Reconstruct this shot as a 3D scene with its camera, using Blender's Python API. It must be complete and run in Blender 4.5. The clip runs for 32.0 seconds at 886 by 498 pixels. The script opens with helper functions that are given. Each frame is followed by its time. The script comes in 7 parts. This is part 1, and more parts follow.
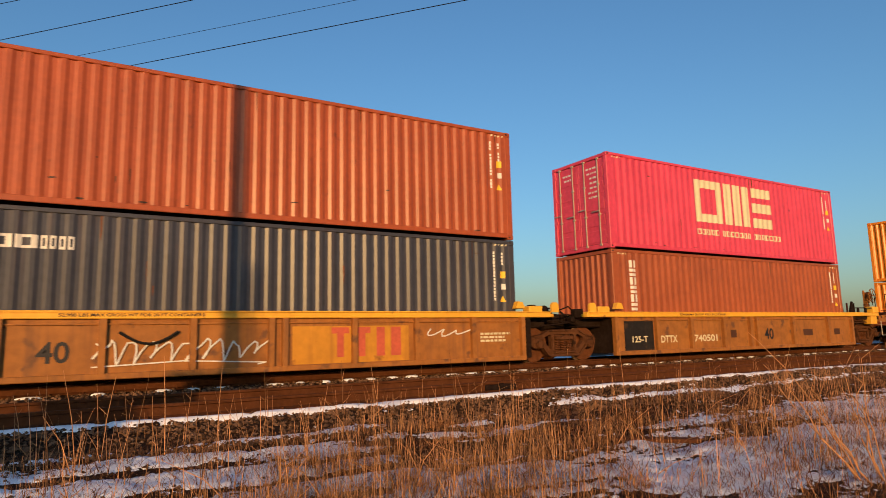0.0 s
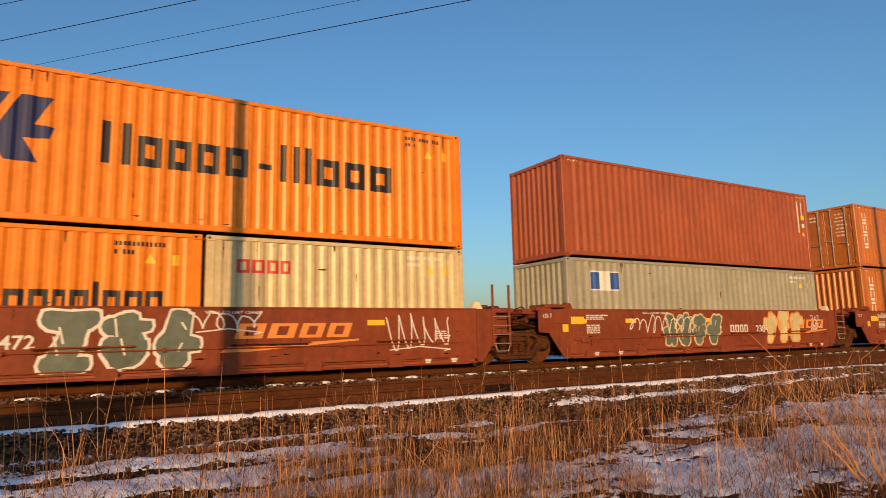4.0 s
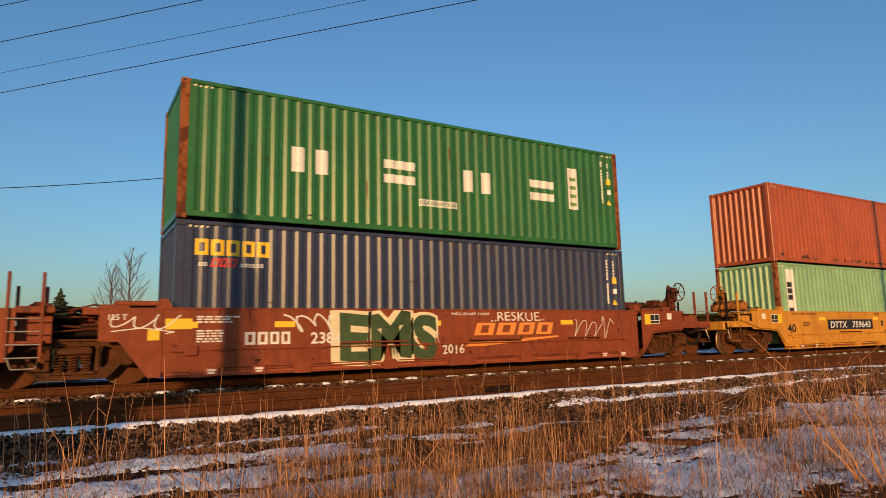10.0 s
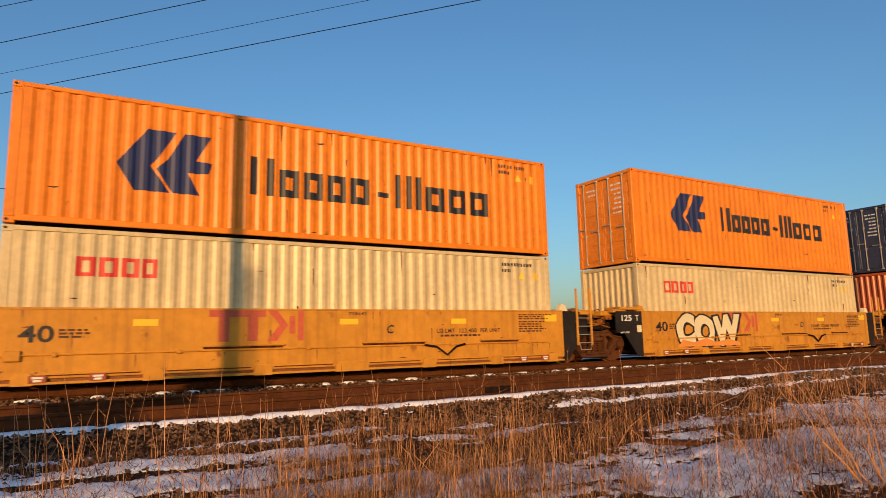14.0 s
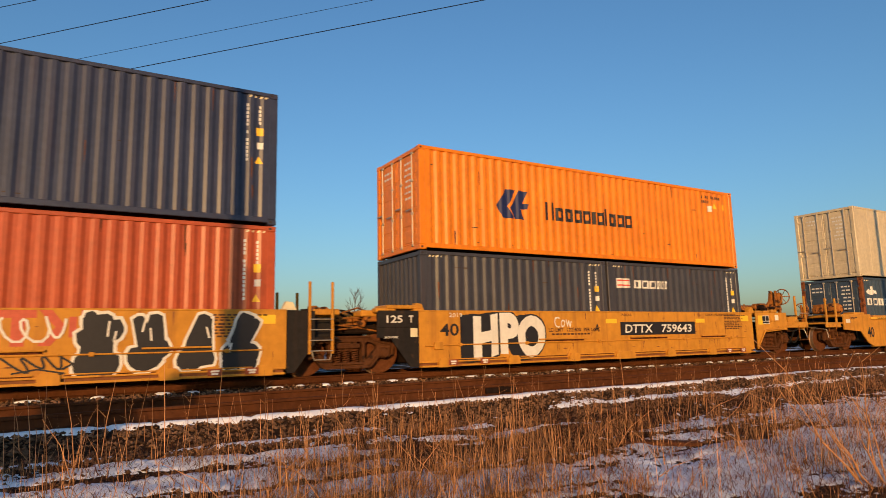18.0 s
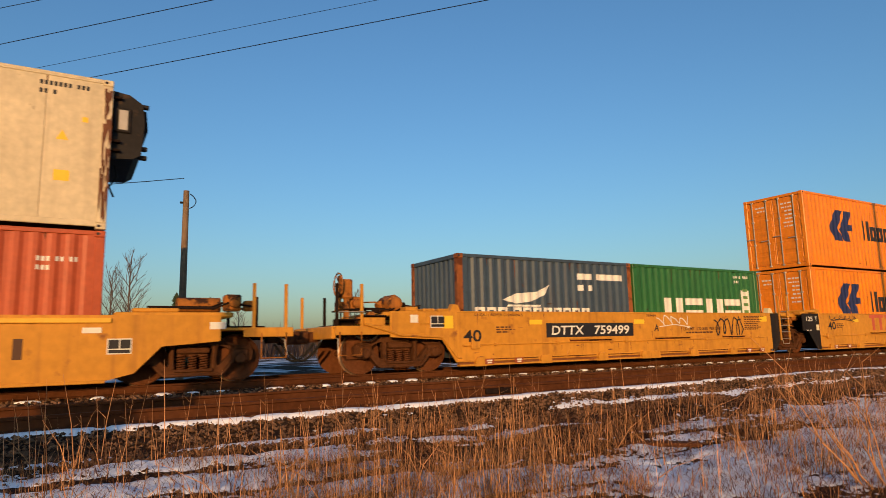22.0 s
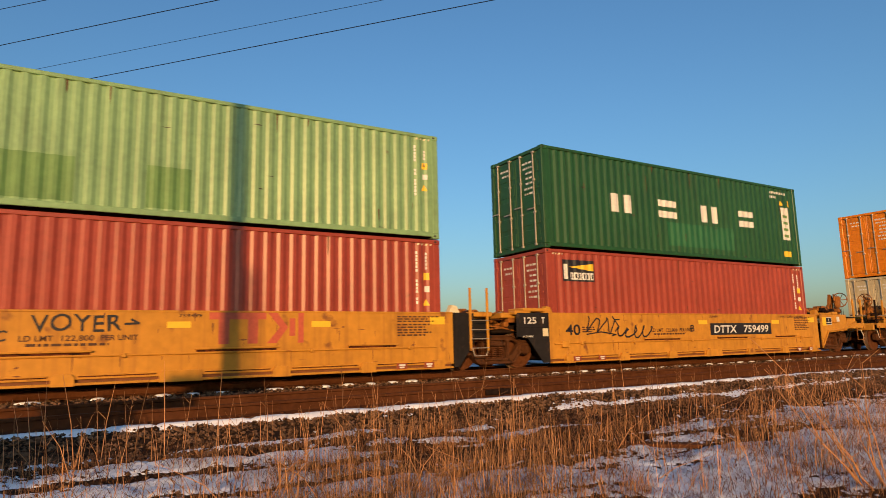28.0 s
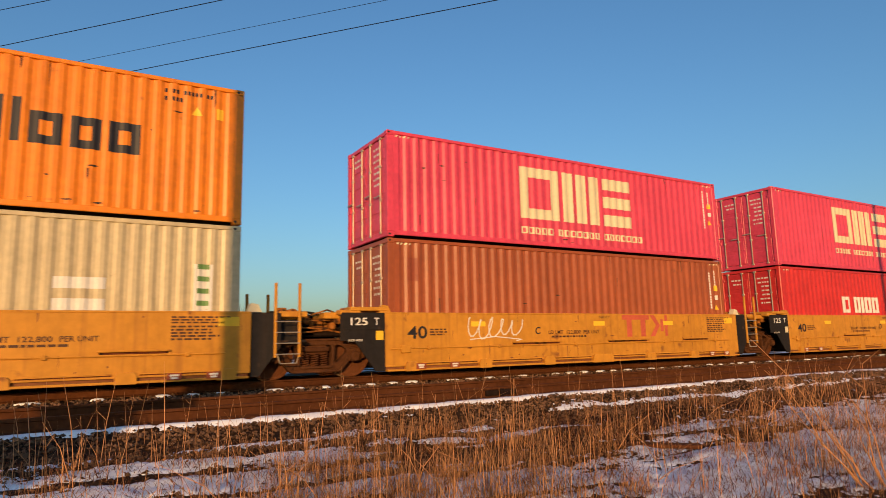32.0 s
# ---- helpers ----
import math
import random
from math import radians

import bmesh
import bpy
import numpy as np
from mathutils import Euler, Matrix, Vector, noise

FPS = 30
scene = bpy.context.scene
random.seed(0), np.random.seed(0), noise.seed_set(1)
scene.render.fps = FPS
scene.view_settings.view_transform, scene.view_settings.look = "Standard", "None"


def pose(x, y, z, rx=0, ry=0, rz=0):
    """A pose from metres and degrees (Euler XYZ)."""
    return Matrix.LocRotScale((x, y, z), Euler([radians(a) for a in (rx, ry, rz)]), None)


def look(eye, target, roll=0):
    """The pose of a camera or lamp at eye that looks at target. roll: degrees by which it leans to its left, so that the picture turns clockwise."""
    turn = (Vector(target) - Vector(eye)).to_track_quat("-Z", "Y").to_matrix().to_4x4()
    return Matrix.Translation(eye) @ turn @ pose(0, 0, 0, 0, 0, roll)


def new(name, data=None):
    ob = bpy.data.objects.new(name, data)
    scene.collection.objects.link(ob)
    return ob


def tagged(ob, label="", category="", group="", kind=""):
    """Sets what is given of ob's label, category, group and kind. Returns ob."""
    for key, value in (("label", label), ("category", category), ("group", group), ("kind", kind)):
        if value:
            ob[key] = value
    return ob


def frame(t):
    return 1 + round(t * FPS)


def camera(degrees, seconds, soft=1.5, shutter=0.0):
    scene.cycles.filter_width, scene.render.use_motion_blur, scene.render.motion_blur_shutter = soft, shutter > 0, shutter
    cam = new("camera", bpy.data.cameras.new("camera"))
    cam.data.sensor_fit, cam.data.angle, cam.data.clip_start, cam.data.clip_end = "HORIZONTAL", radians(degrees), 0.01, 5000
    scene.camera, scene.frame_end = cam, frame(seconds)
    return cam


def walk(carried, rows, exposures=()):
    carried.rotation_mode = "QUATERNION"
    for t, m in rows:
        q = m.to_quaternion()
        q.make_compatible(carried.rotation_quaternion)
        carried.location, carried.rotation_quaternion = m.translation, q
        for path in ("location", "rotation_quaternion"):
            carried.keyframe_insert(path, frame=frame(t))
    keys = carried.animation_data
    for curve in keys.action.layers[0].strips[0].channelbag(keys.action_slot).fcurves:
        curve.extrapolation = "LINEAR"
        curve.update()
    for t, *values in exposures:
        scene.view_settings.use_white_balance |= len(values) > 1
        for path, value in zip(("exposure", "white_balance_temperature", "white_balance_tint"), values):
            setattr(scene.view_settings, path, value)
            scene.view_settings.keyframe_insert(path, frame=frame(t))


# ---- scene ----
# ---- camera and its way ----
cam = camera(70.25, 32.0, soft=0.2, shutter=0.12)
EYE = (0.0, 0.0, 0.70)


def tripod(pitch):
    """The camera on its stand: yaw 30.87 degrees to the side of the track's normal, slight lean."""
    yaw, p = radians(30.866), radians(pitch)
    f = Vector((math.sin(yaw) * math.cos(p), math.cos(yaw) * math.cos(p), math.sin(p)))
    return look(EYE, Vector(EYE) + f * 10, -1.285)


walk(cam, [(0.0, tripod(8.02)), (32.0, tripod(8.49))], [(0.0, 0.05, 6170, 9), (32.0, 0.05, 6170, 9)])

# ---- world, sun, exposure ----
SUN_SLOPE, SUN_EL = 0.60, 9.0
world = bpy.data.worlds.new("sky")
scene.world = world
world.use_nodes = True
wn = world.node_tree.nodes
wl = world.node_tree.links
sky = wn.new("ShaderNodeTexSky")
sky.sky_type = "NISHITA"
sky.sun_disc = False
sky.sun_elevation = radians(SUN_EL)
sky.sun_rotation = math.pi + math.atan(SUN_SLOPE)
sky.air_density, sky.dust_density, sky.ozone_density = 1.3, 1.3, 4.4
wn["Background"].inputs[1].default_value = 0.176
wl.new(sky.outputs[0], wn["Background"].inputs[0])

sun_data = bpy.data.lights.new("sun", "SUN")
sun_data.energy, sun_data.angle, sun_data.color = 4.25, radians(0.5), (1.0, 0.54, 0.19)
sun = new("sun", sun_data)
ray = Vector((SUN_SLOPE, 1.0, -math.hypot(SUN_SLOPE, 1.0) * math.tan(radians(SUN_EL))))
sun.matrix_world = look((-30, -50, 20), Vector((-30, -50, 20)) + ray)

# ---- materials ----


def material(name, color, rough=0.6, metal=0.0, var=0.25, grain=9.0, bump=0.15, dirt=None, dirt_at=0.62, streak=0.0, fine=90.0, island=0.0, gloss=0.4):
    """A worn surface: two scales of colour change, optional dirt or rust patches, optional vertical streaks, fine relief."""
    m = bpy.data.materials.new(name)
    m.use_nodes = True
    n, k = m.node_tree.nodes, m.node_tree.links
    b = n["Principled BSDF"]
    b.inputs["Roughness"].default_value, b.inputs["Metallic"].default_value = rough, metal
    b.inputs["Specular IOR Level"].default_value = gloss
    tc = n.new("ShaderNodeTexCoord")
    info = n.new("ShaderNodeObjectInfo")
    off = n.new("ShaderNodeVectorMath")
    off.operation = "MULTIPLY_ADD"
    comb = n.new("ShaderNodeCombineXYZ")
    for i in range(3):
        k.new(info.outputs["Random"], comb.inputs[i])
    k.new(comb.outputs[0], off.inputs[0])
    off.inputs[1].default_value = (17.0, 23.0, 31.0)
    k.new(tc.outputs["Object"], off.inputs[2])

    def tex(scale, detail, vec=off.outputs[0]):
        t = n.new("ShaderNodeTexNoise")
        t.inputs["Scale"].default_value, t.inputs["Detail"].default_value = scale, detail
        k.new(vec, t.inputs["Vector"])
        return t.outputs["Fac"]

    def mix(fac, a, c, blend="MIX"):
        x = n.new("ShaderNodeMix")
        x.data_type, x.blend_type = "RGBA", blend
        for value, sock in ((fac, x.inputs[0]), (a, x.inputs[6]), (c, x.inputs[7])):
            if hasattr(value, "is_output"):
                k.new(value, sock)
            elif isinstance(value, (int, float)):
                sock.default_value = value
            else:
                sock.default_value = (*value, 1)
        return x.outputs[2]

    def ramp(value, lo, hi):
        r = n.new("ShaderNodeMapRange")
        r.inputs[1].default_value, r.inputs[2].default_value = lo, hi
        k.new(value, r.inputs[0])
        return r.outputs[0]

    big, small = tex(grain * 0.12, 4), tex(grain, 6)
    dark = tuple(c * (1 - var) for c in color)
    light = tuple(min(1.0, c * (1 + var * 0.6) + 0.01 * var) for c in color)
    col = mix(ramp(big, 0.3, 0.7), dark, light)
    col = mix(0.5, col, mix(ramp(small, 0.3, 0.7), dark, light))
    if streak:
        mp = n.new("ShaderNodeMapping")
        mp.inputs["Scale"].default_value = (1.0, 1.0, 0.06)
        k.new(off.outputs[0], mp.inputs[0])
        s = ramp(tex(7.0, 5, mp.outputs[0]), 0.52, 0.75)
        sm = n.new("ShaderNodeMath")
        sm.operation = "MULTIPLY"
        sm.inputs[1].default_value = streak
        k.new(s, sm.inputs[0])
        col = mix(sm.outputs[0], col, dirt or tuple(c * 0.35 for c in color))
    if dirt:
        d = ramp(tex(grain * 0.45, 8), dirt_at, dirt_at + 0.08)
        col = mix(d, col, dirt)
    if island:
        geo = n.new("ShaderNodeNewGeometry")
        col = mix(geo.outputs["Random Per Island"], mix(1.0, col, (1 - island,) * 3, "MULTIPLY"), mix(1.0, col, (1 + island, 1 + island * 0.9, 1 + island * 0.8), "MULTIPLY"))
    k.new(col, b.inputs["Base Color"])
    if bump:
        bp = n.new("ShaderNodeBump")
        bp.inputs["Strength"].default_value, bp.inputs["Distance"].default_value = bump, 0.01
        k.new(tex(fine, 4), bp.inputs["Height"])
        k.new(bp.outputs[0], b.inputs["Normal"])
    return m


RUST = (0.10, 0.035, 0.015)
STEEL_RUST = material("rail_rust", (0.088, 0.030, 0.010), 0.85, 0, 0.4, 12, 0.4, gloss=0.08)
RUSTMARK = material("rust_bloom", (0.13, 0.045, 0.018), 0.8, 0, 0.5, 14, 0.3)
SCUFF = material("dark_scuff", (0.045, 0.026, 0.018), 0.75, 0, 0.5, 14, 0.2)
CAST = material("bogie_grime", (0.088, 0.034, 0.013), 0.85, 0, 0.45, 10, 0.5, (0.03, 0.015, 0.009), 0.60, gloss=0.08)
WHEEL = material("wheel_rust", (0.115, 0.040, 0.014), 0.8, 0, 0.4, 9, 0.3, gloss=0.1)
TREAD = material("wheel_tread", (0.40, 0.26, 0.17), 0.4, 0.6, 0.2, 9, 0.1)
BLACK = material("black_steel", (0.016, 0.013, 0.012), 0.65, 0.0, 0.4, 9, 0.2, (0.06, 0.035, 0.02), 0.64, 0.3, gloss=0.2)
UNDER = material("undergear", (0.018, 0.010, 0.007), 0.9, 0, 0.5, 12, 0.4, gloss=0.05)
HOSE = material("rubber_hose", (0.016, 0.015, 0.014), 0.85, 0, 0.3, 20, 0.1, gloss=0.08)
INK = {
    "white": material("mark_white", (0.72, 0.70, 0.64), 0.55, 0, 0.12, 14, 0.05, (0.35, 0.3, 0.24), 0.68, 0.25),
    "cream": material("mark_cream", (0.70, 0.62, 0.40), 0.55, 0, 0.12, 14, 0.05),
    "navy": material("mark_navy", (0.014, 0.022, 0.10), 0.5, 0, 0.2, 14, 0.05),
    "black": material("mark_black", (0.018, 0.016, 0.018), 0.5, 0, 0.2, 14, 0.05),
    "yellow": material("mark_yellow", (0.85, 0.52, 0.02), 0.5, 0, 0.1, 14, 0.05),
    "red": material("mark_red", (0.60, 0.045, 0.03), 0.55, 0, 0.15, 14, 0.05),
    "rose": material("mark_faded_red", (0.52, 0.10, 0.05), 0.6, 0, 0.25, 14, 0.05),
    "pale": material("mark_pale_red", (0.80, 0.36, 0.27), 0.6, 0, 0.3, 9, 0.05),
    "blue": material("mark_blue", (0.03, 0.10, 0.38), 0.5, 0, 0.15, 14, 0.05),
    "orange": material("mark_orange", (0.72, 0.27, 0.05), 0.5, 0, 0.15, 14, 0.05),
    "green": material("spray_green", (0.015, 0.10, 0.045), 0.5, 0, 0.5, 6, 0.05),
    "slate": material("spray_slate", (0.12, 0.15, 0.12), 0.5, 0, 0.4, 6, 0.05),
    "sand": material("spray_sand", (0.62, 0.52, 0.26), 0.55, 0, 0.35, 5, 0.05),
    "lime": material("spray_lime", (0.45, 0.40, 0.05), 0.55, 0, 0.3, 5, 0.05),
    "leafgreen": material("spray_leaf_green", (0.03, 0.15, 0.035), 0.5, 0, 0.5, 5, 0.05),
    "olive": material("spray_olive", (0.05, 0.085, 0.028), 0.5, 0, 0.5, 5, 0.05),
    "umber": material("spray_umber", (0.10, 0.055, 0.025), 0.5, 0, 0.5, 5, 0.05),
    "blush": material("spray_blush", (0.62, 0.40, 0.34), 0.55, 0, 0.25, 5, 0.05),
    "mud": material("stencil_brown", (0.075, 0.028, 0.010), 0.6, 0, 0.2, 14, 0.05),
    "moss": material("patch_green", (0.13, 0.26, 0.075), 0.55, 0, 0.2, 9, 0.05),
    "bright": material("patch_bright_green", (0.022, 0.13, 0.045), 0.55, 0, 0.3, 4, 0.05),
    "teal": material("patch_teal", (0.10, 0.17, 0.18), 0.55, 0, 0.2, 9, 0.05),
    "tan": material("patch_tan", (0.28, 0.06, 0.022), 0.55, 0, 0.3, 9, 0.05),
}
PAINT = {}
for key, c, amount, where in (
        ("orange", (0.76, 0.222, 0.001), 0.28, 0.69), ("redbrown", (0.37, 0.08, 0.022), 0.35, 0.68), ("brown", (0.34, 0.085, 0.026), 0.3, 0.70),
        ("rust", (0.48, 0.15, 0.024), 0.35, 0.68), ("maroon", (0.26, 0.05, 0.026), 0.3, 0.70), ("crimson", (0.33, 0.055, 0.028), 0.3, 0.7),
        ("pink", (0.66, 0.06, 0.115), 0.14, 0.75), ("green", (0.028, 0.135, 0.035), 0.3, 0.72), ("darkgreen", (0.02, 0.085, 0.022), 0.3, 0.72),
        ("mint", (0.24, 0.42, 0.22), 0.3, 0.72), ("leaf", (0.23, 0.385, 0.17), 0.3, 0.72), ("beige", (0.61, 0.49, 0.27), 0.3, 0.71),
        ("cream", (0.62, 0.515, 0.335), 0.3, 0.69), ("grey", (0.34, 0.33, 0.25), 0.35, 0.69), ("slate", (0.052, 0.052, 0.066), 0.3, 0.70),
        ("navy", (0.036, 0.044, 0.085), 0.2, 0.73), ("blue", (0.05, 0.075, 0.11), 0.35, 0.7), ("coral", (0.42, 0.082, 0.024), 0.25, 0.72),
        ("scarlet", (0.55, 0.03, 0.028), 0.15, 0.75), ("sand", (0.55, 0.46, 0.28), 0.35, 0.7)):
    PAINT[key] = material("paint_" + key, c, 0.35, 0, 0.24, 8, 0.10, tuple(0.55 * x + 0.45 * y for x, y in zip(RUST, c)), where, amount, gloss=0.33)
YELLOW = material("wagon_yellow", (0.55, 0.25, 0.026), 0.5, 0, 0.24, 6, 0.1, (0.26, 0.10, 0.025), 0.64, 0.5, gloss=0.2)
GEAR = material("gear_dirty_yellow", (0.34, 0.125, 0.02), 0.7, 0, 0.4, 12, 0.3, (0.05, 0.022, 0.01), 0.52, 0.6, gloss=0.15)
OLDYELLOW = material("wagon_old_yellow", (0.33, 0.125, 0.02), 0.65, 0, 0.35, 6, 0.2, (0.14, 0.06, 0.025), 0.60, 0.6)
BRIGHT = material("chord_yellow", (0.80, 0.42, 0.03), 0.5, 0, 0.15, 6, 0.1, (0.3, 0.13, 0.03), 0.68, 0.2)
OXIDE = material("wagon_oxide", (0.22, 0.052, 0.019), 0.6, 0, 0.28, 6, 0.1, (0.08, 0.028, 0.017), 0.66, 0.4, gloss=0.18)
# dirty oxide gear, and the painted shade of slots and ledge undersides
OXGEAR_AND_SHADE = material("dirty_gear_and_slot_shade", (0.12, 0.032, 0.014), 0.75, 0, 0.45, 12, 0.3, (0.03, 0.013, 0.008), 0.52, 0.6, gloss=0.1)
RUSTPOST = material("rusty_post", (0.26, 0.085, 0.025), 0.75, 0, 0.4, 9, 0.3, (0.10, 0.03, 0.012), 0.5, 0.5, gloss=0.15)
# darkened yellow: the recess's shade put into colour, also the grime streaks
SHADE_GRIME = material("recess_shade_and_grime", (0.20, 0.07, 0.02), 0.7, 0, 0.35, 8, 0.2)
# a brighter red than the wagon's oxide, for its recessed sill bar
OXRECESS = material("recess_oxide", (0.30, 0.07, 0.03), 0.6, 0, 0.3, 8, 0.2)
ROD = material("galvanised_rod", (0.46, 0.40, 0.32), 0.45, 0.5, 0.2, 9, 0.1)
GASKET = material("door_gasket", (0.03, 0.02, 0.018), 0.7, 0, 0.3, 9, 0.1)
WOOD = material("weathered_wood", (0.20, 0.13, 0.075), 0.85, 0, 0.35, 6, 0.4, None, 0.6, 0.3)
TIE = material("tie_wood", (0.034, 0.017, 0.009), 0.95, 0, 0.5, 8, 0.5, gloss=0.05)
WIRE = material("wire", (0.012, 0.02, 0.045), 0.7, 0, 0.1, 9, 0, gloss=0.05)
SNOW = material("snow", (0.88, 0.89, 0.92), 0.6, 0, 0.06, 6, 0.35, None, 0.6, 0, 40)
STONE = material("ballast_stone", (0.14, 0.08, 0.045), 0.95, 0, 0.4, 14, 0.4, island=0.8, gloss=0.05)
SOIL = material("ballast_soil", (0.036, 0.019, 0.010), 0.95, 0, 0.5, 9, 0.6, (0.08, 0.045, 0.024), 0.6, 0, 60, gloss=0.05)
STRAW = material("dry_grass", (0.42, 0.215, 0.095), 0.85, 0, 0.3, 3, 0, island=0.65, gloss=0.1)
STRAW_DARK = material("dead_weed", (0.15, 0.062, 0.026), 0.9, 0, 0.4, 3, 0, island=0.7, gloss=0.05)
BARK = material("bark", (0.12, 0.085, 0.06), 0.9, 0, 0.4, 9, 0.4)
NEEDLE = material("spruce_needles", (0.035, 0.055, 0.022), 0.8, 0, 0.4, 5, 0.2)
TWIG = material("far_twigs", (0.16, 0.10, 0.07), 0.9, 0, 0.4, 5, 0)

# ---- mesh helpers ----


class Build:
    """A list of vertices and faces that grows piece by piece."""

    def __init__(self):
        self.v, self.f = [], []

    def join(self, other):
        i = len(self.v)
        self.v += other.v
        self.f += [tuple(i + k for k in f) for f in other.f]
        return self

    def poly(self, pts):
        i = len(self.v)
        self.v += [tuple(p) for p in pts]
        self.f.append(tuple(range(i, i + len(pts))))
        return self

    def box(self, x0, x1, y0, y1, z0, z1, c=0.006):
        """A box with chamfered edges."""
        lo, hi = (min(x0, x1), min(y0, y1), min(z0, z1)), (max(x0, x1), max(y0, y1), max(z0, z1))
        c = min(c, *(0.3 * (h - l) for l, h in zip(lo, hi)))
        base, ids = len(self.v), {}
        for k in range(8):
            bits = (k & 1, k >> 1 & 1, k >> 2 & 1)
            for a in range(3):
                p = []
                for j in range(3):
                    q = hi[j] if bits[j] else lo[j]
                    if j != a:
                        q += -c if bits[j] else c
                    p.append(q)
                ids[k, a] = len(self.v)
                self.v.append(tuple(p))
        for a in range(3):
            b1, b2 = 1 << (a + 1) % 3, 1 << (a + 2) % 3
            for s in (0, 1 << a):
                q = [ids[s, a], ids[s | b1, a], ids[s | b1 | b2, a], ids[s | b2, a]]
                self.f.append(tuple(q if s else q[::-1]))
            e = 1 << a
            o1, o2 = (a + 1) % 3, (a + 2) % 3
            for s1 in (0, b1):
                for s2 in (0, b2):
                    k0 = s1 | s2
                    q = [ids[k0, o1], ids[k0 | e, o1], ids[k0 | e, o2], ids[k0, o2]]
                    flip = (s1 > 0) != (s2 > 0)
                    self.f.append(tuple(q if flip else q[::-1]))
        for k in range(8):
            q = [ids[k, 0], ids[k, 1], ids[k, 2]]
            odd = (k & 1) + (k >> 1 & 1) + (k >> 2 & 1)
            self.f.append(tuple(q if odd % 2 else q[::-1]))
        return self

    def prism(self, outline, y0, y1):
        """An outline in x and z, counter-clockwise as seen from -y, given depth from y0 (near) to y1."""
        i, n = len(self.v), len(outline)
        self.v += [(x, y0, z) for x, z in outline] + [(x, y1, z) for x, z in outline]
        self.f.append(tuple(range(i, i + n)))
        self.f.append(tuple(range(i + 2 * n - 1, i + n - 1, -1)))
        for j in range(n):
            m = (j + 1) % n
            self.f.append((i + j, i + n + j, i + n + m, i + m))
        return self

    def tube(self, points, r, n=8, r1=None):
        """A round bar along points, closed at its ends."""
        pts = [Vector(p) for p in points]
        r1 = r if r1 is None else r1
        rings = []
        for j, p in enumerate(pts):
            d = (pts[min(j + 1, len(pts) - 1)] - pts[max(j - 1, 0)]).normalized()
            side = d.cross(Vector((0, 0, 1)) if abs(d.z) < 0.9 else Vector((1, 0, 0))).normalized()
            up = side.cross(d)
            q = r + (r1 - r) * j / max(1, len(pts) - 1)
            i = len(self.v)
            self.v += [tuple(p + q * (math.cos(2 * math.pi * a / n) * side + math.sin(2 * math.pi * a / n) * up)) for a in range(n)]
            rings.append(i)
        for i, j in zip(rings, rings[1:]):
            for a in range(n):
                b = (a + 1) % n
                self.f.append((i + a, i + b, j + b, j + a))
        self.f.append(tuple(range(rings[0] + n - 1, rings[0] - 1, -1)))
        self.f.append(tuple(range(rings[-1], rings[-1] + n)))
        return self

    def lathe(self, profile, x, y, z, n=28):
        """A profile of (y, radius) turned round the y axis through x, z."""
        rings = []
        for py, r in profile:
            i = len(self.v)
            self.v += [(x + r * math.cos(2 * math.pi * a / n), y + py, z + r * math.sin(2 * math.pi * a / n)) for a in range(n)]
            rings.append(i)
        for i, j in zip(rings, rings[1:]):
            for a in range(n):
                b = (a + 1) % n
                self.f.append((i + a, i + b, j + b, j + a))
        self.f.append(tuple(range(rings[0], rings[0] + n)))
        self.f.append(tuple(range(rings[-1] + n - 1, rings[-1] - 1, -1)))
        return self

    def welded(self):
        """Joins vertices that lie on one another."""
        seen, move, out = {}, [], []
        for p in self.v:
            k = tuple(round(c, 4) for c in p)
            if k not in seen:
                seen[k] = len(out)
                out.append(p)
            move.append(seen[k])
        self.v = out
        faces = []
        for f in self.f:
            g = [move[i] for i in f]
            g = [a for a, b in zip(g, g[1:] + g[:1]) if a != b]
            if len(g) > 2:
                faces.append(tuple(g))
        self.f = faces
        return self

    def mesh(self, name, mat):
        me = bpy.data.meshes.new(name)
        me.from_pydata(self.v, [], self.f)
        me.materials.append(mat)
        return me


SHARED = {}


def shared(key, make):
    if key not in SHARED:
        SHARED[key] = make()
    return SHARED[key]


def part(name, what, mat, parent, label="", at=None):
    """Links a mesh (or a Build) as one part under a thing or a part."""
    me = what.mesh(name, mat) if isinstance(what, Build) else what
    ob = new(name, me)
    ob.parent = parent
    if at:
        ob.location = at
    if label:
        ob["label"] = label
    return ob


def thing(name, at, label, category, group="", kind=""):
    ob = new(name)
    ob.empty_display_size = 0.2
    ob.location = at
    return tagged(ob, label, category, group, kind)


def solid(name, build, mat, label, category="", group="", kind="", at=None):
    ob = new(name, build.mesh(name, mat))
    if at:
        ob.location = at
    return tagged(ob, label, category, group, kind)


# letters from the built-in font, as triangles one unit high, made before the scene grows
GLYPHS = {}


def lettering(s):
    if s not in GLYPHS:
        cu = bpy.data.curves.new("letters", "FONT")
        cu.body, cu.resolution_u, cu.offset = s, 3, 0.018
        ob = bpy.data.objects.new("letters", cu)
        me = bpy.data.meshes.new_from_object(ob)
        pts = [(v.co.x, v.co.y) for v in me.vertices]
        top = max(p[1] for p in pts)
        left = min(p[0] for p in pts)
        wide = max(p[0] for p in pts) - left
        GLYPHS[s] = ([[((pts[i][0] - left) / wide, pts[i][1] / top) for i in p.vertices] for p in me.polygons], wide / top)
        bpy.data.meshes.remove(me)
        bpy.data.objects.remove(ob)
        bpy.data.curves.remove(cu)
    return GLYPHS[s]


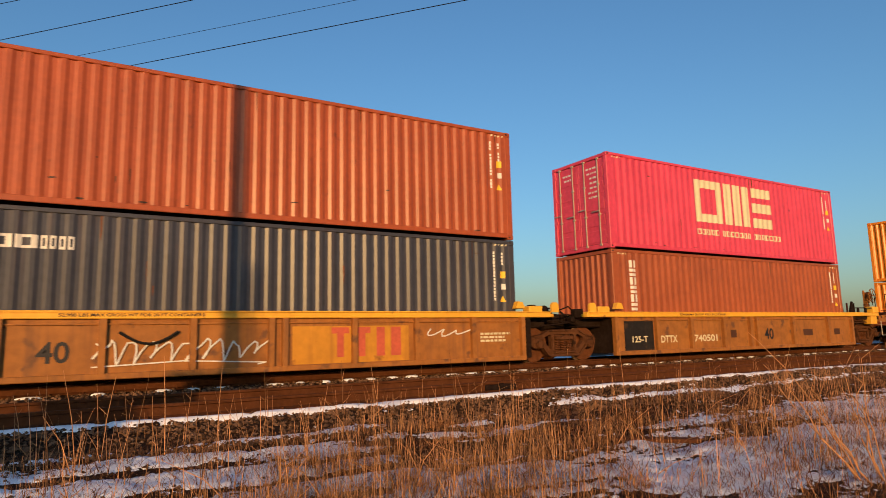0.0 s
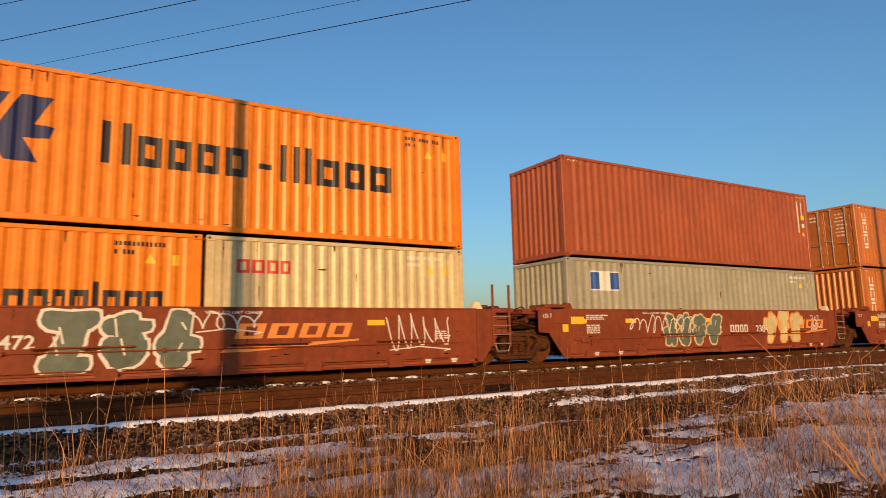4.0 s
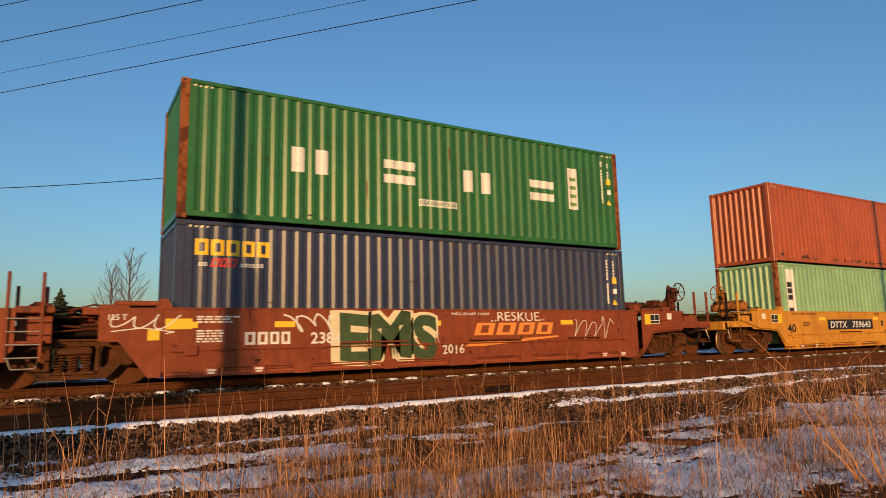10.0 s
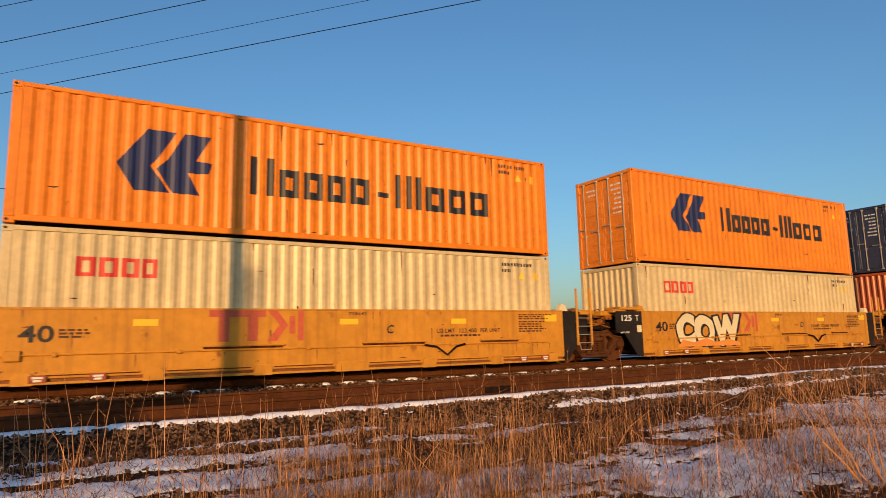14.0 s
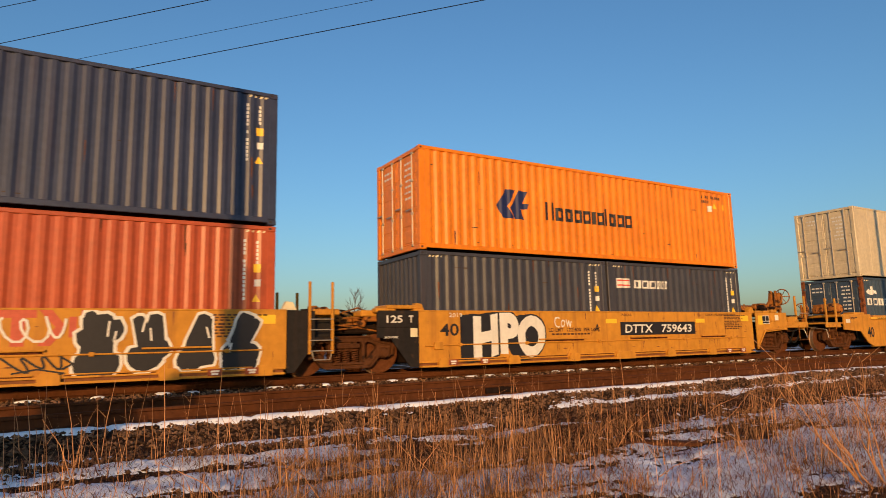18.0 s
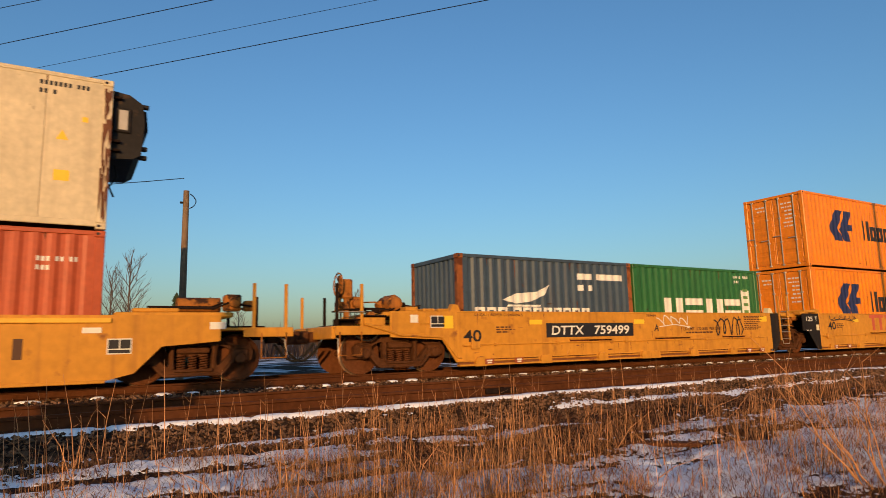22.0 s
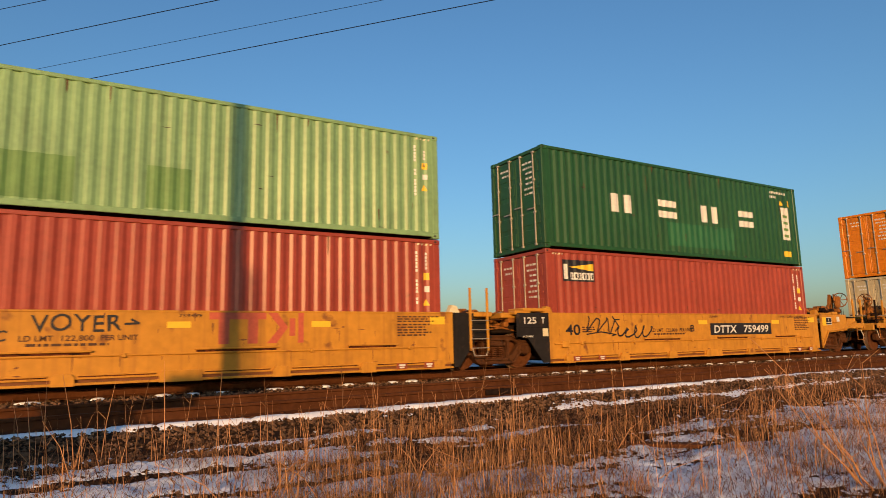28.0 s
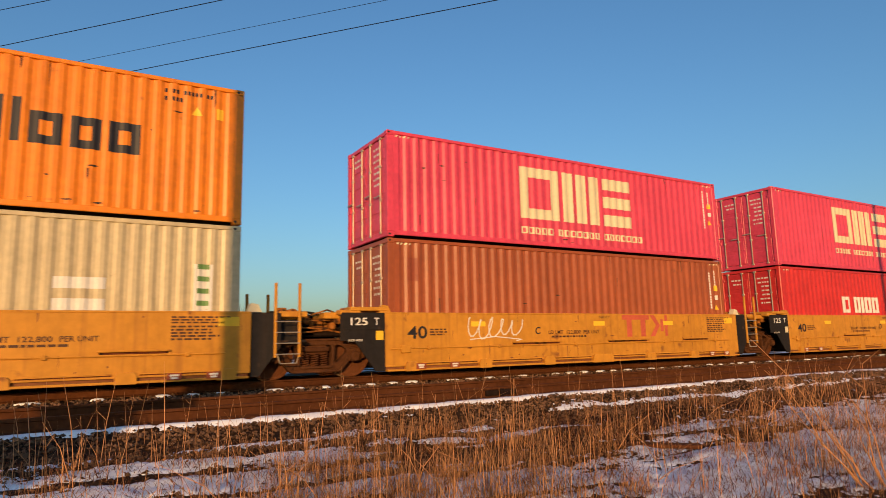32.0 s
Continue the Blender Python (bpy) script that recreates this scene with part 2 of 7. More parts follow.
def text_polys(s, u, v, h, w=None, slant=0.0):
    """Text as flat polygons in u (along) and v (up): lower left corner, height, width."""
    tris, ratio = lettering(s)
    w = w or ratio * h
    return [[(u + x * w + slant * y * h, v + y * h) for x, y in t] for t in tris]


def rect(u0, u1, v0, v1, slant=0.0):
    k = slant * (v1 - v0)
    return [(u0, v0), (u1, v0), (u1 + k, v1), (u0 + k, v1)]


def clip_band(poly, a, b):
    for edge, sign in ((a, 1), (b, -1)):
        out = []
        for p, q in zip(poly, poly[1:] + poly[:1]):
            dp, dq = sign * (p[0] - edge), sign * (q[0] - edge)
            if dp >= 0:
                out.append(p)
            if (dp >= 0) != (dq >= 0):
                k = dp / (dp - dq)
                out.append((edge, p[1] + (q[1] - p[1]) * k))
        poly = out
        if len(poly) < 3:
            return []
    return poly


def triangles(outline):
    from mathutils.geometry import tessellate_polygon
    return [[outline[i] for i in t] for t in tessellate_polygon([[Vector((x, y, 0)) for x, y in outline]])]


def face_near(poly):
    """Turns a polygon so that it faces the near side."""
    area = sum(p[0] * q[1] - q[0] * p[1] for p, q in zip(poly, poly[1:] + poly[:1]))
    return poly if area > 0 else poly[::-1]

# ---- the train's plan ----
SIDE = 13.06            # plane of the containers' near sides
YC = SIDE + 1.219       # middle of the train's track
LEN, WID, HC, STD = 12.192, 2.438, 2.896, 2.591
SHORT = 6.058
FLOOR = 0.27            # underside of the lower containers above the rail
WALL = -1.449           # near side of the wagons, from the middle of the track
START = [-2.228, 13.506, 33.509, 49.075, 64.677, 80.159, 95.627, 115.413, 130.971, 146.542, 162.061, 177.724, 197.842, 217.698, 233.223, 248.756,
       264.302, 279.824, 299.719, 315.24, 330.704]
RUN = [(0, 0.0), (1, 9.304), (2, 18.625), (3.5, 32.641), (4.5, 42.008), (6, 56.094), (7, 65.51), (8.5, 79.672), (9, 84.404), (10, 93.883), (11.5,
       108.142), (13, 122.453), (14.5, 136.818), (15.5, 146.424), (16.5, 156.056), (17, 160.881), (18, 170.551), (19, 180.248), (20.5, 194.842), (21,
       199.721), (22, 209.499), (23, 219.306), (24, 229.141), (25, 239.006), (26, 248.901), (27.5, 263.801), (28, 268.783), (29, 278.77), (30, 288.79), (31,
       298.843), (32, 308.928)]
MOVERS, ROLLERS = [], []


def gone(t):
    """How far the train has run at t, in metres."""
    for (a, p), (b, q) in zip(RUN, RUN[1:]):
        if t <= b:
            return p + (q - p) * (t - a) / (b - a)
    return RUN[-1][1]


# ---- containers ----
PITCH, DEEP = 0.2775, 0.032


def breaks_of(length):
    """The places along a side where the pressed steel bends, with the depth there."""
    a, b = 0.19, length - 0.19
    n = int((b - a - 0.1) / PITCH)
    x = a + ((b - a) - n * PITCH) / 2
    out = [(0.0, 0.0), (x, 0.0)]
    for i in range(n):
        for du, d in ((0.035, 0.0), (0.104, DEEP), (0.1735, DEEP), (0.2425, 0.0)):
            out.append((x + i * PITCH + du, d))
    return out + [(length, 0.0)]


def depth_at(bk, u):
    for (a, p), (b, q) in zip(bk, bk[1:]):
        if u <= b:
            return p + (q - p) * (u - a) / (b - a) if b > a else p
    return 0.0


def pressed_side(length, height, near):
    """A corrugated side between its rails, one sheet with thickness behind it."""
    b = Build()
    bk = [p for p in breaks_of(length) if 0.15 < p[0] < length - 0.15]
    bk = [(0.16, 0.0)] + bk + [(length - 0.16, 0.0)]
    z0, z1 = 0.155, height - 0.085
    s = -1 if near else 1
    y0 = s * (WID / 2 - 0.012)
    i = len(b.v)
    for u, d in bk:
        b.v += [(u, y0 - s * d, z0), (u, y0 - s * d, z1)]
    for j in range(len(bk) - 1):
        k = i + 2 * j
        b.f.append((k, k + 2, k + 3, k + 1) if near else (k, k + 1, k + 3, k + 2))
    return b


def pressed_end(height):
    """A corrugated blank end at x = 0."""
    b = Build()
    n = 9
    w = WID - 0.32
    pts = []
    for i in range(n):
        o = -w / 2 + i * w / n
        for du, d in ((0.0, 0.03), (0.055, 0.03), (0.10, 0.075), (0.185, 0.075)):
            pts.append((o + du * w / n / 0.235, d))
    pts.append((w / 2, 0.03))
    i = len(b.v)
    for y, d in pts:
        b.v += [(d, y, 0.16), (d, y, height - 0.11)]
    for j in range(len(pts) - 1):
        k = i + 2 * j
        b.f.append((k, k + 1, k + 3, k + 2))
    return b


def pressed_roof(length, height):
    b = Build()
    z, n, i = height - 0.03, int((length - 0.3) / 0.209), 0
    for j in range(n):
        for du, d in ((0.0, 0.0), (0.07, 0.0), (0.105, 0.02), (0.175, 0.02)):
            x = 0.15 + j * (length - 0.3) / n + du
            b.v += [(x, -WID / 2 + 0.05, z - d), (x, WID / 2 - 0.05, z - d)]
    for k in range(0, len(b.v) - 2, 2):
        b.f.append((k, k + 2, k + 3, k + 1))
    return b


def casting(w=0.162):
    """A corner casting with its openings."""
    b = Build().box(0, 0.178, 0, w, 0, 0.118, 0.012)
    return b


ONE_BY_ONE = {"lettering_blocks": "letter_bar", "panel_bars": "panel_bar", "panel_squares": "panel_square", "flag_stripes": "flag_stripe", "warning_label": "warning_sign", "paint_patch": "painted_patch",
              "panel_blocks": "panel_block", "red_blocks": "red_bar", "number_patch": "white_patch", "label_bars": "label_bar", "reflector": "reflector_strip", "data_label": "data_plate", "dark_patch": "painted_patch", "sprayed_band": "sprayed_strip"}


def marks_on(bk, polys, name, mat, parent, lift=0.004, label="", rise=0.0):
    """Painted shapes that follow the bends of a near side."""
    y0 = -WID / 2 + 0.012 - lift
    if name in ONE_BY_ONE:
        for poly in polys:
            marks_on(bk, [poly], ONE_BY_ONE[name], mat, parent, lift, label)
        return None
    b = Build()
    for number, poly in enumerate(polys):
        lo, hi = min(p[0] for p in poly), max(p[0] for p in poly)
        for (a, p), (c, q) in zip(bk, bk[1:]):
            if c <= lo or a >= hi or c <= a:
                continue
            piece = clip_band(poly, a, c)
            if len(piece) > 2:
                b.poly([(u, y0 - rise * number + p + (q - p) * (u - a) / (c - a), v) for u, v in face_near(piece)])
    if b.v:
        o = part(name, b.welded(), mat, parent, label)
        if len(polys) > 1 and name not in ("emblem", "faded_emblem"):
            o["kind"] = "stuff"
        return o


def door_end(c, height, mat, lock_mat, ink):
    """Two doors with gaskets, hinges, locking rods, handles and cams, at x = 0."""
    half = WID / 2 - 0.13
    for k, (y0, y1) in enumerate(((-half, -0.008), (0.008, half))):
        def leaf(y0=y0, y1=y1):
            b = Build()
            b.box(0.035, 0.075, y0, y1, 0.17, height - 0.13, 0.008)
            rows = [(0.22 + (height - 0.44) * j / 5, 0.22 + (height - 0.44) * (j + 0.72) / 5) for j in range(5)]
            for z0, z1 in rows:
                b.box(0.022, 0.04, y0 + 0.07, y1 - 0.07, z0, z1, 0.012)
            return b.mesh("door", mat)
        d = part("door", shared(("leaf", k, height, mat.name), leaf), mat, c)
        rods = []
        for r in (0.24, 0.78):
            y = y0 + (y1 - y0) * r

            def rod():
                b = Build().tube([(0, 0, 0.12), (0, 0, height - 0.10)], 0.019, 8)
                for z in (0.13, height - 0.13, height * 0.36, height * 0.68):
                    b.box(-0.02, 0.045, -0.05, 0.05, z - 0.03, z + 0.03, 0.01)
                return b.mesh("locking_rod", lock_mat)
            o = part("locking_rod", shared(("rod", height, lock_mat.name), rod), lock_mat, d, "steel locking rod")
            o.location = (0.005, y, 0)
            h = part("handle", shared(("handle", lock_mat.name), lambda: Build().box(-0.035, -0.015, -0.02, 0.30, -0.018, 0.018).mesh("handle", lock_mat)), lock_mat, d)
            h.location = (0.0, y, height * 0.40 + 0.12 * (r > 0.5))
        for j in range(4):
            z = 0.35 + (height - 0.7) * j / 3
            y = y0 - 0.03 if k == 0 else y1 - 0.07
            part("hinge", shared(("hinge", mat.name), lambda: Build().box(0.0, 0.05, 0.0, 0.10, -0.05, 0.05, 0.01).mesh("hinge", mat)), mat, d, at=(0, y, z))
        # rows of stencilled data on the far leaf, plain bars
        if ink:
            b = Build()
            rng = random.Random(int(height * 100) + k)
            for j in range(7 if k == 0 else 2):
                z = height * 0.86 - j * 0.15
                y = y0 + 0.34
                while y < y1 - 0.42:
                    w = rng.uniform(0.05, 0.16)
                    b.poly([(0.0205, y, z), (0.0205, y, z + 0.055), (0.0205, y + w, z + 0.055), (0.0205, y + w, z)])
                    y += w + 0.04
            part("stencil", b, ink, d, "rows of small stencilled data")["kind"] = "stuff"
    b = Build().box(0.05, 0.09, -half - 0.03, half + 0.03, 0.15, height - 0.11)
    part("gasket", shared(("gasket", height), lambda: b.mesh("gasket", GASKET)), GASKET, c)


def container(unit, off, z, length, height, mat, end, label, doors_ink=None, rods=None, smooth=False, post_mat=None, group="containers on the train"):
    """A freight container with frame, castings, pressed sides, roof, floor and a door or blank end."""
    c = thing("shipping_container", (START[unit] + off, YC, z), label, "container", group)
    MOVERS.append((c, START[unit] + off, z))
    m = mat.name
    post_mat = post_mat or mat
    if smooth:
        n = 13
        w = (length - 0.32) / n
        for j in range(n):
            part("side_panel", shared(("flat", length, height, m), lambda: Build().box(0.0, w - 0.007, -WID / 2 + 0.012, -WID / 2 + 0.04, 0.15, height - 0.08, 0.006).mesh("side_panel", mat)), mat, c, at=(0.16 + j * w, 0, 0))
        part("side_panel", shared(("flatback", length, height, m), lambda: Build().box(0.16, length - 0.16, -WID / 2 + 0.03, WID / 2 - 0.012, 0.15, height - 0.08).mesh("side_panel", mat)), mat, c)
    else:
        for near in (True, False):
            part("side_panel", shared(("side", near, length, height, m), lambda near=near: pressed_side(length, height, near).mesh("side_panel", mat)), mat, c)
    part("roof", shared(("roof", length, height, m), lambda: pressed_roof(length, height).mesh("roof", mat)), mat, c)
    part("floor", shared(("floor", length), lambda: Build().box(0.1, length - 0.1, -WID / 2 + 0.06, WID / 2 - 0.06, 0.07, 0.14).mesh("floor", UNDER)), UNDER, c)
    far_end = part("end_panel", shared(("end", height, m), lambda: pressed_end(height).mesh("end_panel", mat)), mat, c)
    far_end.matrix_local = pose(length, 0, 0, 0, 0, 180)
    if end == "doors":
        door_end(c, height, mat, rods or ROD, doors_ink)
    else:
        part("end_panel", shared(("end", height, m), None), mat, c)
    for s in (-1, 1):
        y0, y1 = (-WID / 2, -WID / 2 + 0.06) if s < 0 else (WID / 2 - 0.06, WID / 2)
        part("top_rail", shared(("top_rail", s, length, height, m), lambda: Build().box(0.17, length - 0.17, y0, y1, height - 0.09, height - 0.005, 0.01).mesh("top_rail", mat)), mat, c)

        def bottom():
            b = Build().box(0.17, length - 0.17, y0 + 0.004 * (s < 0), y1 - 0.004 * (s > 0), 0.045, 0.16, 0.01)
            return b.mesh("bottom_rail", mat)
        part("bottom_rail", shared(("bottom_rail", s, length, height, m), bottom), mat, c)
        for e in (0, 1):
            def post():
                x0 = 0.002 if e == 0 else length - 0.17
                return Build().box(x0, x0 + 0.168, y0 - 0.0 + (0.003 if s < 0 else -0.09), y1 + (0.09 if s < 0 else -0.003), 0.118, height - 0.118, 0.014).mesh("corner_post", post_mat)
            part("corner_post", shared(("post", s, e, length, height, post_mat.name), post), post_mat, c)
            for zz in (0, height - 0.118):
                o = part("corner_casting", shared(("casting", post_mat.name), lambda: casting().mesh("corner_casting", post_mat)), post_mat, c)
                o.location = (e * (length - 0.178), -WID / 2 if s < 0 else WID / 2 - 0.162, zz)
                if s < 0:
                    h = part("casting_hole", shared(("hole",), lambda: Build().prism([(0.055 + 0.034 * math.cos(a), 0.06 + 0.026 * math.sin(a)) for a in [2 * math.pi * k / 10 for k in range(10)]], -0.0015, 0.004).mesh("casting_hole", GASKET)), GASKET, o)
    for e in (0, 1):
        for z0, z1 in ((0.02, 0.16), (height - 0.115, height - 0.01)):
            def beam():
                x0 = 0.012 if e == 0 else length - 0.09
                return Build().box(x0, x0 + 0.078, -WID / 2 + 0.16, WID / 2 - 0.16, z0, z1, 0.01).mesh("end_beam", mat)
            part("end_beam", shared(("beam", e, z0, length, m), beam), mat, c)
    return c


# painted marks, given in metres along the side and above the container's foot


def words(u, v, sizes, h, gap, desc=(), asc=(), x_height=0.74, slant=0.0):
    """A line of plain bars and hollow blocks."""
    out = []
    for i, w in enumerate(sizes):
        if w < 0:
            u -= w
            continue
        top = h if i in asc else h * x_height
        low = -0.26 * h if i in desc else 0.0
        if w < 0.3 * h:
            out.append(rect(u, u + w, v + low, v + top, slant))
        else:
            m = w * 0.30
            top = h if i == 0 and i in asc else h * x_height
            out.append(rect(u, u + m, v, v + top, slant))
            out.append(rect(u + w - m, u + w, v, v + top, slant))
            if not (i == 0 and i in asc) and w > 0.25 * h:
                k = 0.20 * h
                out.append(rect(u + m + slant * (top - k), u + w - m + slant * (top - k), v + top - k, v + top, slant))
                out.append(rect(u + m, u + w - m, v, v + k, slant))
        u += w + gap
    return out


def arrow_shape(u, v, w, h, cut=0.0):
    """A plain arrow-like emblem in two slabs, clipped at the height cut."""
    k = [[(0, .44), (.18, .05), (.55, .05), (.34, .44), (.42, .58), (.60, 1.0), (.30, 1.0)],
         [(.40, .40), (.58, .05), (.87, .05), (.73, .38), (.96, .40), (1.0, .57), (.82, .59), (.98, .99), (.69, 1.0), (.52, .57)]]
    return [triangles([(u + a * w, v + b * h) for a, b in p]) for p in k]


def emblem_on(c, length, u, v, w, h):
    for slab in arrow_shape(u, v, w, h):
        marks_on(breaks_of(length), slab, "emblem", INK["navy"], c, label="slab of a navy emblem")


def id_column(u, v1, v0, seed, step=0.085, w=0.05):
    """A column of small plain bars in place of stencilled data."""
    rng, out, v = random.Random(seed), [], v1
    while v > v0:
        if rng.random() > 0.12:
            out.append(rect(u + rng.uniform(0, 0.01), u + w, v - step * 0.78, v))
        v -= step
    return out


def id_rows(u, v, seed, w=0.9):
    rng, out = random.Random(seed), []
    for j, full in enumerate((w, w * 0.35)):
        x = u
        while x < u + full:
            out.append(rect(x, x + 0.05, v - j * 0.16, v - j * 0.16 + 0.085))
            x += 0.075 if rng.random() > 0.15 else 0.14
    return out


def caution(u, v, s=0.16):
    return [[(u, v), (u + s, v), (u + s / 2, v + s * 0.95)]]


def hazard(u, v, n=4):
    return [rect(u + i * 0.11, u + i * 0.11 + 0.05, v, v + 0.045, 0.7) for i in range(n)]


def finish(c, length, height, seed, style="column", col="white"):
    """Stencils and labels at the trailing end of the near side."""
    bk = breaks_of(length)
    e = length
    if style == "column":
        marks_on(bk, id_column(e - 0.66, height - 0.30, height - 1.5, seed) + id_column(e - 0.40, height - 0.32, height - 0.75, seed + 1), "stencil", INK[col], c)
        marks_on(bk, caution(e - 0.47, height * 0.45, 0.17) + [rect(e - 0.44, e - 0.30, height * 0.66, height * 0.72)], "warning_label", INK["yellow"], c)
        marks_on(bk, [rect(e - 0.42, e - 0.30, height * 0.56, height * 0.61)], "data_label", INK["white"], c)
        marks_on(bk, hazard(0.22, height - 0.15) + hazard(e - 0.62, height - 0.15), "hazard_stripes", INK["cream"], c)
    else:
        marks_on(bk, id_rows(e - 1.55, height - 0.30, seed), "stencil", INK[col], c)
        marks_on(bk, caution(e - 1.03, height * 0.76, 0.20) + [rect(e - 0.55, e - 0.42, height * 0.75, height * 0.83)], "warning_label", INK["yellow"], c)


def brand_long(c, height, cut=None):
    """Navy emblem and a line of blocks along an orange side."""
    v = height - 1.87
    sizes = [.50, .42, .42, .42, .45, -.02, .20, .36, .12, .42, .40, .44]
    emblem_on(c, LEN, 1.70, v, 1.74, 1.30)
    marks_on(breaks_of(LEN), words(4.20, v + 0.20, sizes[:5], 0.82, 0.125, desc=(2, 4), asc=(0,)) + [rect(7.13, 7.42, v + 0.42, v + 0.54)]
             + words(7.60, v + 0.20, [.42, .14, .52, .50, .54], 0.82, 0.13, desc=(3,), asc=(0, 1, 4)), "lettering_blocks", INK["black"], c, label="plain black bar")


def wear(c, length, height, seed, rust=7, scuffs=9, foot=0):
    """Rust runs under the top rail and at rivets, scrapes, and soot at the foot where asked."""
    rng, runs, dark = random.Random(seed), [], []
    for _ in range(rust):
        u, v, w = rng.uniform(0.25, length - 0.4), height - 0.09 if rng.random() < 0.6 else rng.uniform(0.4, height - 0.4), rng.uniform(0.012, 0.045)
        L = rng.uniform(0.10, 0.55)
        runs.append([(u, v), (u + 0.2 * w, v - 0.8 * L), (u + 0.5 * w, v - L), (u + 0.9 * w, v - 0.6 * L), (u + w, v)])
    for _ in range(scuffs + foot):
        k = _ >= scuffs
        u, v = rng.uniform(0.25, length - 0.6), 0.16 + rng.uniform(0, 0.10) if k or rng.random() < 0.5 else rng.uniform(0.3, height - 0.3)
        a, b = rng.uniform(0.03, 0.22), rng.uniform(0.008, 0.03) * (3.0 if k else 1.0)
        dark.append([(u, v), (u + a * 0.6, v - b * 0.5), (u + a, v + b * 0.3), (u + a * 0.7, v + b), (u + a * 0.2, v + b * 0.8)])
    bk = breaks_of(length)
    for name, polys, mat in (("rust_streaks", runs, RUSTMARK), ("scrapes", dark, SCUFF)):
        if polys:
            o = marks_on(bk, polys, name, mat, c, 0.0025, rise=0.00004)
            if o:
                o["kind"] = "stuff"


def brand_pink(c, height, sc=1.0):
    v = height - 1.82
    o = [rect(3.95, 4.25, v, v + 1.42), rect(5.0, 5.3, v, v + 1.42), rect(4.25, 5.0, v + 1.14, v + 1.42), rect(4.25, 5.0, v, v + 0.28),
         rect(5.46, 5.83, v, v + 1.42), rect(5.97, 6.33, v, v + 1.42), rect(6.47, 6.84, v, v + 1.42),
         rect(7.0, 8.15, v + 1.08, v + 1.42), rect(7.0, 8.15, v + 0.54, v + 0.88), rect(7.0, 8.15, v, v + 0.34)]
    marks_on(breaks_of(LEN), o, "lettering_blocks", INK["cream"], c, label="large cream block")
    marks_on(breaks_of(LEN), words(3.96, v - 0.42, [.2] * 5 + [-.12] + [.2] * 7 + [-.12] + [.2] * 7, 0.19, 0.03, x_height=1.0), "lettering_blocks", INK["cream"], c)


def brand_spaced(c, height, v, places, h=0.56, col="white", cut=0.0, panel=(10.22, 10.57, -0.15, 1.04), length=LEN):
    o = []
    for i, u in enumerate(places):
        w = 0.84
        if i % 2 == 0:
            o += [rect(u, u + 0.30, v, v + h), rect(u + w - 0.30, u + w, v, v + h)]
        else:
            o += [rect(u, u + w, v + h - 0.21, v + h), rect(u, u + w, v, v + 0.21)]
    if panel:
        o.append(rect(panel[0], panel[1], v + panel[2], v + panel[3]))
    marks_on(breaks_of(length), o, "lettering_blocks", INK[col], c, label="plain white bar")
    if panel:
        marks_on(breaks_of(length), [rect(panel[0] + 0.06, panel[1] - 0.06, v + panel[2] + 0.1 + 0.24 * j, v + panel[2] + 0.2 + 0.24 * j) for j in range(4)], "panel_bars", INK["moss" if col == "white" else "black"], c, 0.008)


def brand_stack(c, u, v_top, v_low, n, w, col="white", length=LEN):
    """Blocks one above the other."""
    o, step = [], (v_top - v_low) / n
    for i in range(n):
        v = v_top - (i + 1) * step
        h = step * 0.86
        if i % 2 == 0:
            o += [rect(u, u + w * 0.36, v, v + h), rect(u + w * 0.64, u + w, v, v + h)]
        else:
            o += [rect(u, u + w, v + h * 0.6, v + h), rect(u, u + w, v, v + h * 0.38)]
    marks_on(breaks_of(length), o, "lettering_blocks", INK[col], c, label="plain bar")


def brand_sea(c, v):
    marks_on(breaks_of(LEN), words(0.36, v, [.26] * 5, 0.36, 0.045, x_height=0.9), "lettering_blocks", INK["yellow"], c, label="yellow bar")
    marks_on(breaks_of(LEN), words(0.44, v - 0.22, [.07, .07], 0.1, 0.02) + words(1.25, v - 0.22, [.06] * 6, 0.1, 0.02), "small_blocks", INK["white"], c)
    marks_on(breaks_of(LEN), words(0.66, v - 0.23, [.14, .14, .15], 0.2, 0.03, x_height=0.9, slant=0.3), "red_blocks", INK["red"], c)


def brand_red(c, v):
    marks_on(breaks_of(LEN), words(1.14, v, [.32, .32, .30, .26], 0.36, 0.05, x_height=1.0), "lettering_blocks", INK["red"], c, label="red bar")


COLS = {}


def load(unit, top, low):
    """The containers of one wagon; the upper ones stand on the lower ones."""
    z = FLOOR
    for tier, row in enumerate((low, top)):
        off = 0.0
        tall = 0
        for spec in row:
            length = SHORT if spec.get("short") else LEN
            height = STD if spec.get("std") else HC
            c = container(unit, off, z, length, height, PAINT[spec["c"]], spec.get("end", "blank"), spec["label"], INK["white"] if spec.get("end") == "doors" else None,
                          smooth=spec.get("smooth", False), post_mat=RUSTPOST if spec.get("rusty") else None)
            seed = unit * 10 + tier * 3 + int(off)
            if spec.get("id"):
                finish(c, length, height, seed, spec["id"], spec.get("idc", "white"))
            wear(c, length, height, seed + 5, spec.get("rust", 8), spec.get("scuff", 10), spec.get("foot", 0))
            if spec.get("mark"):
                spec["mark"](c, height)
            off += length + 0.076
            tall = height
        z += tall + 0.03


def steel(col, more=""):
    return col + " corrugated steel shipping container" + more


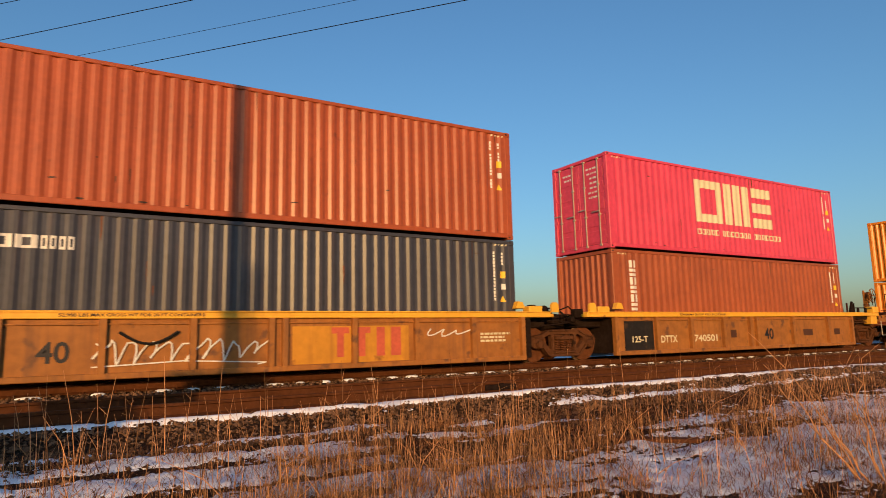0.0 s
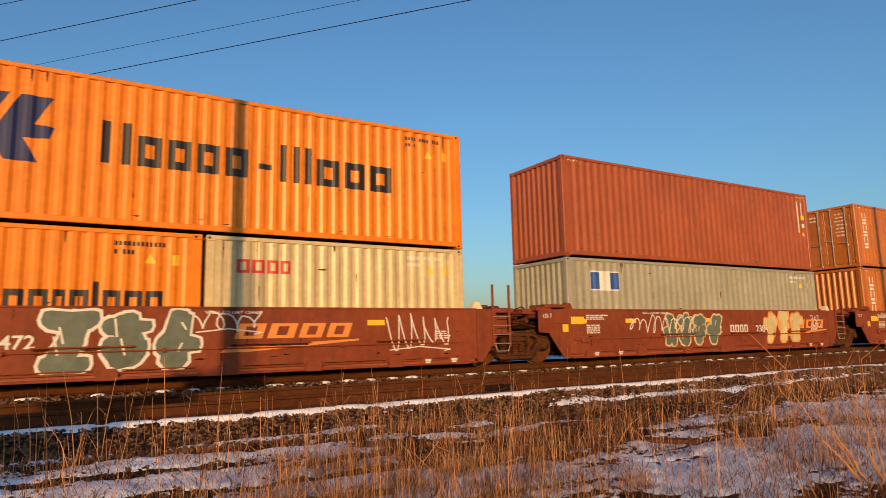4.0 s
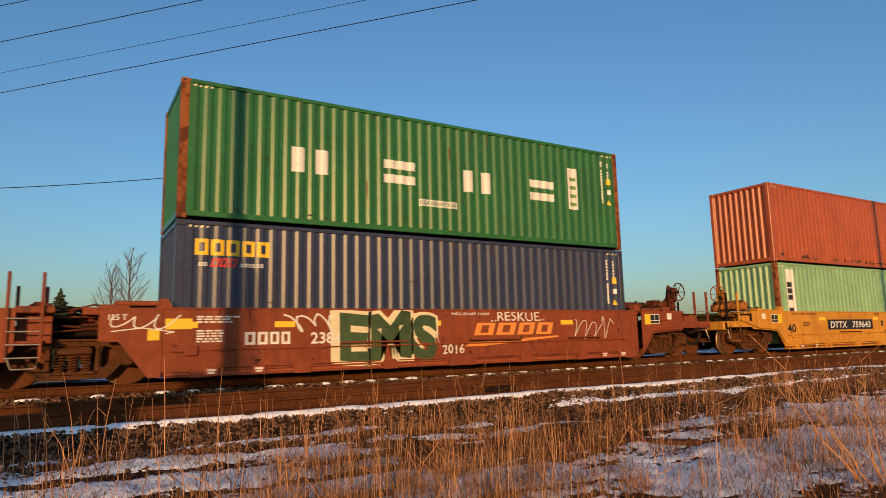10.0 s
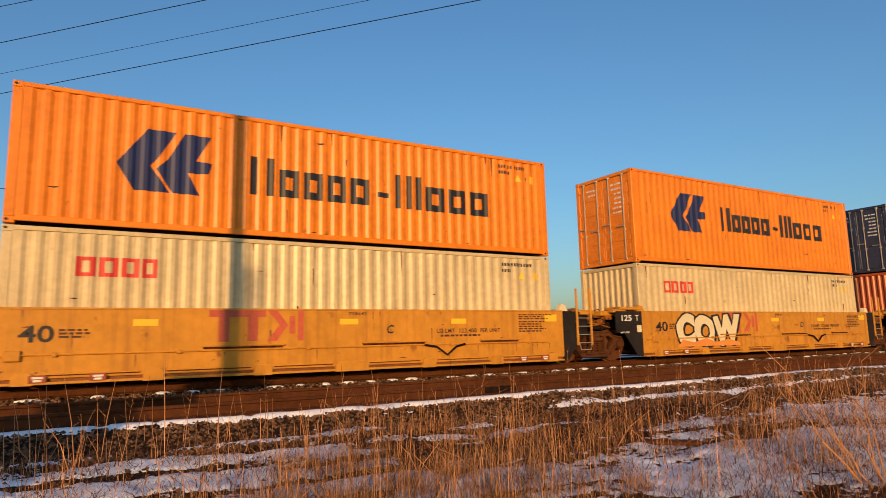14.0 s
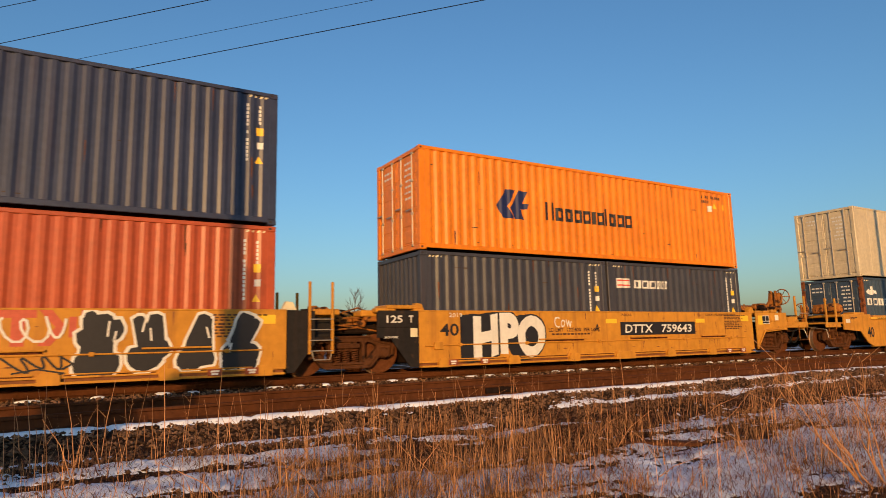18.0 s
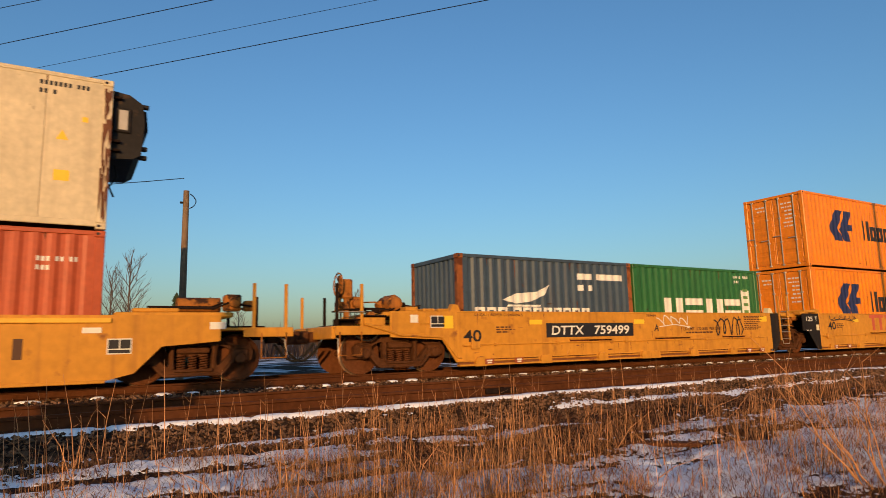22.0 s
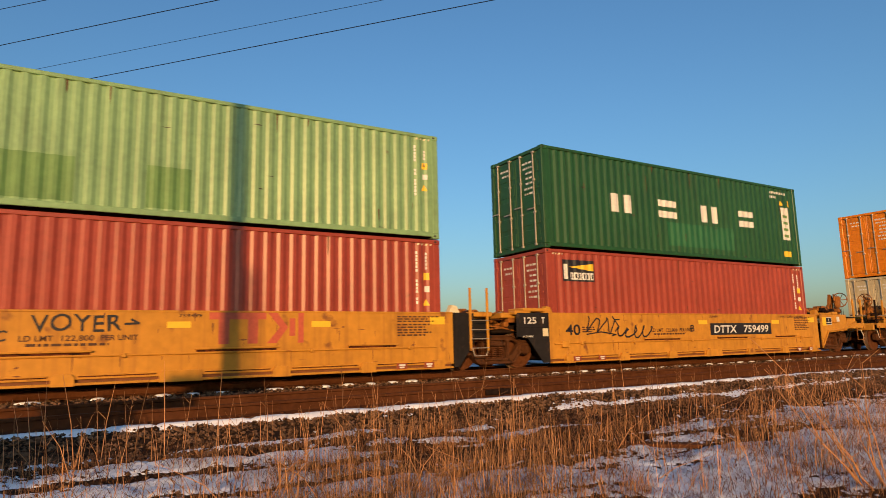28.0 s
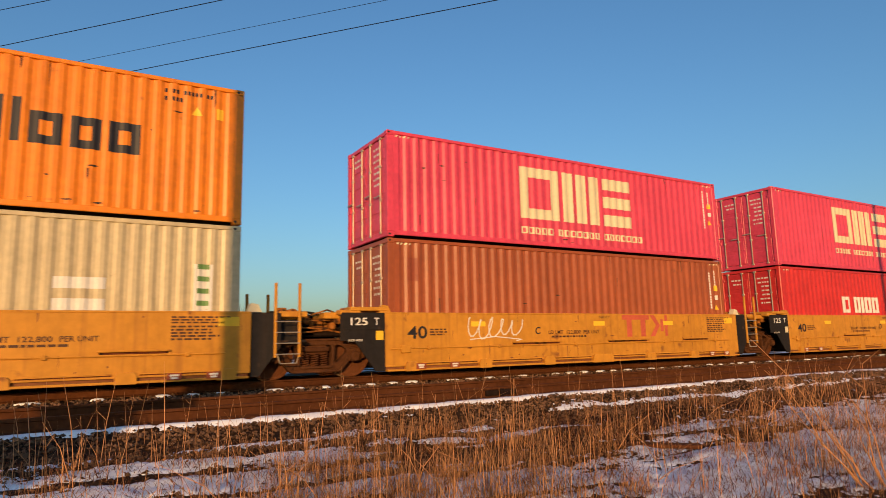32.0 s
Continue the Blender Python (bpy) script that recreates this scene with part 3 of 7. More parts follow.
ORANGE = steel("orange", " with a navy emblem and black blocks")
D = "doors"
load(0, [dict(c="redbrown", id="column", label=steel("red-brown", ", rust-streaked"))],
     [dict(c="slate", id="column", label=steel("dark grey", " with white blocks"), mark=lambda c, h: marks_on(breaks_of(LEN), words(1.0, 2.15, [.34, .34, .1, .1, .1, .1], 0.24, 0.04, x_height=1), "lettering_blocks", INK["white"], c))])
load(1, [dict(c="pink", end=D, id="column", label=steel("pink", " with large cream block shapes"), mark=brand_pink)],
     [dict(c="brown", id="column", label=steel("brown", " with a column of white blocks"), mark=lambda c, h: brand_stack(c, 0.72, 2.62, 1.10, 6, 0.26))])
load(2, [dict(c="orange", id="rows", idc="black", label=ORANGE, mark=brand_long)],
     [dict(c="orange", std=1, short=1, id="rows", idc="black", label="short orange corrugated steel shipping container, navy emblem",
           mark=lambda c, h: (emblem_on(c, SHORT, 0.18, 0.85, 1.1, 0.95),
                              marks_on(breaks_of(SHORT), words(1.75, 1.0, [.32, .3, .3, .3, .3, .2, .3, .1, .3, .3, .3], 0.60, 0.06, asc=(0, 6, 7, 10)), "lettering_blocks", INK["black"], c))),
      dict(c="beige", std=1, short=1, id="rows", label="short cream corrugated steel shipping container with red blocks", mark=lambda c, h: marks_on(breaks_of(SHORT), words(0.6, 1.85, [.26, .26, .24, .2], 0.28, 0.05, x_height=1), "lettering_blocks", INK["red"], c))])
load(3, [dict(c="brown", id="column", label=steel("brown"))],
     [dict(c="grey", std=1, id="rows", label=steel("weathered grey", " with a white and blue panel"),
           mark=lambda c, h: (marks_on(breaks_of(LEN), [rect(0.85, 2.05, 1.68, 2.24)], "panel", INK["white"], c),
                              marks_on(breaks_of(LEN), [rect(0.89, 1.24, 1.72, 2.2), rect(1.64, 2.01, 1.72, 2.2)], "panel_squares", INK["blue"], c, 0.008)))])
load(4, [dict(c="rust", std=1, end=D, id="column", label=steel("rust-orange", " with a column of white blocks"), mark=lambda c, h: (brand_stack(c, 0.55, 2.28, 0.78, 6, 0.40), marks_on(breaks_of(LEN), [rect(9.2, 9.55, 1.5, 1.72), rect(9.9, 10.6, .55, .95)], "paint_patch", INK["tan"], c)))],
     [dict(c="rust", id="column", label=steel("rust-orange", " with a column of white blocks"), mark=lambda c, h: brand_stack(c, 0.55, 2.56, 0.85, 6, 0.40))])
load(5, [dict(c="maroon", id="column", label=steel("maroon", " with tall white blocks"), mark=lambda c, h: (brand_stack(c, 0.48, 2.58, 1.35, 3, 0.36), marks_on(breaks_of(LEN), [rect(10.9, 11.3, 1.72, 1.95)], "warning_label", INK["yellow"], c)))],
     [dict(c="orange", id="rows", idc="black", label=ORANGE, mark=brand_long)])
load(6, [dict(c="green", rusty=1, id="column", label=steel("green", " with spaced white blocks"),
              mark=lambda c, h: (brand_spaced(c, h, 1.20, (2.28, 4.50, 6.72, 8.85)), marks_on(breaks_of(LEN), words(5.44, 0.72, [.08] * 11, 0.17, 0.02, x_height=1), "small_blocks", INK["white"], c)))],
     [dict(c="navy", id="column", label=steel("navy", " with yellow blocks"), mark=lambda c, h: brand_sea(c, 2.20))])
load(7, [dict(c="redbrown", foot=60, rust=18, id="column", label=steel("red-brown", ", sooty along its foot"))],
     [dict(c="mint", rusty=1, id="column", label=steel("pale green", " with a white upright panel"),
           mark=lambda c, h: (marks_on(breaks_of(LEN), [rect(0.56, 1.08, 1.05, 2.66)], "panel", INK["white"], c),
                              marks_on(breaks_of(LEN), id_column(0.66, 2.2, 1.05, 5, 0.23, 0.30), "panel_bars", INK["black"], c, 0.008)))])
load(8, [dict(c="orange", std=1, end=D, id="rows", idc="black", label=ORANGE, mark=brand_long)],
     [dict(c="beige", std=1, id="rows", idc="black", label=steel("cream", " with red blocks"), mark=lambda c, h: brand_red(c, 1.72))])
load(9, [dict(c="orange", end=D, id="rows", idc="black", label=ORANGE, mark=brand_long)],
     [dict(c="beige", std=1, id="rows", idc="black", label=steel("cream", " with red blocks"), mark=lambda c, h: brand_red(c, 1.72))])
load(10, [dict(c="navy", end=D, id="column", label=steel("navy", " with yellow blocks"), mark=lambda c, h: brand_sea(c, 2.24))],
     [dict(c="coral", id="column", label=steel("coral red"))])
load(11, [dict(c="orange", std=1, end=D, id="rows", idc="black", label=steel("orange", ", smaller emblem and blocks"),
               mark=lambda c, h: (emblem_on(c, LEN, 2.3, 0.92, 1.05, 0.82),
                                  marks_on(breaks_of(LEN), words(3.95, 1.02, [.30, .28, .28, .28, .28, .14, .26, .08, .28, .28, .28], 0.50, 0.06, desc=(2, 4, 9), asc=(0, 6, 7, 10)), "lettering_blocks", INK["black"], c),
                                  marks_on(breaks_of(LEN), [rect(10.9, 11.1, 1.85, 2.05)], "data_label", INK["white"], c)))],
     [dict(c="slate", std=1, short=1, id="column", label="short dark grey corrugated steel shipping container"),
      dict(c="slate", std=1, short=1, id="column", label="short dark grey corrugated steel shipping container with a flag",
           mark=lambda c, h: (marks_on(breaks_of(SHORT), [rect(0.36, 0.92, 1.84, 2.12)], "flag", INK["white"], c),
                              marks_on(breaks_of(SHORT), [rect(0.40, 0.90, 2.04, 2.08), rect(0.40, 0.90, 1.90, 1.94)], "flag_stripes", INK["red"], c, 0.008),
                              marks_on(breaks_of(SHORT), words(1.04, 1.84, [.3, .3, .3, .08, .05, .08, .08], 0.24, 0.04, x_height=1, slant=0.1), "lettering_blocks", INK["white"], c)))])
load(12, [dict(c="cream", end=D, smooth=1, label="cream refrigerated container with smooth sides and black blocks",
               mark=lambda c, h: (marks_on(breaks_of(LEN)[:1] + [(LEN, 0.0)], words(5.2, 1.12, [.72, .72, .72, .72], 0.86, 0.10, x_height=0.98, slant=0.15), "lettering_blocks", INK["black"], c),
                                  marks_on([(0, 0), (LEN, 0)], [rect(3.65, 3.76, 1.02, 1.94), rect(4.8, 4.91, 1.02, 1.94), rect(3.76, 4.8, 1.84, 1.94), rect(3.76, 4.8, 1.02, 1.12),
                                                                [(3.8, 1.15), (3.95, 1.15), (4.75, 1.8), (4.6, 1.8)], [(3.8, 1.8), (4.6, 1.15), (4.75, 1.15), (3.95, 1.8)]], "faded_emblem", INK["pale"], c),
                                  marks_on([(0, 0), (LEN, 0)], id_rows(11.0, 2.62, 5, 0.75), "stencil", INK["black"], c),
                                  marks_on([(0, 0), (LEN, 0)], caution(11.3, 1.62, 0.2) + [rect(11.3, 11.55, 0.85, 1.05), rect(11.7, 11.8, 2.0, 2.1)], "warning_label", INK["yellow"], c)))],
     [dict(c="blue", rusty=1, std=1, short=1, end=D, id="column", label="short blue-grey corrugated steel shipping container with white blocks",
           mark=lambda c, h: (marks_on(breaks_of(SHORT), triangles([(.35, 2.0), (.5, 1.9), (.75, 1.88), (1.0, 1.95), (1.15, 1.9), (1.1, 2.05), (.95, 2.08), (.85, 2.25), (.7, 2.22), (.72, 2.08), (.5, 2.12)]), "emblem", INK["white"], c),
                              marks_on(breaks_of(SHORT), words(0.36, 1.47, [.36, .36, .36, .36, .36, .36], 0.28, 0.08, x_height=1), "lettering_blocks", INK["white"], c),
                              marks_on(breaks_of(SHORT), [rect(3.72, 4.46, 0.85, 1.35)], "paint_patch", INK["teal"], c))),
      dict(c="coral", std=1, short=1, label="short red corrugated steel shipping container with yellow blocks",
           mark=lambda c, h: (brand_stack(c, 0.58, 2.24, 0.85, 3, 0.27, "yellow", SHORT), marks_on(breaks_of(SHORT), id_rows(5.0, 2.0, 8, 0.6), "stencil", INK["white"], c)))])
load(13, [], [dict(c="blue", rusty=1, std=1, short=1, label="short worn blue-grey open-top container with a tarpaulin edge",
                   mark=lambda c, h: (marks_on(breaks_of(SHORT), triangles([(1.35, 1.45), (1.8, 1.62), (2.5, 1.68), (2.95, 1.88), (2.75, 1.6), (2.3, 1.42), (1.8, 1.36)]) + [rect(1.5, 2.6, 1.28, 1.33, 1.0)], "emblem", INK["white"], c),
                                      marks_on(breaks_of(SHORT), words(0.5, 0.92, [.30] * 3 + [-.1] + [.28] * 8, 0.34, 0.06, x_height=1), "lettering_blocks", INK["white"], c),
                                      marks_on(breaks_of(SHORT), [rect(3.95, 4.5, 2.05, 2.22), rect(4.65, 5.7, 2.05, 2.22), rect(3.95, 4.15, 1.74, 1.9), rect(4.35, 4.5, 1.74, 1.9)], "number_patch", INK["white"], c))),
               dict(c="green", std=1, short=1, label="short green corrugated steel shipping container with white blocks",
                    mark=lambda c, h: (brand_spaced(c, h, 1.02, (1.3, 2.28, 3.26, 4.2), 0.58, panel=(5.14, 5.52, 0.02, 0.88), length=SHORT), marks_on(breaks_of(SHORT), id_rows(4.75, 2.3, 8, 0.75), "stencil", INK["white"], c)))])
load(14, [dict(c="orange", end=D, id="rows", idc="black", label=ORANGE, mark=brand_long)], [dict(c="orange", end=D, id="rows", idc="black", label=ORANGE, mark=brand_long)])
load(15, [dict(c="orange", end=D, id="rows", idc="black", label=steel("orange", ", scraped foot, navy emblem"), mark=brand_long)],
     [dict(c="crimson", end=D, id="column", label=steel("dark red", " with tall white blocks"), mark=lambda c, h: brand_stack(c, 0.55, 2.50, 1.25, 3, 0.34))])
load(16, [dict(c="leaf", std=1, id="column", label=steel("light green", ", patched, with a white panel"),
               mark=lambda c, h: (marks_on(breaks_of(LEN), [rect(0.55, 1.05, 0.50, 2.20)], "panel", INK["white"], c),
                                  marks_on(breaks_of(LEN), id_column(0.66, 1.95, 0.6, 5, 0.17, 0.26), "panel_bars", INK["black"], c, 0.008),
                                  marks_on(breaks_of(LEN), [rect(2.81, 4.45, 0.2, 1.04), rect(5.66, 6.47, 0.2, 1.04)], "paint_patch", INK["moss"], c)))],
     [dict(c="crimson", end=D, id="column", label=steel("dark red", " with tall white blocks"), mark=lambda c, h: brand_stack(c, 0.50, 2.50, 1.25, 3, 0.36))])
load(17, [dict(c="darkgreen", end=D, id="rows", label=steel("dark green", " with spaced white blocks"),
               mark=lambda c, h: (brand_spaced(c, h, 1.22, (2.62, 4.64, 6.66, 8.68), panel=(11.24, 11.64, -0.3, 0.9)), marks_on(breaks_of(LEN), [rect(5.0, 8.3, 0.35, 1.1)], "paint_patch", INK["bright"], c, 0.002),
                                  marks_on(breaks_of(LEN), [rect(11.2, 11.6, 0.3, 0.5)], "warning_label", INK["yellow"], c)))],
     [dict(c="crimson", end=D, id="column", label=steel("red", " with a black and yellow panel"),
           mark=lambda c, h: (marks_on(breaks_of(LEN), [rect(0.57, 1.78, 2.02, 2.62)], "panel", INK["black"], c),
                              marks_on(breaks_of(LEN), words(0.85, 2.07, [.13] * 6, 0.2, 0.02, x_height=1) + [rect(0.63, 0.76, 2.08, 2.5)], "panel_blocks", INK["white"], c, 0.008),
                              marks_on(breaks_of(LEN), [[(0.8, 2.42), (1.75, 2.32), (1.75, 2.54)]], "panel_beam", INK["yellow"], c, 0.008)))])
load(18, [dict(c="orange", end=D, id="rows", idc="black", label=ORANGE, mark=brand_long)],
     [dict(c="sand", end=D, label=steel("sandy grey", " with faded white blocks"),
           mark=lambda c, h: (brand_spaced(c, h, 1.16, (2.38, 4.63, 6.86, 8.95), 0.6, panel=(11.31, 11.66, 0.0, 0.92)), marks_on(breaks_of(LEN), [rect(6.14, 6.83, 1.88, 2.22)], "paint_patch", INK["white"], c)))])
load(19, [dict(c="pink", std=1, end=D, id="column", label=steel("pink", " with large cream block shapes"), mark=brand_pink)],
     [dict(c="brown", end=D, id="column", label=steel("brown", " with a rusty patch"), mark=lambda c, h: marks_on(breaks_of(LEN), [rect(0.5, 0.8, 1.9, 2.45)], "paint_patch", INK["tan"], c))])
load(20, [dict(c="pink", end=D, id="column", label=steel("pink", " with large cream block shapes"), mark=brand_pink)],
     [dict(c="scarlet", end=D, id="column", label=steel("bright red", " with white blocks"), mark=lambda c, h: marks_on(breaks_of(LEN), words(4.0, 1.25, [.55, -.2, .4, .15, .45, .45], 0.62, 0.12, x_height=1), "lettering_blocks", INK["white"], c))])

# ---- wagons ----
WHEEL_R = 0.46


def pierced(b, outline, holes, y0, y1):
    """A plate in x and z with holes through it, from y0 (near) to y1."""
    from mathutils.geometry import tessellate_polygon
    rings = [outline] + holes
    pts = [p for ring in rings for p in ring]
    i, n = len(b.v), len(pts)
    b.v += [(x, y0, z) for x, z in pts] + [(x, y1, z) for x, z in pts]
    for t in tessellate_polygon([[Vector((x, z, 0)) for x, z in ring] for ring in rings]):
        p, q, r = (pts[k] for k in t)
        if (q[0] - p[0]) * (r[1] - p[1]) - (q[1] - p[1]) * (r[0] - p[0]) < 0:
            t = t[::-1]
        b.f += [tuple(i + k for k in t), tuple(i + n + k for k in t[::-1])]
    o = 0
    for ring in rings:
        m = len(ring)
        for k in range(m):
            p, q = o + k, o + (k + 1) % m
            b.f.append((i + p, i + n + p, i + n + q, i + q))
        o += m
    return b


def side_frame():
    """The cast side frame of a bogie: arched top, sloping tension arms, two rounded windows and the spring opening."""
    half = [(1.13, .40), (1.15, .58), (1.06, .67), (.80, .70), (.66, .76), (.52, .83)]
    low = [(.50, .115), (.58, .15), (.78, .38), (.80, .46), (.98, .48), (1.00, .36)]
    right = low + half
    outline = right + [(-x, z) for x, z in right[::-1]]
    hole = [(.43, .36), (.45, .31), (.50, .32), (.70, .53), (.71, .60), (.64, .65), (.50, .70), (.44, .67)]
    middle = [(-.33, .25), (.33, .25), (.34, .27), (.36, .64), (.33, .70), (-.33, .70), (-.36, .64), (-.34, .27)]
    b = pierced(Build(), outline, [hole, [(-x, z) for x, z in hole[::-1]], middle], -0.07, 0.07)
    # flanges along the edges, the spring seat and the bolster's end
    for k in (-1, 1):
        for p, q in zip(low[:4], low[1:4]):
            f = [(k * p[0], p[1]), (k * q[0], q[1]), (k * q[0] - k * 0.045, q[1] + 0.03), (k * p[0] - k * 0.045, p[1] + 0.04)]
            b.prism(face_near(f), -0.115, -0.06)
        top = [(k * x, z) for x, z in half[2:]]
        for p, q in zip(top, top[1:]):
            b.prism(face_near([p, q, (q[0], q[1] - 0.045), (p[0], p[1] - 0.045)]), -0.11, -0.06)
        b.box(k * 0.385 - 0.028, k * 0.385 + 0.028, -0.10, 0.0, 0.25, 0.70, 0.01)
    b.box(-0.52, 0.52, -0.11, -0.05, 0.785, 0.832, 0.01)
    b.box(-0.50, 0.50, -0.12, 0.09, 0.112, 0.17, 0.015)
    b.box(-0.36, 0.36, -0.13, 0.08, 0.20, 0.255, 0.012)
    b.box(-0.30, 0.30, -0.12, 0.05, 0.555, 0.66, 0.02)
    return b.mesh("side_frame", CAST)


def coil():
    """One coil spring as a single winding bar."""
    n = 44
    return Build().tube([(0.075 * math.cos(k * 0.9), 0.075 * math.sin(k * 0.9), 0.26 + 0.30 * k / n) for k in range(n)], 0.016, 5).mesh("coil_spring", WHEEL)


def wheelset():
    b = Build()
    for s in (-1, 1):
        y = s * 0.75
        b.lathe([(-0.07, 0.30), (-0.065, WHEEL_R - 0.06), (-0.07, WHEEL_R - 0.05), (-0.066, WHEEL_R), (0.05, WHEEL_R + 0.006), (0.066, WHEEL_R + 0.03), (0.07, 0.30)] if s < 0 else
                [(-0.07, 0.30), (-0.066, WHEEL_R + 0.03), (-0.05, WHEEL_R + 0.006), (0.066, WHEEL_R), (0.07, WHEEL_R - 0.05), (0.065, WHEEL_R - 0.06), (0.07, 0.30)], 0, y, 0)
        b.lathe([(-0.10, 0.12), (0.10, 0.14)], 0, y, 0, 14)
        for k in range(6):
            a = 2 * math.pi * k / 6 + 0.3
            b.box(0.22 * math.cos(a) - 0.02, 0.22 * math.cos(a) + 0.02, y - s * -0.072 - 0.01, y + s * 0.072 + 0.01, 0.22 * math.sin(a) - 0.02, 0.22 * math.sin(a) + 0.02)
    b.lathe([(-1.05, 0.075), (1.05, 0.075)], 0, 0, 0, 12)
    me = b.mesh("wheelset", WHEEL)
    me.materials.append(TREAD)
    for p in me.polygons:
        x, y, z = p.center
        if math.hypot(x, z) > WHEEL_R - 0.012 and len(p.vertices) == 4:
            p.material_index = 1
    return me


def bogie(car, u, start):
    """A two-axle bogie under a wagon: bolster, side frames, springs, bearing caps and turning wheelsets."""
    g = part("bogie", shared("bolster", lambda: Build().box(-0.28, 0.28, -1.0, 1.0, 0.50, 0.74, 0.03).box(-0.45, 0.45, -0.3, 0.3, 0.70, 0.86, 0.03).mesh("bolster", CAST)), CAST, car, "rusty two-axle bogie", (u, 0, 0))
    for s in (-1, 1):
        o = part("side_frame", shared("side_frame", side_frame), CAST, g, at=(0, s * 0.99, 0.02))
        if s > 0:
            o.rotation_euler = (0, 0, math.pi)
        for x in (-0.21, 0.0, 0.21) if s < 0 else (0.0,):
            part("coil_spring", shared("coil", coil), WHEEL, g, at=(x, s * 0.99, 0.0))
        for e in (-0.89, 0.89):
            part("bearing_cap", shared("cap", lambda: Build().lathe([(-0.10, 0.05), (-0.095, 0.09), (-0.05, 0.115), (0.08, 0.13)], 0, 0, 0, 16).box(-0.17, 0.17, -0.02, 0.1, -0.10, 0.19, 0.03).mesh("bearing_cap", CAST)), CAST, g,
                 at=(e, s * 1.08, WHEEL_R)).rotation_euler = (0, 0, 0 if s < 0 else math.pi)
        part("brake_shoe", shared("shoe", lambda: Build().box(-0.05, 0.05, -0.05, 0.05, -0.2, 0.2, 0.02).mesh("brake_shoe", UNDER)), UNDER, g, at=(0.38, s * 0.75, 0.45))
    for e in (-0.89, 0.89):
        w = part("wheelset", shared("wheelset", wheelset), WHEEL, g, "rust-brown wheels on an axle", (e, 0, WHEEL_R))
        ROLLERS.append(w)
    return g


def flat_marks(car, polys, name, mat, y=None, lift=0.004, label="", rise=0.0):
    if name in ONE_BY_ONE:
        for p in polys:
            flat_marks(car, [p], ONE_BY_ONE[name], mat, y, lift, label)
        return None
    b = Build()
    y = (WALL if y is None else y) - lift
    for i, p in enumerate(polys):
        b.poly([(u, y - rise * i, v) for u, v in face_near(p)])
    o = part(name, b if rise else b.welded(), mat, car, label)
    if name in ("stencil", "sprayed_cuts", "sprayed_scrawl", "grime_streaks"):
        o["kind"] = "stuff"
    return o


def stroke(points, w):
    """A brush stroke as quads along points."""
    out = []
    for (a, b), (c, d) in zip(points, points[1:]):
        L = math.hypot(c - a, d - b) or 1
        nx, ny = -(d - b) / L * w / 2, (c - a) / L * w / 2
        ex, ey = (c - a) / L * w * 0.4, (d - b) / L * w * 0.4
        out.append([(a - nx - ex, b - ny - ey), (c - nx + ex, d - ny + ey), (c + nx + ex, d + ny + ey), (a + nx - ex, b + ny - ey)])
    return out


def tag_scrawl(car, u0, u1, v0, v1, col, seed, w=0.03):
    """A sprayed scrawl: one looping line with hooks and a slash, that spells nothing."""
    rng, pts = random.Random(seed), []
    h, n = v1 - v0, max(3, int((u1 - u0) / 0.30))
    amp = [rng.uniform(0.25, 0.52) for _ in range(n + 2)]
    wide = [rng.uniform(0.04, 0.15) for _ in range(n + 2)]
    for k in range(n * 9 + 1):
        t = k / 9
        i = int(t)
        pts.append((u0 + (u1 - u0) * t / n + wide[i] * math.sin(6.283 * t + seed), v0 + h * (0.48 + 0.08 * math.sin(i * 2.1 + seed)) + h * amp[i] * math.cos(6.283 * t)))
    out = stroke(pts, w)
    if seed % 2:
        out += stroke([(u0 + 0.05, v0 - 0.03), ((u0 + u1) / 2, v0 + 0.03), (u1, v0 - 0.05), (u1 - 0.15, v0 - 0.08)], w * 0.8)
    if seed % 3 == 0:
        out += stroke([(u1 - 0.1, v1), (u1 + 0.12, v0 + 0.4 * h), (u1 - 0.02, v0 + 0.1 * h)], w)
    flat_marks(car, [[(x, min(y, 1.39)) for x, y in p] for p in out], "sprayed_scrawl", INK[col], lift=0.0145, rise=0.00006)


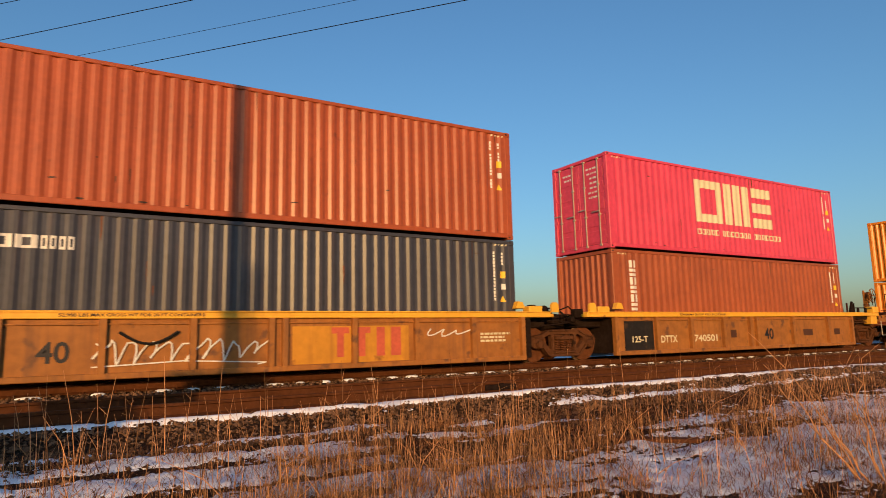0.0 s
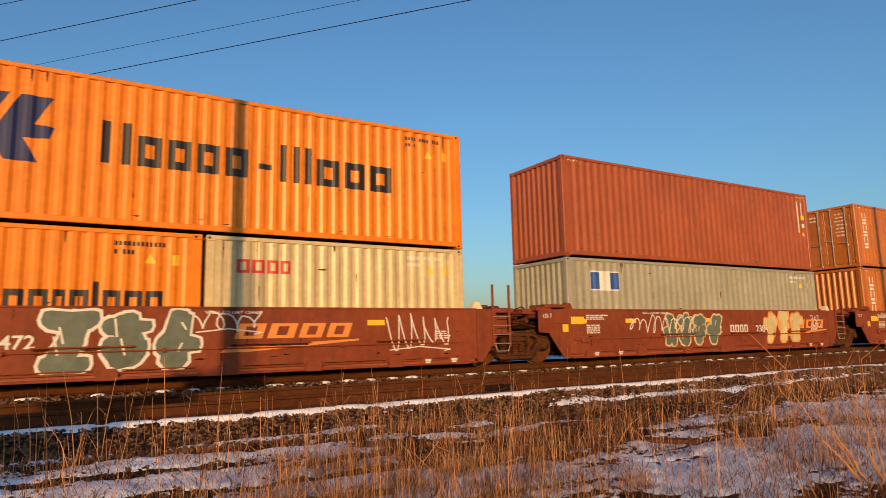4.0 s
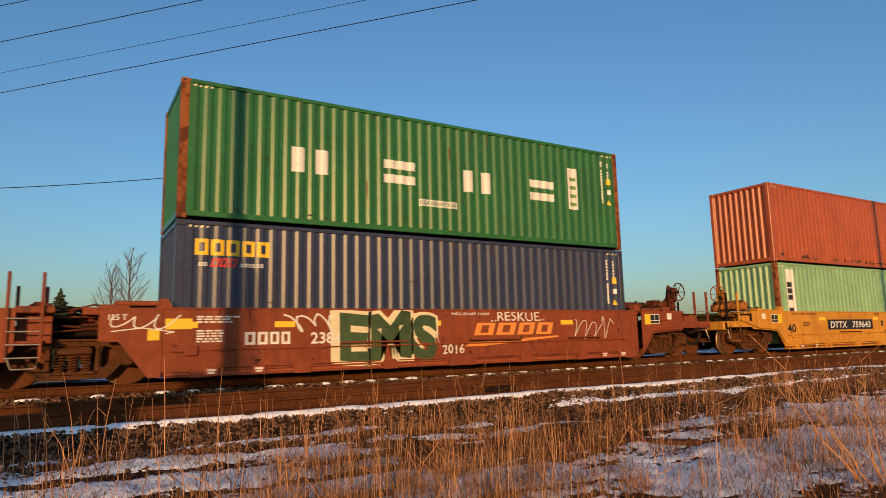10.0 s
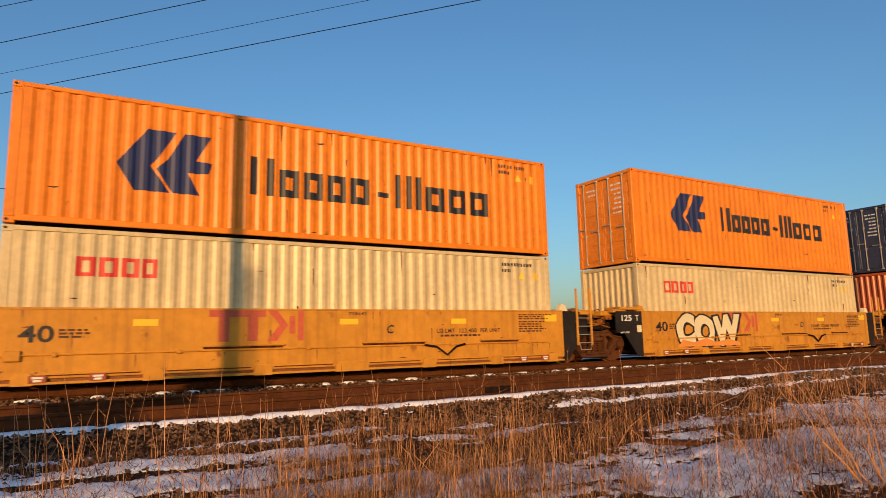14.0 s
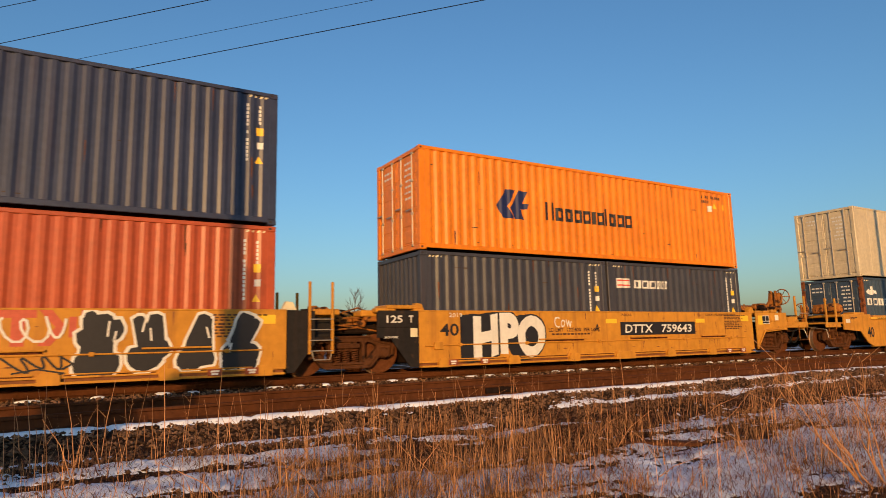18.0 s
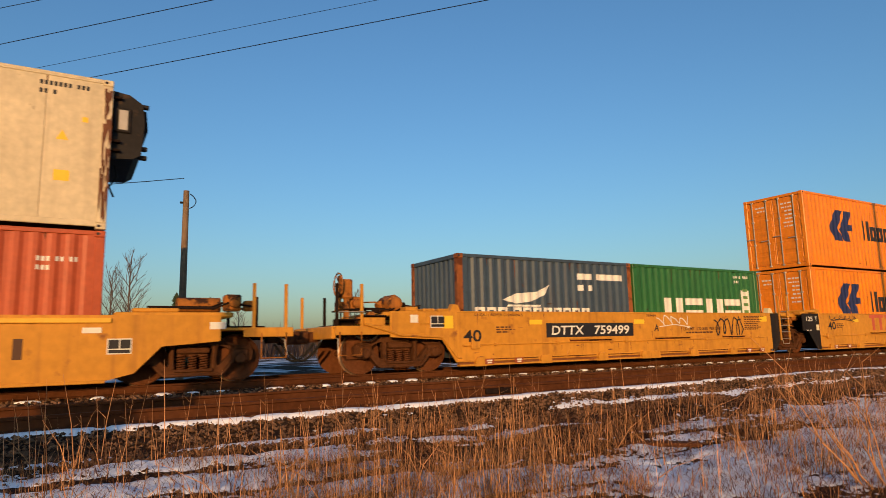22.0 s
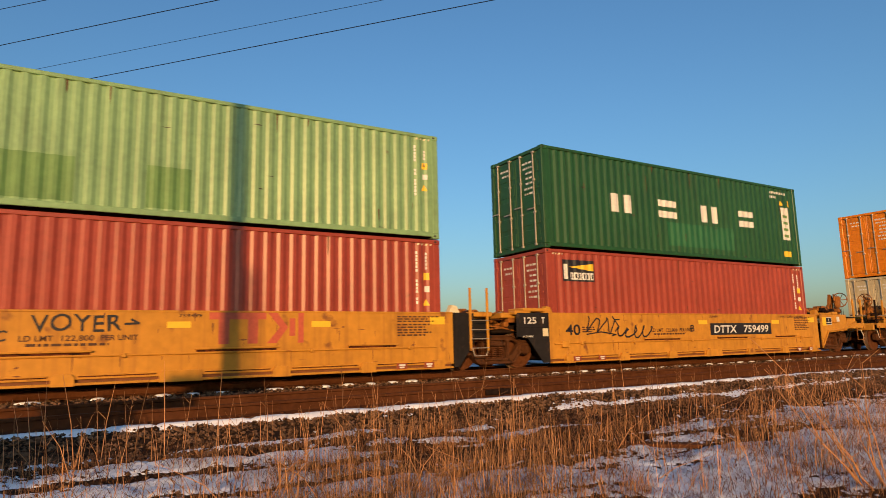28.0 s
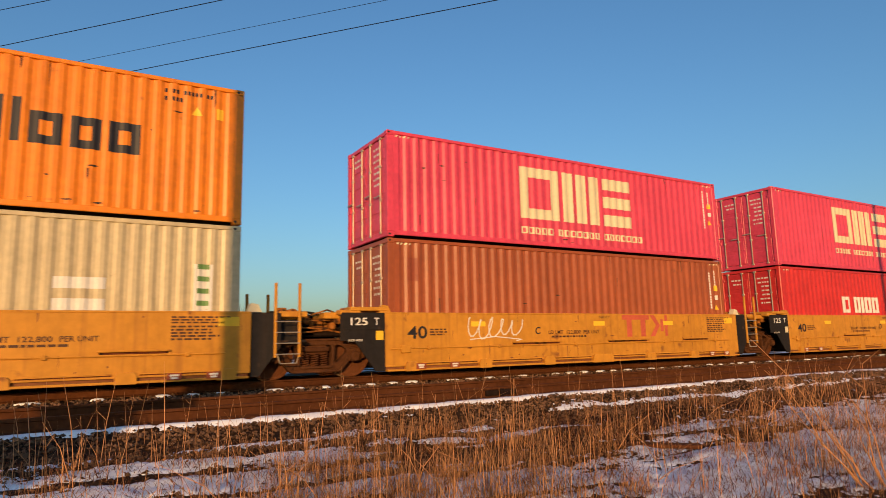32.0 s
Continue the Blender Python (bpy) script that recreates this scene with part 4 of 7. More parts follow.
def blob_letters(car, u0, u1, v0, v1, n, fill, edge, seed, lean=0.08):
    """A sprayed row of swollen, crooked shapes, each of several arms, with a wide outline and inner cuts."""
    rng = random.Random(seed)
    cuts = []
    step, H = (u1 - u0) / n, v1 - v0
    for i in range(n):
        cx, cy = u0 + step * (i + 0.5), (v0 + v1) / 2
        arms = []
        for k in range(rng.randint(3, 4)):
            a = rng.choice((0.0, 0.0, 1.57, 1.2, 1.9, 0.35))
            L = H * rng.uniform(0.42, 0.56) if abs(math.sin(a)) > 0.7 else step * rng.uniform(0.36, 0.5)
            t = rng.uniform(0.10, 0.17) * min(step, H) * 1.5
            px = cx + rng.uniform(-.26, .26) * step if abs(math.sin(a)) > 0.7 else cx
            py = cy if abs(math.sin(a)) > 0.7 else cy + rng.uniform(-.40, .40) * H
            arms.append((px, py, a, L, t))
        arms.append((cx, cy, 1.45, H * 0.5, min(step, H) * 0.22))
        for name, tone, extra, lift in (("sprayed_outline", edge, 0.055, 0.006), ("sprayed_stroke", fill, 0.0, 0.010)):
            for j, (px, py, a, L, t) in enumerate(arms):
                out = Build()
                pts = []
                for q in range(12):
                    b = 2 * math.pi * q / 12
                    x = (L + extra) * math.copysign(abs(math.cos(b)) ** 0.5, math.cos(b))
                    y = (t + extra) * math.copysign(abs(math.sin(b)) ** 0.7, math.sin(b)) * (1 + 0.25 * math.sin(3 * b + i))
                    X, Y = px + x * math.cos(a) - y * math.sin(a), py + x * math.sin(a) + y * math.cos(a)
                    pts.append((X + lean * (Y - cy), min(max(Y, v0 - 0.05), 1.392)))
                for tri in triangles(pts):
                    out.poly([(u, WALL - lift - 0.0005 * j - 0.00006 * i, v) for u, v in face_near(tri)])
                part(name, out.welded(), INK[tone], car)
        for k in range(2):
            x, y = cx + rng.uniform(-.3, .3) * step, cy + rng.uniform(-.35, .2) * H
            cuts += stroke([(x, y), (x + rng.uniform(-.08, .1) * step, y + rng.uniform(.1, .3) * H)], 0.035)
    flat_marks(car, cuts, "sprayed_cuts", INK[edge], lift=0.0135)


FAT = {}


def fat_letters(s, grow):
    """Swollen letters as triangles, in the font's own units."""
    if (s, grow) not in FAT:
        cu = bpy.data.curves.new("letters", "FONT")
        cu.body, cu.resolution_u, cu.offset, cu.space_character = s, 4, grow, 1.06
        ob = bpy.data.objects.new("letters", cu)
        me = bpy.data.meshes.new_from_object(ob)
        FAT[s, grow] = [[(me.vertices[i].co.x, me.vertices[i].co.y) for i in p.vertices] for p in me.polygons]
        bpy.data.meshes.remove(me)
        bpy.data.objects.remove(ob)
        bpy.data.curves.remove(cu)
    return FAT[s, grow]


def spray_word(car, s, u0, u1, v0, v1, fill, edge=None, grow=0.05, rim=0.05, drop=(), slant=0.0, seed=1):
    """A sprayed word of swollen, slightly crooked letters, with an outline and a cast block beside them where asked."""
    base = fat_letters(s, grow)
    xs, ys = [p[0] for t in base for p in t], [p[1] for t in base for p in t]
    x0, x1, y0, y1 = min(xs), max(xs), min(ys), max(ys)

    def put(p):
        x, y = (p[0] - x0) / (x1 - x0), (p[1] - y0) / (y1 - y0)
        y += 0.05 * math.sin(x * 9 + seed) + 0.03 * noise.noise((x * 7, y * 3, seed * 1.7))
        x += 0.02 * noise.noise((x * 9, y * 4, seed * 2.3 + 5)) + slant * y * (v1 - v0) / (u1 - u0)
        return (u0 + (u1 - u0) * x, v0 + (v1 - v0) * y)
    layers = []
    if edge:
        wide = fat_letters(s, grow + rim)
        for k, (du, dv) in enumerate(list(drop)[::-1] + [(0, 0)]):
            layers.append(([[(a + du, b + dv) for a, b in (put(p) for p in t)] for t in wide], edge, 0.0060 + 0.0006 * k, "sprayed_outline"))
    layers.append(([[put(p) for p in t] for t in base], fill, 0.0102, "sprayed_word"))
    for polys, tone, lift, name in layers:
        flat_marks(car, [[(u, min(max(v, 0.16), 1.392)) for u, v in t] for t in polys], name, INK[tone], lift=lift, label="sprayed " + s if name == "sprayed_word" else "")


def spray_blocks(car, u0, u1, v0, v1, n, fill, edge, seed):
    """A sprayed row of tall leaning slabs that touch, each with a pale rim and a few dragged strokes."""
    rng = random.Random(seed)
    step = (u1 - u0) / n
    tops = [u0 + step * (i + rng.uniform(-.18, .18)) for i in range(n + 1)]
    feet = [u0 + step * (i + rng.uniform(-.22, .22)) for i in range(n + 1)]
    strokes = []
    for i in range(n):
        mid, bite = rng.uniform(.35, .65), rng.uniform(.05, .2) * step
        a, b, c, d = feet[i], feet[i + 1] - 0.05, tops[i + 1] - 0.05, tops[i]
        H = v1 - v0
        ring = [(a, v0), (a + (b - a) * .42, v0), (a + (b - a) * .5, v0 + H * rng.uniform(.1, .3)), (a + (b - a) * .58, v0), (b, v0), ((b + c) / 2 - bite, v0 + H * mid), (c, v0 + H * (mid + .2)), (c, v1), (d, v1), ((a + d) / 2 + 0.3 * bite, v0 + H * mid)]
        cx, cy = sum(p[0] for p in ring) / len(ring), sum(p[1] for p in ring) / len(ring)
        for tone, k, lift, name in ((edge, 1.0, 0.0055 + 0.00007 * i, "sprayed_outline"), (fill, 0.87, 0.0095 + 0.00007 * i, "sprayed_slab")):
            flat_marks(car, triangles([(cx + (x - cx) * k, cy + (y - cy) * (0.93 if k < 1 else 1)) for x, y in ring]), name, INK[tone], lift=lift)
        for _ in range(4):
            x, y = cx + rng.uniform(-.25, .25) * step, cy + rng.uniform(-.35, .3) * H
            strokes += stroke([(x, y), (x + rng.uniform(-.1, .15) * step, y + rng.uniform(-.12, .12) * H)], rng.uniform(0.015, 0.04))
    flat_marks(car, strokes, "sprayed_cuts", INK[edge], lift=0.0125, rise=0.00003)


def spray_bubbles(car, balls, fill, edge, cut):
    """Round swollen shapes with a pale rim, like a bunch of bubbles."""
    for k, (u, v, a, b, turn) in enumerate(balls):
        for tone, grow, lift, name in ((edge, 0.045, 0.0055, "sprayed_outline"), (fill, 0.0, 0.0095, "sprayed_bubble")):
            ring = []
            for q in range(20):
                w = 2 * math.pi * q / 20
                x, y = (a + grow) * math.cos(w), (b + grow) * math.sin(w)
                ring.append((u + x * math.cos(turn) - y * math.sin(turn), v + x * math.sin(turn) + y * math.cos(turn)))
            flat_marks(car, [ring], name, INK[tone], lift=lift + (0.0042 * k if tone == edge else 0.0042 * k))
    flat_marks(car, stroke(cut, 0.035), "sprayed_cuts", INK[edge], lift=0.0095 + 0.0042 * len(balls))


def small_print(car, u, v, w, rows, col, h=0.045, seed=1):
    """Lines of unreadable stencils as plain bars."""
    rng, out = random.Random(seed + int(u * 10)), []
    for j in range(rows):
        x = u
        end = u + w * rng.uniform(0.7, 1.0)
        while x < end:
            k = rng.uniform(0.05, 0.16)
            out.append(rect(x, min(x + k, end), v - j * h * 1.7, v - j * h * 1.7 + h))
            x += k + 0.03
    flat_marks(car, out, "stencil", INK[col], lift=0.006)


def side_text(car, s, u, v, h, col, w=None, slant=0.0, y=None):
    flat_marks(car, text_polys(s, u, v, h, w, slant), "lettering", INK[col], y, 0.008, "stencilled " + s)


def number_panel(car, u0, u1, s):
    k = (u1 - u0) / 3.2
    flat_marks(car, [rect(u0, u1, 0.74, 1.11)], "number_panel", INK["black"], lift=0.005, label="black panel with white letters")
    a, b = s
    side_text(car, a, u0 + 0.18 * k, 0.81, 0.23, "white", 1.12 * k, 0.12)
    side_text(car, b, u0 + 1.68 * k, 0.81, 0.23, "white", 1.34 * k, 0.12)


def red_emblem(car, u, col="rose"):
    """Plain red shapes: a long bar on two legs and a diamond with a slit."""
    o = [rect(u, u + 1.10, 1.24, 1.38), rect(u + 0.18, u + 0.38, 0.76, 1.24), rect(u + 0.74, u + 0.94, 0.76, 1.24),
         [(u + 1.12, 1.38), (u + 1.32, 1.38), (u + 1.55, 1.08), (u + 1.32, 0.76), (u + 1.12, 0.76), (u + 1.38, 1.08)], rect(u + 1.58, u + 1.70, 0.9, 1.26), rect(u + 1.76, u + 1.88, 0.76, 1.38)]
    o = [t for p in o for t in (triangles(p) if len(p) > 4 else [p])]
    flat_marks(car, o, "emblem", INK[col], lift=0.005, label="faded red bar emblem")


def rungs(car, u, mat, z0, z1, n, w=0.46, y=-1.46, post=None):
    """A side ladder with two stiles."""
    b = Build()
    for x in (u, u + w):
        b.box(x - 0.028, x + 0.028, y - 0.02, y + 0.03, z0, post or z1, 0.008)
    l = part("ladder", b, mat, car)
    for j in range(n):
        z = z0 + (z1 - z0) * (j + 0.3) / n
        part("rung", shared(("rung", w, mat.name), lambda: Build().tube([(0, 0, 0), (w, 0, 0)], 0.013, 6).mesh("rung", ROD)), ROD, l, at=(u, y - 0.03, z))


def stake(car, u, y, z0, z1, mat):
    part("upright", Build().box(u - 0.032, u + 0.032, y - 0.03, y + 0.03, z0, z1, 0.008), mat, car, "tall steel upright")


def hand_brake(car, u, mat, s=1, sideways=False, zc=2.0):
    b = Build().box(u - 0.06, u + 0.06, -0.98, -0.90, min(1.08, zc - 0.6), zc + 0.12, 0.01).box(u - 0.13, u + 0.13, -1.02, -0.88, zc - 0.3, zc + 0.14, 0.03).box(u - 0.19, u - 0.12, -0.96, -0.9, zc - 0.5, zc + 0.22, 0.01)
    part("brake_stand", b, mat, car)
    w = Build()
    n = 16
    def at(r, a, out):
        if sideways:
            return (u + r * math.cos(a), -0.98 - out, zc + r * math.sin(a))
        return (u + s * out, -0.96 + r * math.cos(a), zc + r * math.sin(a))
    w.tube([at(0.27, 2 * math.pi * k / n, 0.2) for k in range(n + 1)], 0.020, 6)
    for k in range(6):
        w.tube([at(0.0, 0, 0.16), at(0.27, 2 * math.pi * k / 6, 0.2)], 0.014, 5)
    w.tube([at(0, 0, 0), at(0, 0, 0.2)], 0.035, 8)
    part("brake_wheel", w, mat, car, "spoked hand brake wheel")


def brake_gear(car, u, mat, s):
    """Reservoir, valves, pipes and hoses on an end platform."""
    if s < 0:
        part("reservoir", Build().lathe([(-1.0, 0.08), (-0.97, 0.15), (-0.88, 0.20), (-0.3, 0.20), (-0.22, 0.10)], u + 0.35, 0, 1.60, 18).box(u + 0.31, u + 0.39, -0.9, -0.3, 1.36, 1.82, 0.02), mat, car, "brake air reservoir")
    else:
        part("reservoir", Build().tube([(u - 0.42, -0.45, 1.55), (u - 0.38, -0.45, 1.55), (u + 0.38, -0.45, 1.55), (u + 0.42, -0.45, 1.55)], 0.16, 14), mat, car, "brake air reservoir")
    v = Build().box(u + s * 0.62 - 0.16, u + s * 0.62 + 0.16, -0.85, -0.5, 1.42, 1.76, 0.03).box(u + s * 0.95 - 0.1, u + s * 0.95 + 0.1, -0.8, -0.6, 1.42, 1.64, 0.03)
    part("brake_valve", v, mat, car)
    part("valve_cap", Build().lathe([(-0.12, 0.07), (-0.1, 0.11), (0.1, 0.11)], u + s * 0.62, -0.86, 1.6, 12), mat, car)
    for j, (y, z) in enumerate(((-1.0, 1.46), (-0.7, 1.50), (-0.3, 1.44))):
        p = Build()
        p.tube([(u - 1.0, y, z), (u + 0.2, y, z), (u + 0.5, y + 0.1, z + 0.12), (u + 1.0, y + 0.1, z + 0.05)], 0.022, 6)
        part("brake_pipe", p, UNDER, car)


def hose_set(car, u, mat):
    """Slack hoses and a linkage over an articulated joint."""
    for j in range(3):
        h = Build()
        y = -0.7 + 0.35 * j
        pts = [(u - 0.75 + 0.15 * k, y + 0.06 * math.sin(k + j), 1.36 + 0.16 * math.sin(math.pi * k / 9 + 0.4 * j) - 0.02 * k) for k in range(10)]
        h.tube(pts, 0.028, 6)
        part("air_hose", h, HOSE, car, "slack rubber air hose")


def joint_gear(car, u, mat):
    """Castings, valves and brackets that fill an articulated joint above the bogie."""
    b = Build()
    rng = random.Random(int(u * 7) + 3)
    b.box(u - 0.7, u + 0.7, -0.35, 0.35, 0.86, 1.12, 0.04).box(u - 0.35, u + 0.35, -0.5, 0.5, 1.1, 1.3, 0.05)
    part("joint_casting", b, UNDER, car, "articulated joint casting")
    for j in range(9):
        v = Build()
        x, y, z = u + rng.uniform(-0.65, 0.7), rng.uniform(-1.1, -0.4), rng.uniform(1.05, 1.48)
        w, h = rng.uniform(0.06, 0.16), rng.uniform(0.06, 0.16)
        if j % 3 == 0:
            v.lathe([(-0.1, w * 0.6), (-0.08, w), (0.1, w)], x, y, z, 12)
        else:
            v.box(x - w, x + w, y - 0.1, y + 0.1, z - h, z + h, 0.02)
        part("brake_valve", v, mat, car)
    for j in range(4):
        p = Build()
        z = 0.95 + 0.14 * j
        p.tube([(u - 0.75, -1.0 + 0.1 * j, z), (u - 0.2, -1.0, z + rng.uniform(-.1, .1)), (u + 0.3, -0.95, z + rng.uniform(-.12, .15)), (u + 0.8, -0.9 + 0.1 * j, z)], 0.02, 6)
        part("brake_pipe", p, mat, car)
    part("beam", Build().box(u - 0.9, u + 0.9, 0.4, 0.9, 0.9, 1.35, 0.03), UNDER, car)


def coupler(car, u, s):
    b = Build().box(min(u, u + s * 0.75), max(u, u + s * 0.75), -0.11, 0.11, 0.74, 0.98, 0.03)
    b.box(min(u + s * 0.6, u + s * 0.98), max(u + s * 0.6, u + s * 0.98), -0.2, 0.2, 0.70, 1.0, 0.05)
    part("coupler", b, CAST, car, "knuckle coupler")
    h = Build().tube([(u + s * (0.1 + 0.09 * k), -0.38, 0.72 - 0.38 * math.sin(math.pi * k / 10)) for k in range(11)], 0.028, 6)
    part("air_hose", h, HOSE, car)
    part("uncoupling_lever", Build().tube([(u, 0, 0.95), (u + s * 0.05, -0.6, 0.92), (u + s * 0.05, -1.35, 0.80), (u + s * 0.08, -1.42, 0.5)], 0.016, 6), ROD, car)


def floor_and_far(car, mat, top, x0=-0.2, x1=12.4):
    """The far side wall and the well's floor beams."""
    part("side_wall", shared(("far", mat.name, top, x0), lambda: Build().box(x0, x1, -WALL - 0.12, -WALL, 0.11, top, 0.01).mesh("side_wall", mat)), mat, car)
    f = Build()
    for k in range(5):
        u = 0.4 + k * (LEN - 1.0) / 4
        f.box(u, u + 0.35, WALL + 0.05, -WALL - 0.05, 0.14, 0.25, 0.01)
    part("floor_beam", shared("floor_beam", lambda: f.mesh("floor_beam", UNDER)), UNDER, car)


def smooth_side(car, mat, rec, seed):
    """A smooth plate side with its pipe, ledges, pads and slotted bottom sill."""
    part("side_wall", shared(("plate", mat.name), lambda: Build().box(-0.19, 12.38, WALL, WALL + 0.03, 0.20, 1.405, 0.008).box(-0.19, 12.38, WALL - 0.012, WALL + 0.13, 1.372, 1.41, 0.008).mesh("side_wall", mat)), mat, car)
    # the middle bar's colour holds the recess's shade on yellow, brighter red on oxide
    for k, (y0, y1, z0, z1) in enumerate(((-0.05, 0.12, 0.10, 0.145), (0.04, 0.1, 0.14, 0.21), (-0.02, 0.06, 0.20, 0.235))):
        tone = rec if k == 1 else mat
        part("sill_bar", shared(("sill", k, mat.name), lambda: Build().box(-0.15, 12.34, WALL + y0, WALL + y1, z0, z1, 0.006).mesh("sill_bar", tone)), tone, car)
    pads = [(0.3, 0.62), (2.3, 2.65), (4.3, 4.65), (6.0, 6.75), (8.1, 8.45), (10.0, 10.35), (11.75, 12.1)]
    for a, b in pads:
        part("sill_pad", shared(("pad", round(b - a, 2), mat.name), lambda: Build().prism([(0, .09), (b - a, .09), (b - a, .24), (b - a - .05, .30), (.05, .30), (0, .24)], -0.055, 0.05).mesh("sill_pad", mat)), mat, car, at=(a, WALL, 0))
    part("side_pipe", shared(("pipe", mat.name), lambda: Build().tube([(0.4, WALL - 0.03, 0.60), (11.9, WALL - 0.03, 0.60)], 0.016, 6).mesh("side_pipe", mat)), mat, car)
    for a, b in ((3.3, 4.9), (6.6, 8.2), (9.7, 10.9)):
        part("ledge", shared(("ledge", mat.name, round(b - a, 1)), lambda: Build().box(0, b - a, -0.075, 0.0, 0.665, 0.70, 0.01).mesh("ledge", mat)), mat, car, at=(a, WALL - 0.001, 0))
    # solid dark strips on the sill imitate the shade inside its slots
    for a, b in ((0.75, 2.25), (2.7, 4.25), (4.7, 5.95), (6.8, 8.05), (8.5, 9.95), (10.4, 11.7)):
        part("sill_slot", shared(("slot", round(b - a, 2)), lambda: Build().box(0, b - a, -0.006, 0.02, 0.238, 0.256, 0.003).mesh("sill_slot", OXGEAR_AND_SHADE)), OXGEAR_AND_SHADE, car, "dark strip for the shade inside a sill slot", (a, WALL, 0))
        part("slot_lip", shared(("lip", round(b - a, 2), mat.name), lambda: Build().box(0, b - a, -0.03, 0.01, 0.256, 0.28, 0.006).mesh("slot_lip", mat)), mat, car, at=(a, WALL, 0))
    part("valve_box", shared(("vbox", mat.name), lambda: Build().box(0.18, 0.42, -0.07, 0, 0.50, 0.68, 0.012).tube([(-0.06, -0.04, .59), (.18, -.04, .59)], .02, 6).mesh("valve_box", mat)), mat, car, at=(0, WALL, 0))
    # dark strips below the ledges stand in for the shade under them
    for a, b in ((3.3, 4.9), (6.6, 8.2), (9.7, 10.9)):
        part("ledge_slot", shared(("lshade", round(b - a, 1)), lambda: Build().box(0.03, b - a - 0.03, -0.008, 0.0, 0.625, 0.664, 0.003).mesh("ledge_slot", OXGEAR_AND_SHADE)), OXGEAR_AND_SHADE, car, at=(a, WALL, 0))
    for a in (0.9, 2.9, 5.4, 8.9, 11.2):
        part("pipe_clip", shared(("clip", mat.name), lambda: Build().box(-0.04, 0.04, -0.06, 0, 0.56, 0.64, 0.01).mesh("pipe_clip", mat)), mat, car, at=(a, WALL, 0))
    rng, runs = random.Random(seed * 3 + 1), []
    for k in range(26):
        u, w = rng.uniform(0.0, 12.2), rng.uniform(0.008, 0.035)
        v = rng.choice((1.36, 0.98, 0.56, 0.62, rng.uniform(0.5, 1.2)))
        L = rng.uniform(0.08, 0.34)
        runs.append([(u, v), (u + 0.25 * w, v - 0.7 * L), (u + 0.5 * w, v - L), (u + 0.8 * w, v - 0.6 * L), (u + w, v)])
    for k in range(16):
        u, v, w, h = rng.uniform(0.0, 12.0), rng.uniform(0.28, 0.45) if k % 2 else rng.uniform(0.5, 1.3), rng.uniform(0.03, 0.25), rng.uniform(0.006, 0.03)
        runs.append([(u, v), (u + 0.6 * w, v - 0.5 * h), (u + w, v + 0.4 * h), (u + 0.5 * w, v + h)])
    flat_marks(car, runs, "grime_streaks", rec if mat is YELLOW else UNDER, lift=0.0022, rise=0.00004)
    floor_and_far(car, mat, 1.40)
    for a in (0.55, 1.45, 10.85, 11.55):
        part("jacking_label", shared("jack", lambda: Build().box(0, 0.26, -0.064, -0.05, 0.13, 0.26, 0.003).mesh("jacking_label", INK["tan"])), INK["tan"], car, "red jacking point label", (a, WALL, 0))
        flat_marks(car, [rect(a + 0.05, a + 0.21, 0.20, 0.235), rect(a + 0.07, a + 0.19, 0.15, 0.185)], "label_bars", INK["white"], WALL - 0.0665, 0.001)


def corner_guide(car, u, mat):
    part("corner_guide", Build().prism([(u, 1.40), (u + 0.30, 1.40), (u + 0.22, 1.56), (u + 0.08, 1.58)], WALL + 0.04, WALL + 0.2), mat, car, "sloped container guide")


def joint_left(car, mat, panel, dark):
    """The wide end panel beside an articulated joint, at the leading end."""
    p = Build().prism([(-0.20, .12), (-0.20, 1.40), (-1.20, 1.40), (-1.25, 1.34), (-1.25, .80), (-0.92, .78), (-0.42, .12)][::-1], WALL, WALL + 0.03)
    p.box(-1.22, -0.2, WALL - 0.012, WALL + 0.02, 1.02, 1.05, 0.004)
    part("end_panel", p, panel, car, "dark end panel" if dark else "")
    part("end_deck", Build().box(-1.5, 0.0, WALL + 0.3, -WALL - 0.3, 1.28, 1.42, 0.02).box(-1.0, -0.1, WALL + 0.03, WALL + 0.7, 1.44, 1.53, 0.02).box(-1.25, -0.75, WALL + 0.05, WALL + 0.3, 1.36, 1.46, 0.02), mat, car)
    part("end_frame", Build().box(-1.9, -0.1, -0.9, 0.9, 0.90, 1.10, 0.03).box(-0.25, -0.1, WALL + 0.05, -WALL - 0.05, 0.2, 1.35, 0.02), UNDER, car)
    if dark:
        side_text(car, "125", -1.02, 1.13, 0.16, "white", 0.40)
        side_text(car, "T", -0.46, 1.13, 0.16, "white", 0.12)
        flat_marks(car, [rect(-0.42, -0.24, 0.80, 1.0)], "data_label", INK["yellow" if car.name.endswith(("1", "3", "5", "7")) else "cream"], lift=0.006)
        side_text(car, "JACK HERE", -1.08, 0.78, 0.045, "white", 0.34)
    else:
        flat_marks(car, [rect(-0.45, -0.25, 0.80, 1.0)], "data_label", INK["yellow"], lift=0.006)


